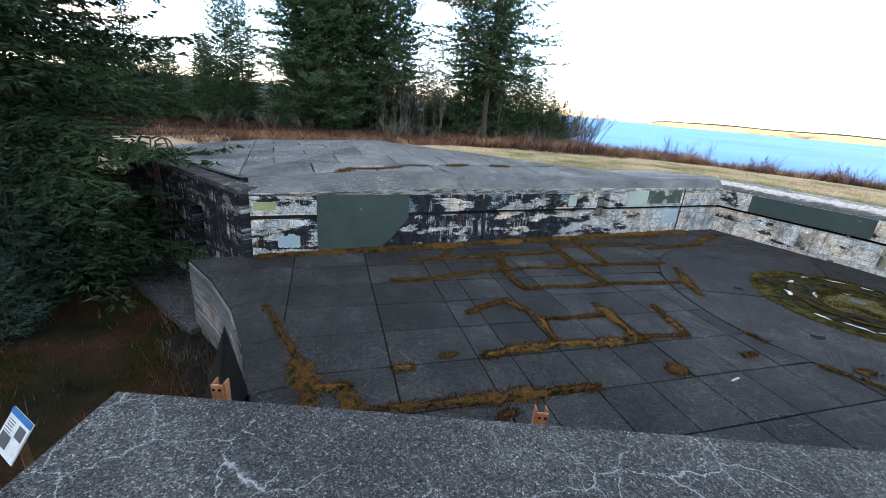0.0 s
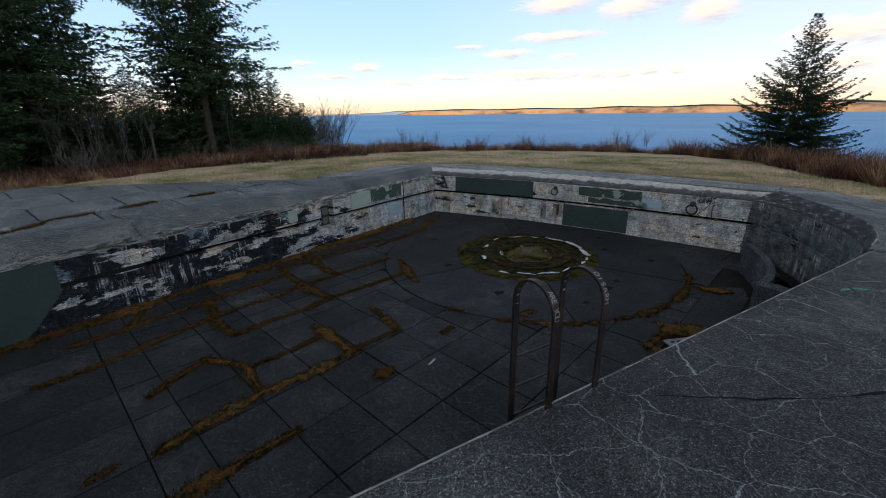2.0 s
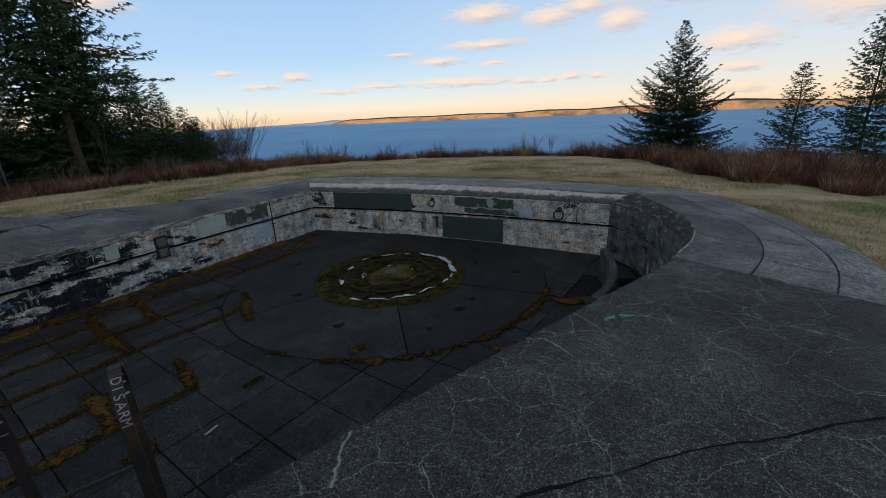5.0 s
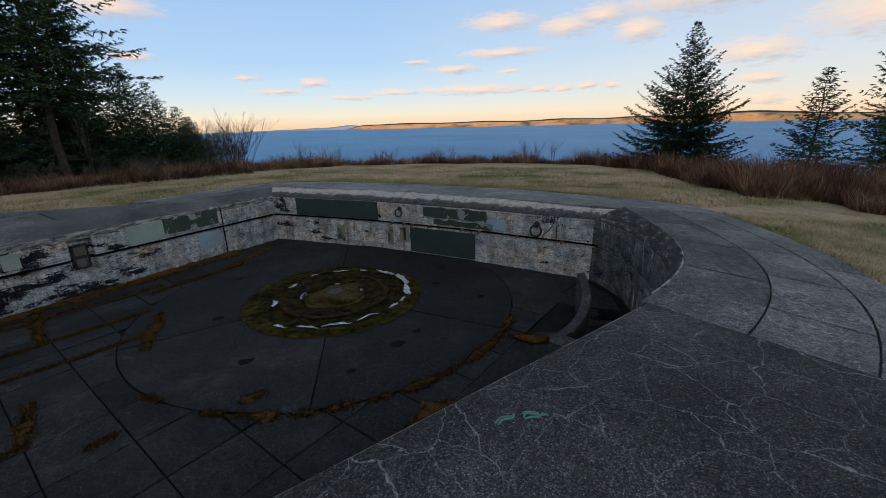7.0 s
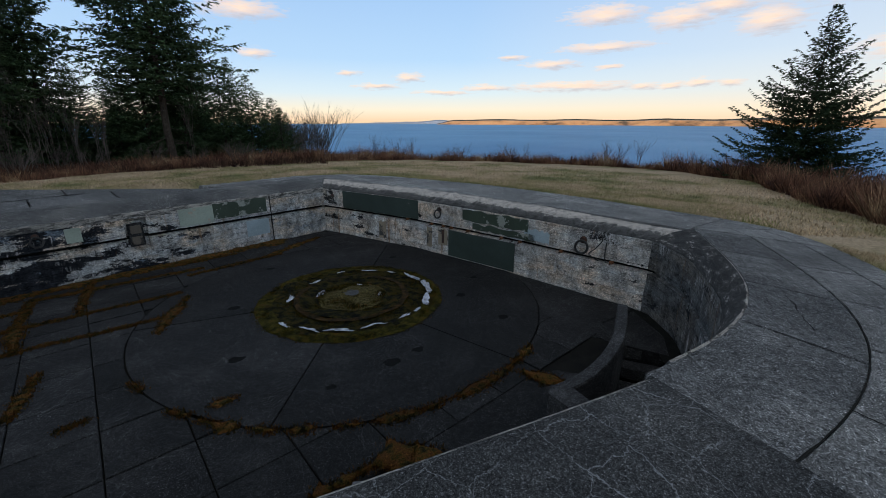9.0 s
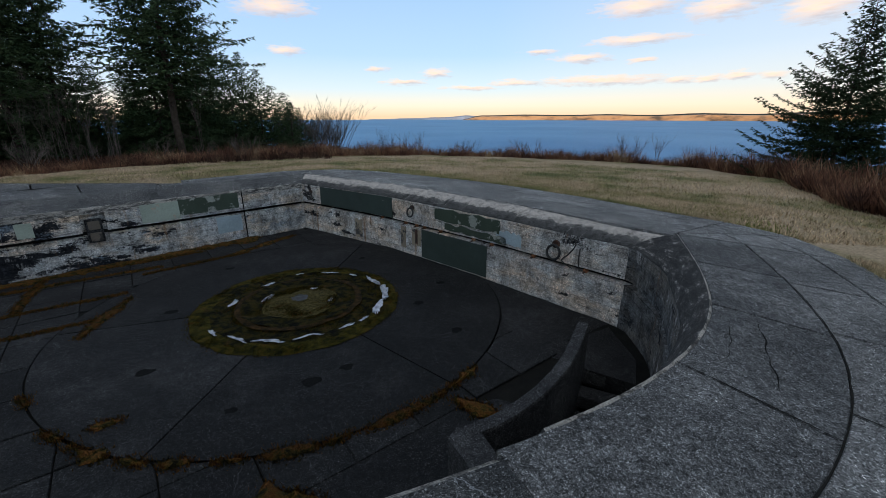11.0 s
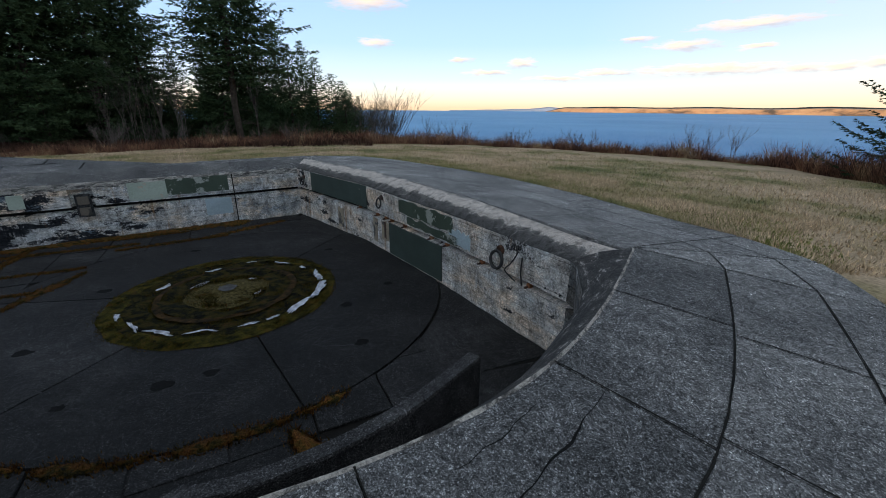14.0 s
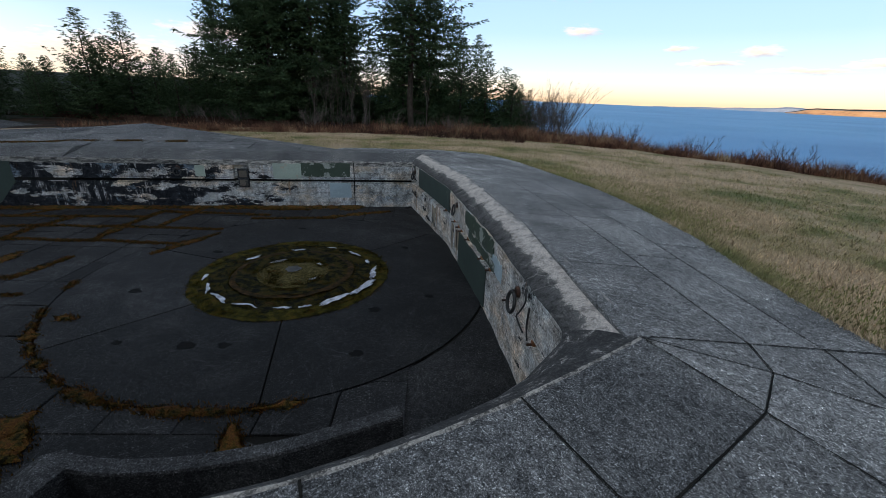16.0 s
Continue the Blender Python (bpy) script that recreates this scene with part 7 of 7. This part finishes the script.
def crack_ribbon(pts, width, seed, parent, lift=0.024, material=None, label="dark open crack"):
    """A dark irregular split running across a slab."""
    ln = line_len(pts)
    n = int(ln / 0.06)
    verts, faces = [], []
    for i in range(n + 1):
        c, d = line_at(pts, min(ln - 1e-4, ln * i / n))
        nrm = Vector((-d.y, d.x))
        c = c + nrm * (0.05 * noise.noise((i * 0.09, seed, 0)) + 0.02 * noise.noise((i * 0.4, seed, 4)))
        w = max(0.0025, width * (0.35 + 1.1 * noise.noise((i * 0.13, seed, 8)))) * min(1, 6 * i / n + 0.1, 6 * (1 - i / n) + 0.1)
        for t in (-1, 1):
            q = c + nrm * w * t
            verts.append((q.x, q.y, top_z(q.x, q.y) + lift))
    for i in range(n):
        faces.append((2 * i, 2 * i + 2, 2 * i + 3, 2 * i + 1))
    ob = mesh_ob("crack", verts, [f[::-1] for f in faces], material or M_BLACK, parent, label=label)
    return ob


crack_ribbon([(2.45, 1.84), (3.3, 1.2), (4.3, 0.72), (5.4, 0.2), (7.0, -0.7)], 0.018, 2, roof_near)
crack_ribbon([(12.23, 2.96), (12.08, 2.82), (11.86, 2.66), (11.74, 2.50), (11.48, 2.32), (11.26, 2.13), (11.0, 1.92)], 0.010, 5, apron, 0.016)
crack_ribbon([(11.72, 2.81), (11.51, 2.69), (11.33, 2.53), (11.05, 2.38)], 0.010, 7, apron, 0.016)
crack_ribbon([(0.3, 1.2), (1.4, 1.0), (2.2, 0.35), (3.1, -0.2)], 0.005, 9, roof_near)
for i, line in enumerate(([(5.83, 1.70), (5.93, 1.59), (6.02, 1.45), (6.14, 1.31)], [(5.83, 1.69), (5.66, 1.62), (5.62, 1.55), (5.64, 1.47)],
                          [(5.98, 1.52), (5.88, 1.44), (5.76, 1.30), (5.64, 1.27), (5.65, 1.19)], [(6.24, 1.44), (6.14, 1.35), (5.96, 1.19)],
                          [(7.12, 1.73), (7.03, 1.62), (6.98, 1.50)], [(8.9, 1.2), (9.15, 0.75), (9.3, 0.2)], [(4.6, 1.3), (4.75, 1.05), (5.05, 0.95)],
                          [(3.4, 0.6), (3.75, 0.45), (4.0, 0.1)])):
    crack_ribbon(line, 0.006, 20 + i, roof_near, 0.025, P_LIME, "pale lime-filled hairline crack")
q = [(8.7, -4.2), (13.0, -4.2), (11.9, -1.2), (8.85, -1.6)]
panel("slab", *bilinear(q), 0.2, roof_near, M_APRON, 0.008, 5, lambda x, y: top_z(x, y) - 0.004)
verts = [(x, y, z) for z in (0.5, 1.86) for x, y in ((-3.38, -4.2), (8.7, -4.2), (8.7, 1.5), (-3.38, 1.5))]
part("core", box_bm(12.0, 5.6, 3.5, Matrix.Translation((2.65, -1.4, 0.12))), M_WALL_L, roof_near, "concrete body below the slab")

# bunker roof panels: a grid along the parapet, cut to each facet
RU = (Vector(E1) - Vector(E0)).normalized()
RV = Vector((-RU.y, RU.x))


def roof_piece(poly, zf, lift):
    ob = flat_piece(poly, 0.0, 0.026, roof, M_DOME, "panel", 0.09, 0.016)
    for v in ob.data.vertices:
        v.co.z += zf(v.co.x, v.co.y) + lift
    return ob


rnd = random.Random(21)
for keys in FACETS:
    tri = [corners[k] for k in keys]
    if area(tri) < 0:
        tri = tri[::-1]
    zf = plane_z(*keys)
    for j in range(-1, 8):
        for i in range(-4, 9):
            o = Vector(E0) + RU * (1.75 * i + 0.8 * (j % 2)) + RV * 1.45 * j
            poly = [(o.x, o.y), tuple(o + RU * 1.75), tuple(o + RU * 1.75 + RV * 1.45), tuple(o + RV * 1.45)]
            for a, b in zip(tri, tri[1:] + tri[:1]):
                poly = clip(poly, a, b)
                if len(poly) < 3:
                    break
            if len(poly) >= 3 and area(poly) > 0.04:
                roof_piece(poly, zf, rnd.uniform(-0.006, 0.006))
dm, df = [], []
ROOF_CRACKS = [[(-5.3, 10.25), (-4.75, 10.75), (-4.55, 11.3), (-3.7, 11.75), (-3.1, 12.6), (-2.6, 12.75), (-1.2, 13.5), (0.4, 14.15), (2.2, 15.0)], [(-11.3, 13.4), (-9.4, 14.6), (-7.2, 15.7), (-5.2, 16.6)], [(-3.1, 12.6), (-2.2, 13.9), (-0.4, 15.0)]]


def roof_z(x, y):
    return min(plane_z(*keys)(x, y) for keys in FACETS[:3])


for j, pts in enumerate(ROOF_CRACKS):
    ln = line_len(pts)
    n = int(ln / 0.08)
    cv, cf = [], []
    for i in range(n + 1):
        c, d = line_at(pts, min(ln - 1e-4, ln * i / n))
        nrm = Vector((-d.y, d.x))
        c = c + nrm * 0.06 * noise.noise((i * 0.3, j, 2))
        w = max(0.006, 0.035 * (0.6 + 1.4 * noise.noise((i * 0.12, j, 8))))
        for t in (-1, 1):
            q = c + nrm * w * t
            cv.append((q.x, q.y, roof_z(q.x, q.y) + 0.014))
    for i in range(n):
        cf.append((2 * i + 1, 2 * i + 3, 2 * i + 2, 2 * i))
    mesh_ob("crack", cv, [f[::-1] for f in cf], M_BLACK, roof, label="dark open crack")
rz = roof_z
for k, (p0, p1, w) in enumerate([((-4.7, 10.9), (-4.5, 11.35), 0.14), ((-4.5, 11.35), (-3.7, 11.8), 0.10), ((-3.6, 11.9), (-3.1, 12.6), 0.20), ((-3.1, 12.6), (-2.5, 12.8), 0.16), ((-1.9, 13.1), (-1.3, 13.45), 0.07), ((-6.2, 11.4), (-5.5, 11.7), 0.10), ((-5.6, 12.2), (-4.9, 12.4), 0.08), ((-0.4, 13.8), (0.1, 14.0), 0.06)]):
    v, f = moss_strip(p0, p1, w, 200 + k, 0.03)
    o = len(dm)
    dm.extend((x, y, z + rz(x, y) + 0.01) for x, y, z in v)
    df.extend(tuple(i + o for i in q) for q in f)
tagged(blades("roof_moss_tufts", 3500, 33, lambda rnd: (lambda p: (p[0] + rnd.gauss(0, 0.09), p[1] + rnd.gauss(0, 0.09), p[2] - 0.01, 1.0))(dm[rnd.randrange(len(dm))]), 0.01, 0.05, 0.012, M_MOSS, 0.9), "orange moss tufts on the roof slabs", "moss", kind="stuff")
tagged(mesh_ob("roof_moss", dm, df, M_MOSS, None, True), "orange moss along the cracked roof joints", "moss", kind="stuff")


# moss tufts standing on the gun mount
def ring_place(rnd):
    a, q = rnd.uniform(0, 6.283), rnd.choice((rnd.uniform(1.76, 2.04), rnd.gauss(1.95, 0.07), rnd.uniform(0.8, 1.75), rnd.uniform(0.8, 1.25), rnd.uniform(1.1, 1.3), rnd.uniform(0.15, 0.8)))
    if noise.noise((math.cos(a) * q * 4, math.sin(a) * q * 4, 0)) + rnd.gauss(0, 0.35) < -0.1:
        return None
    return RING_C[0] + q * math.cos(a), RING_C[1] + q * math.sin(a), 0.015 + (0.06 if q < 0.75 else 0.012 if q < 1.9 else 0), 0.6 + 0.9 * smooth(-0.3, 0.5, noise.noise((math.cos(a) * q * 1.6, math.sin(a) * q * 1.6, 7)))


tagged(blades("mount_tufts", 9000, 16, ring_place, 0.008, 0.026, 0.008, M_MOSS, 1.2), "short rusty dead grass on the gun mount", "moss", kind="stuff")
tagged(blades("mount_tufts", 26000, 15, ring_place, 0.008, 0.026, 0.008, M_MOSS_RIM, 1.2), "short moss and dead grass on the gun mount", "moss", kind="stuff")

# wet earth beside the retaining wall, near-black to paint in a trench's shadow
gut = offset_line(PLATFORM, -0.03), offset_line(PLATFORM, -0.75)
side = 1 if gut[1][3][0] < PLATFORM[3][0] else -1
lines = [offset_line(PLATFORM, -side * o) for o in (0.02, 0.35, 0.62, 0.85)]
verts, faces = [], []
for i in range(len(PLATFORM)):
    for (o, ln) in enumerate(lines):
        x, y = ln[i]
        verts.append((x, y, terrain(x, y) + (0.05, 0.10, 0.08, -0.02)[o] + 0.03 * noise.noise((x * 2, y * 2, 0))))
for i in range(len(PLATFORM) - 1):
    for k in range(3):
        a = i * 4 + k
        faces.append((a, a + 1, a + 5, a + 4))
tagged(mesh_ob("gutter", verts, faces, M_GAP_DIRT_SHADE, None, True), "wet earth along the retaining wall, trench shade painted in", "ground", kind="structure")
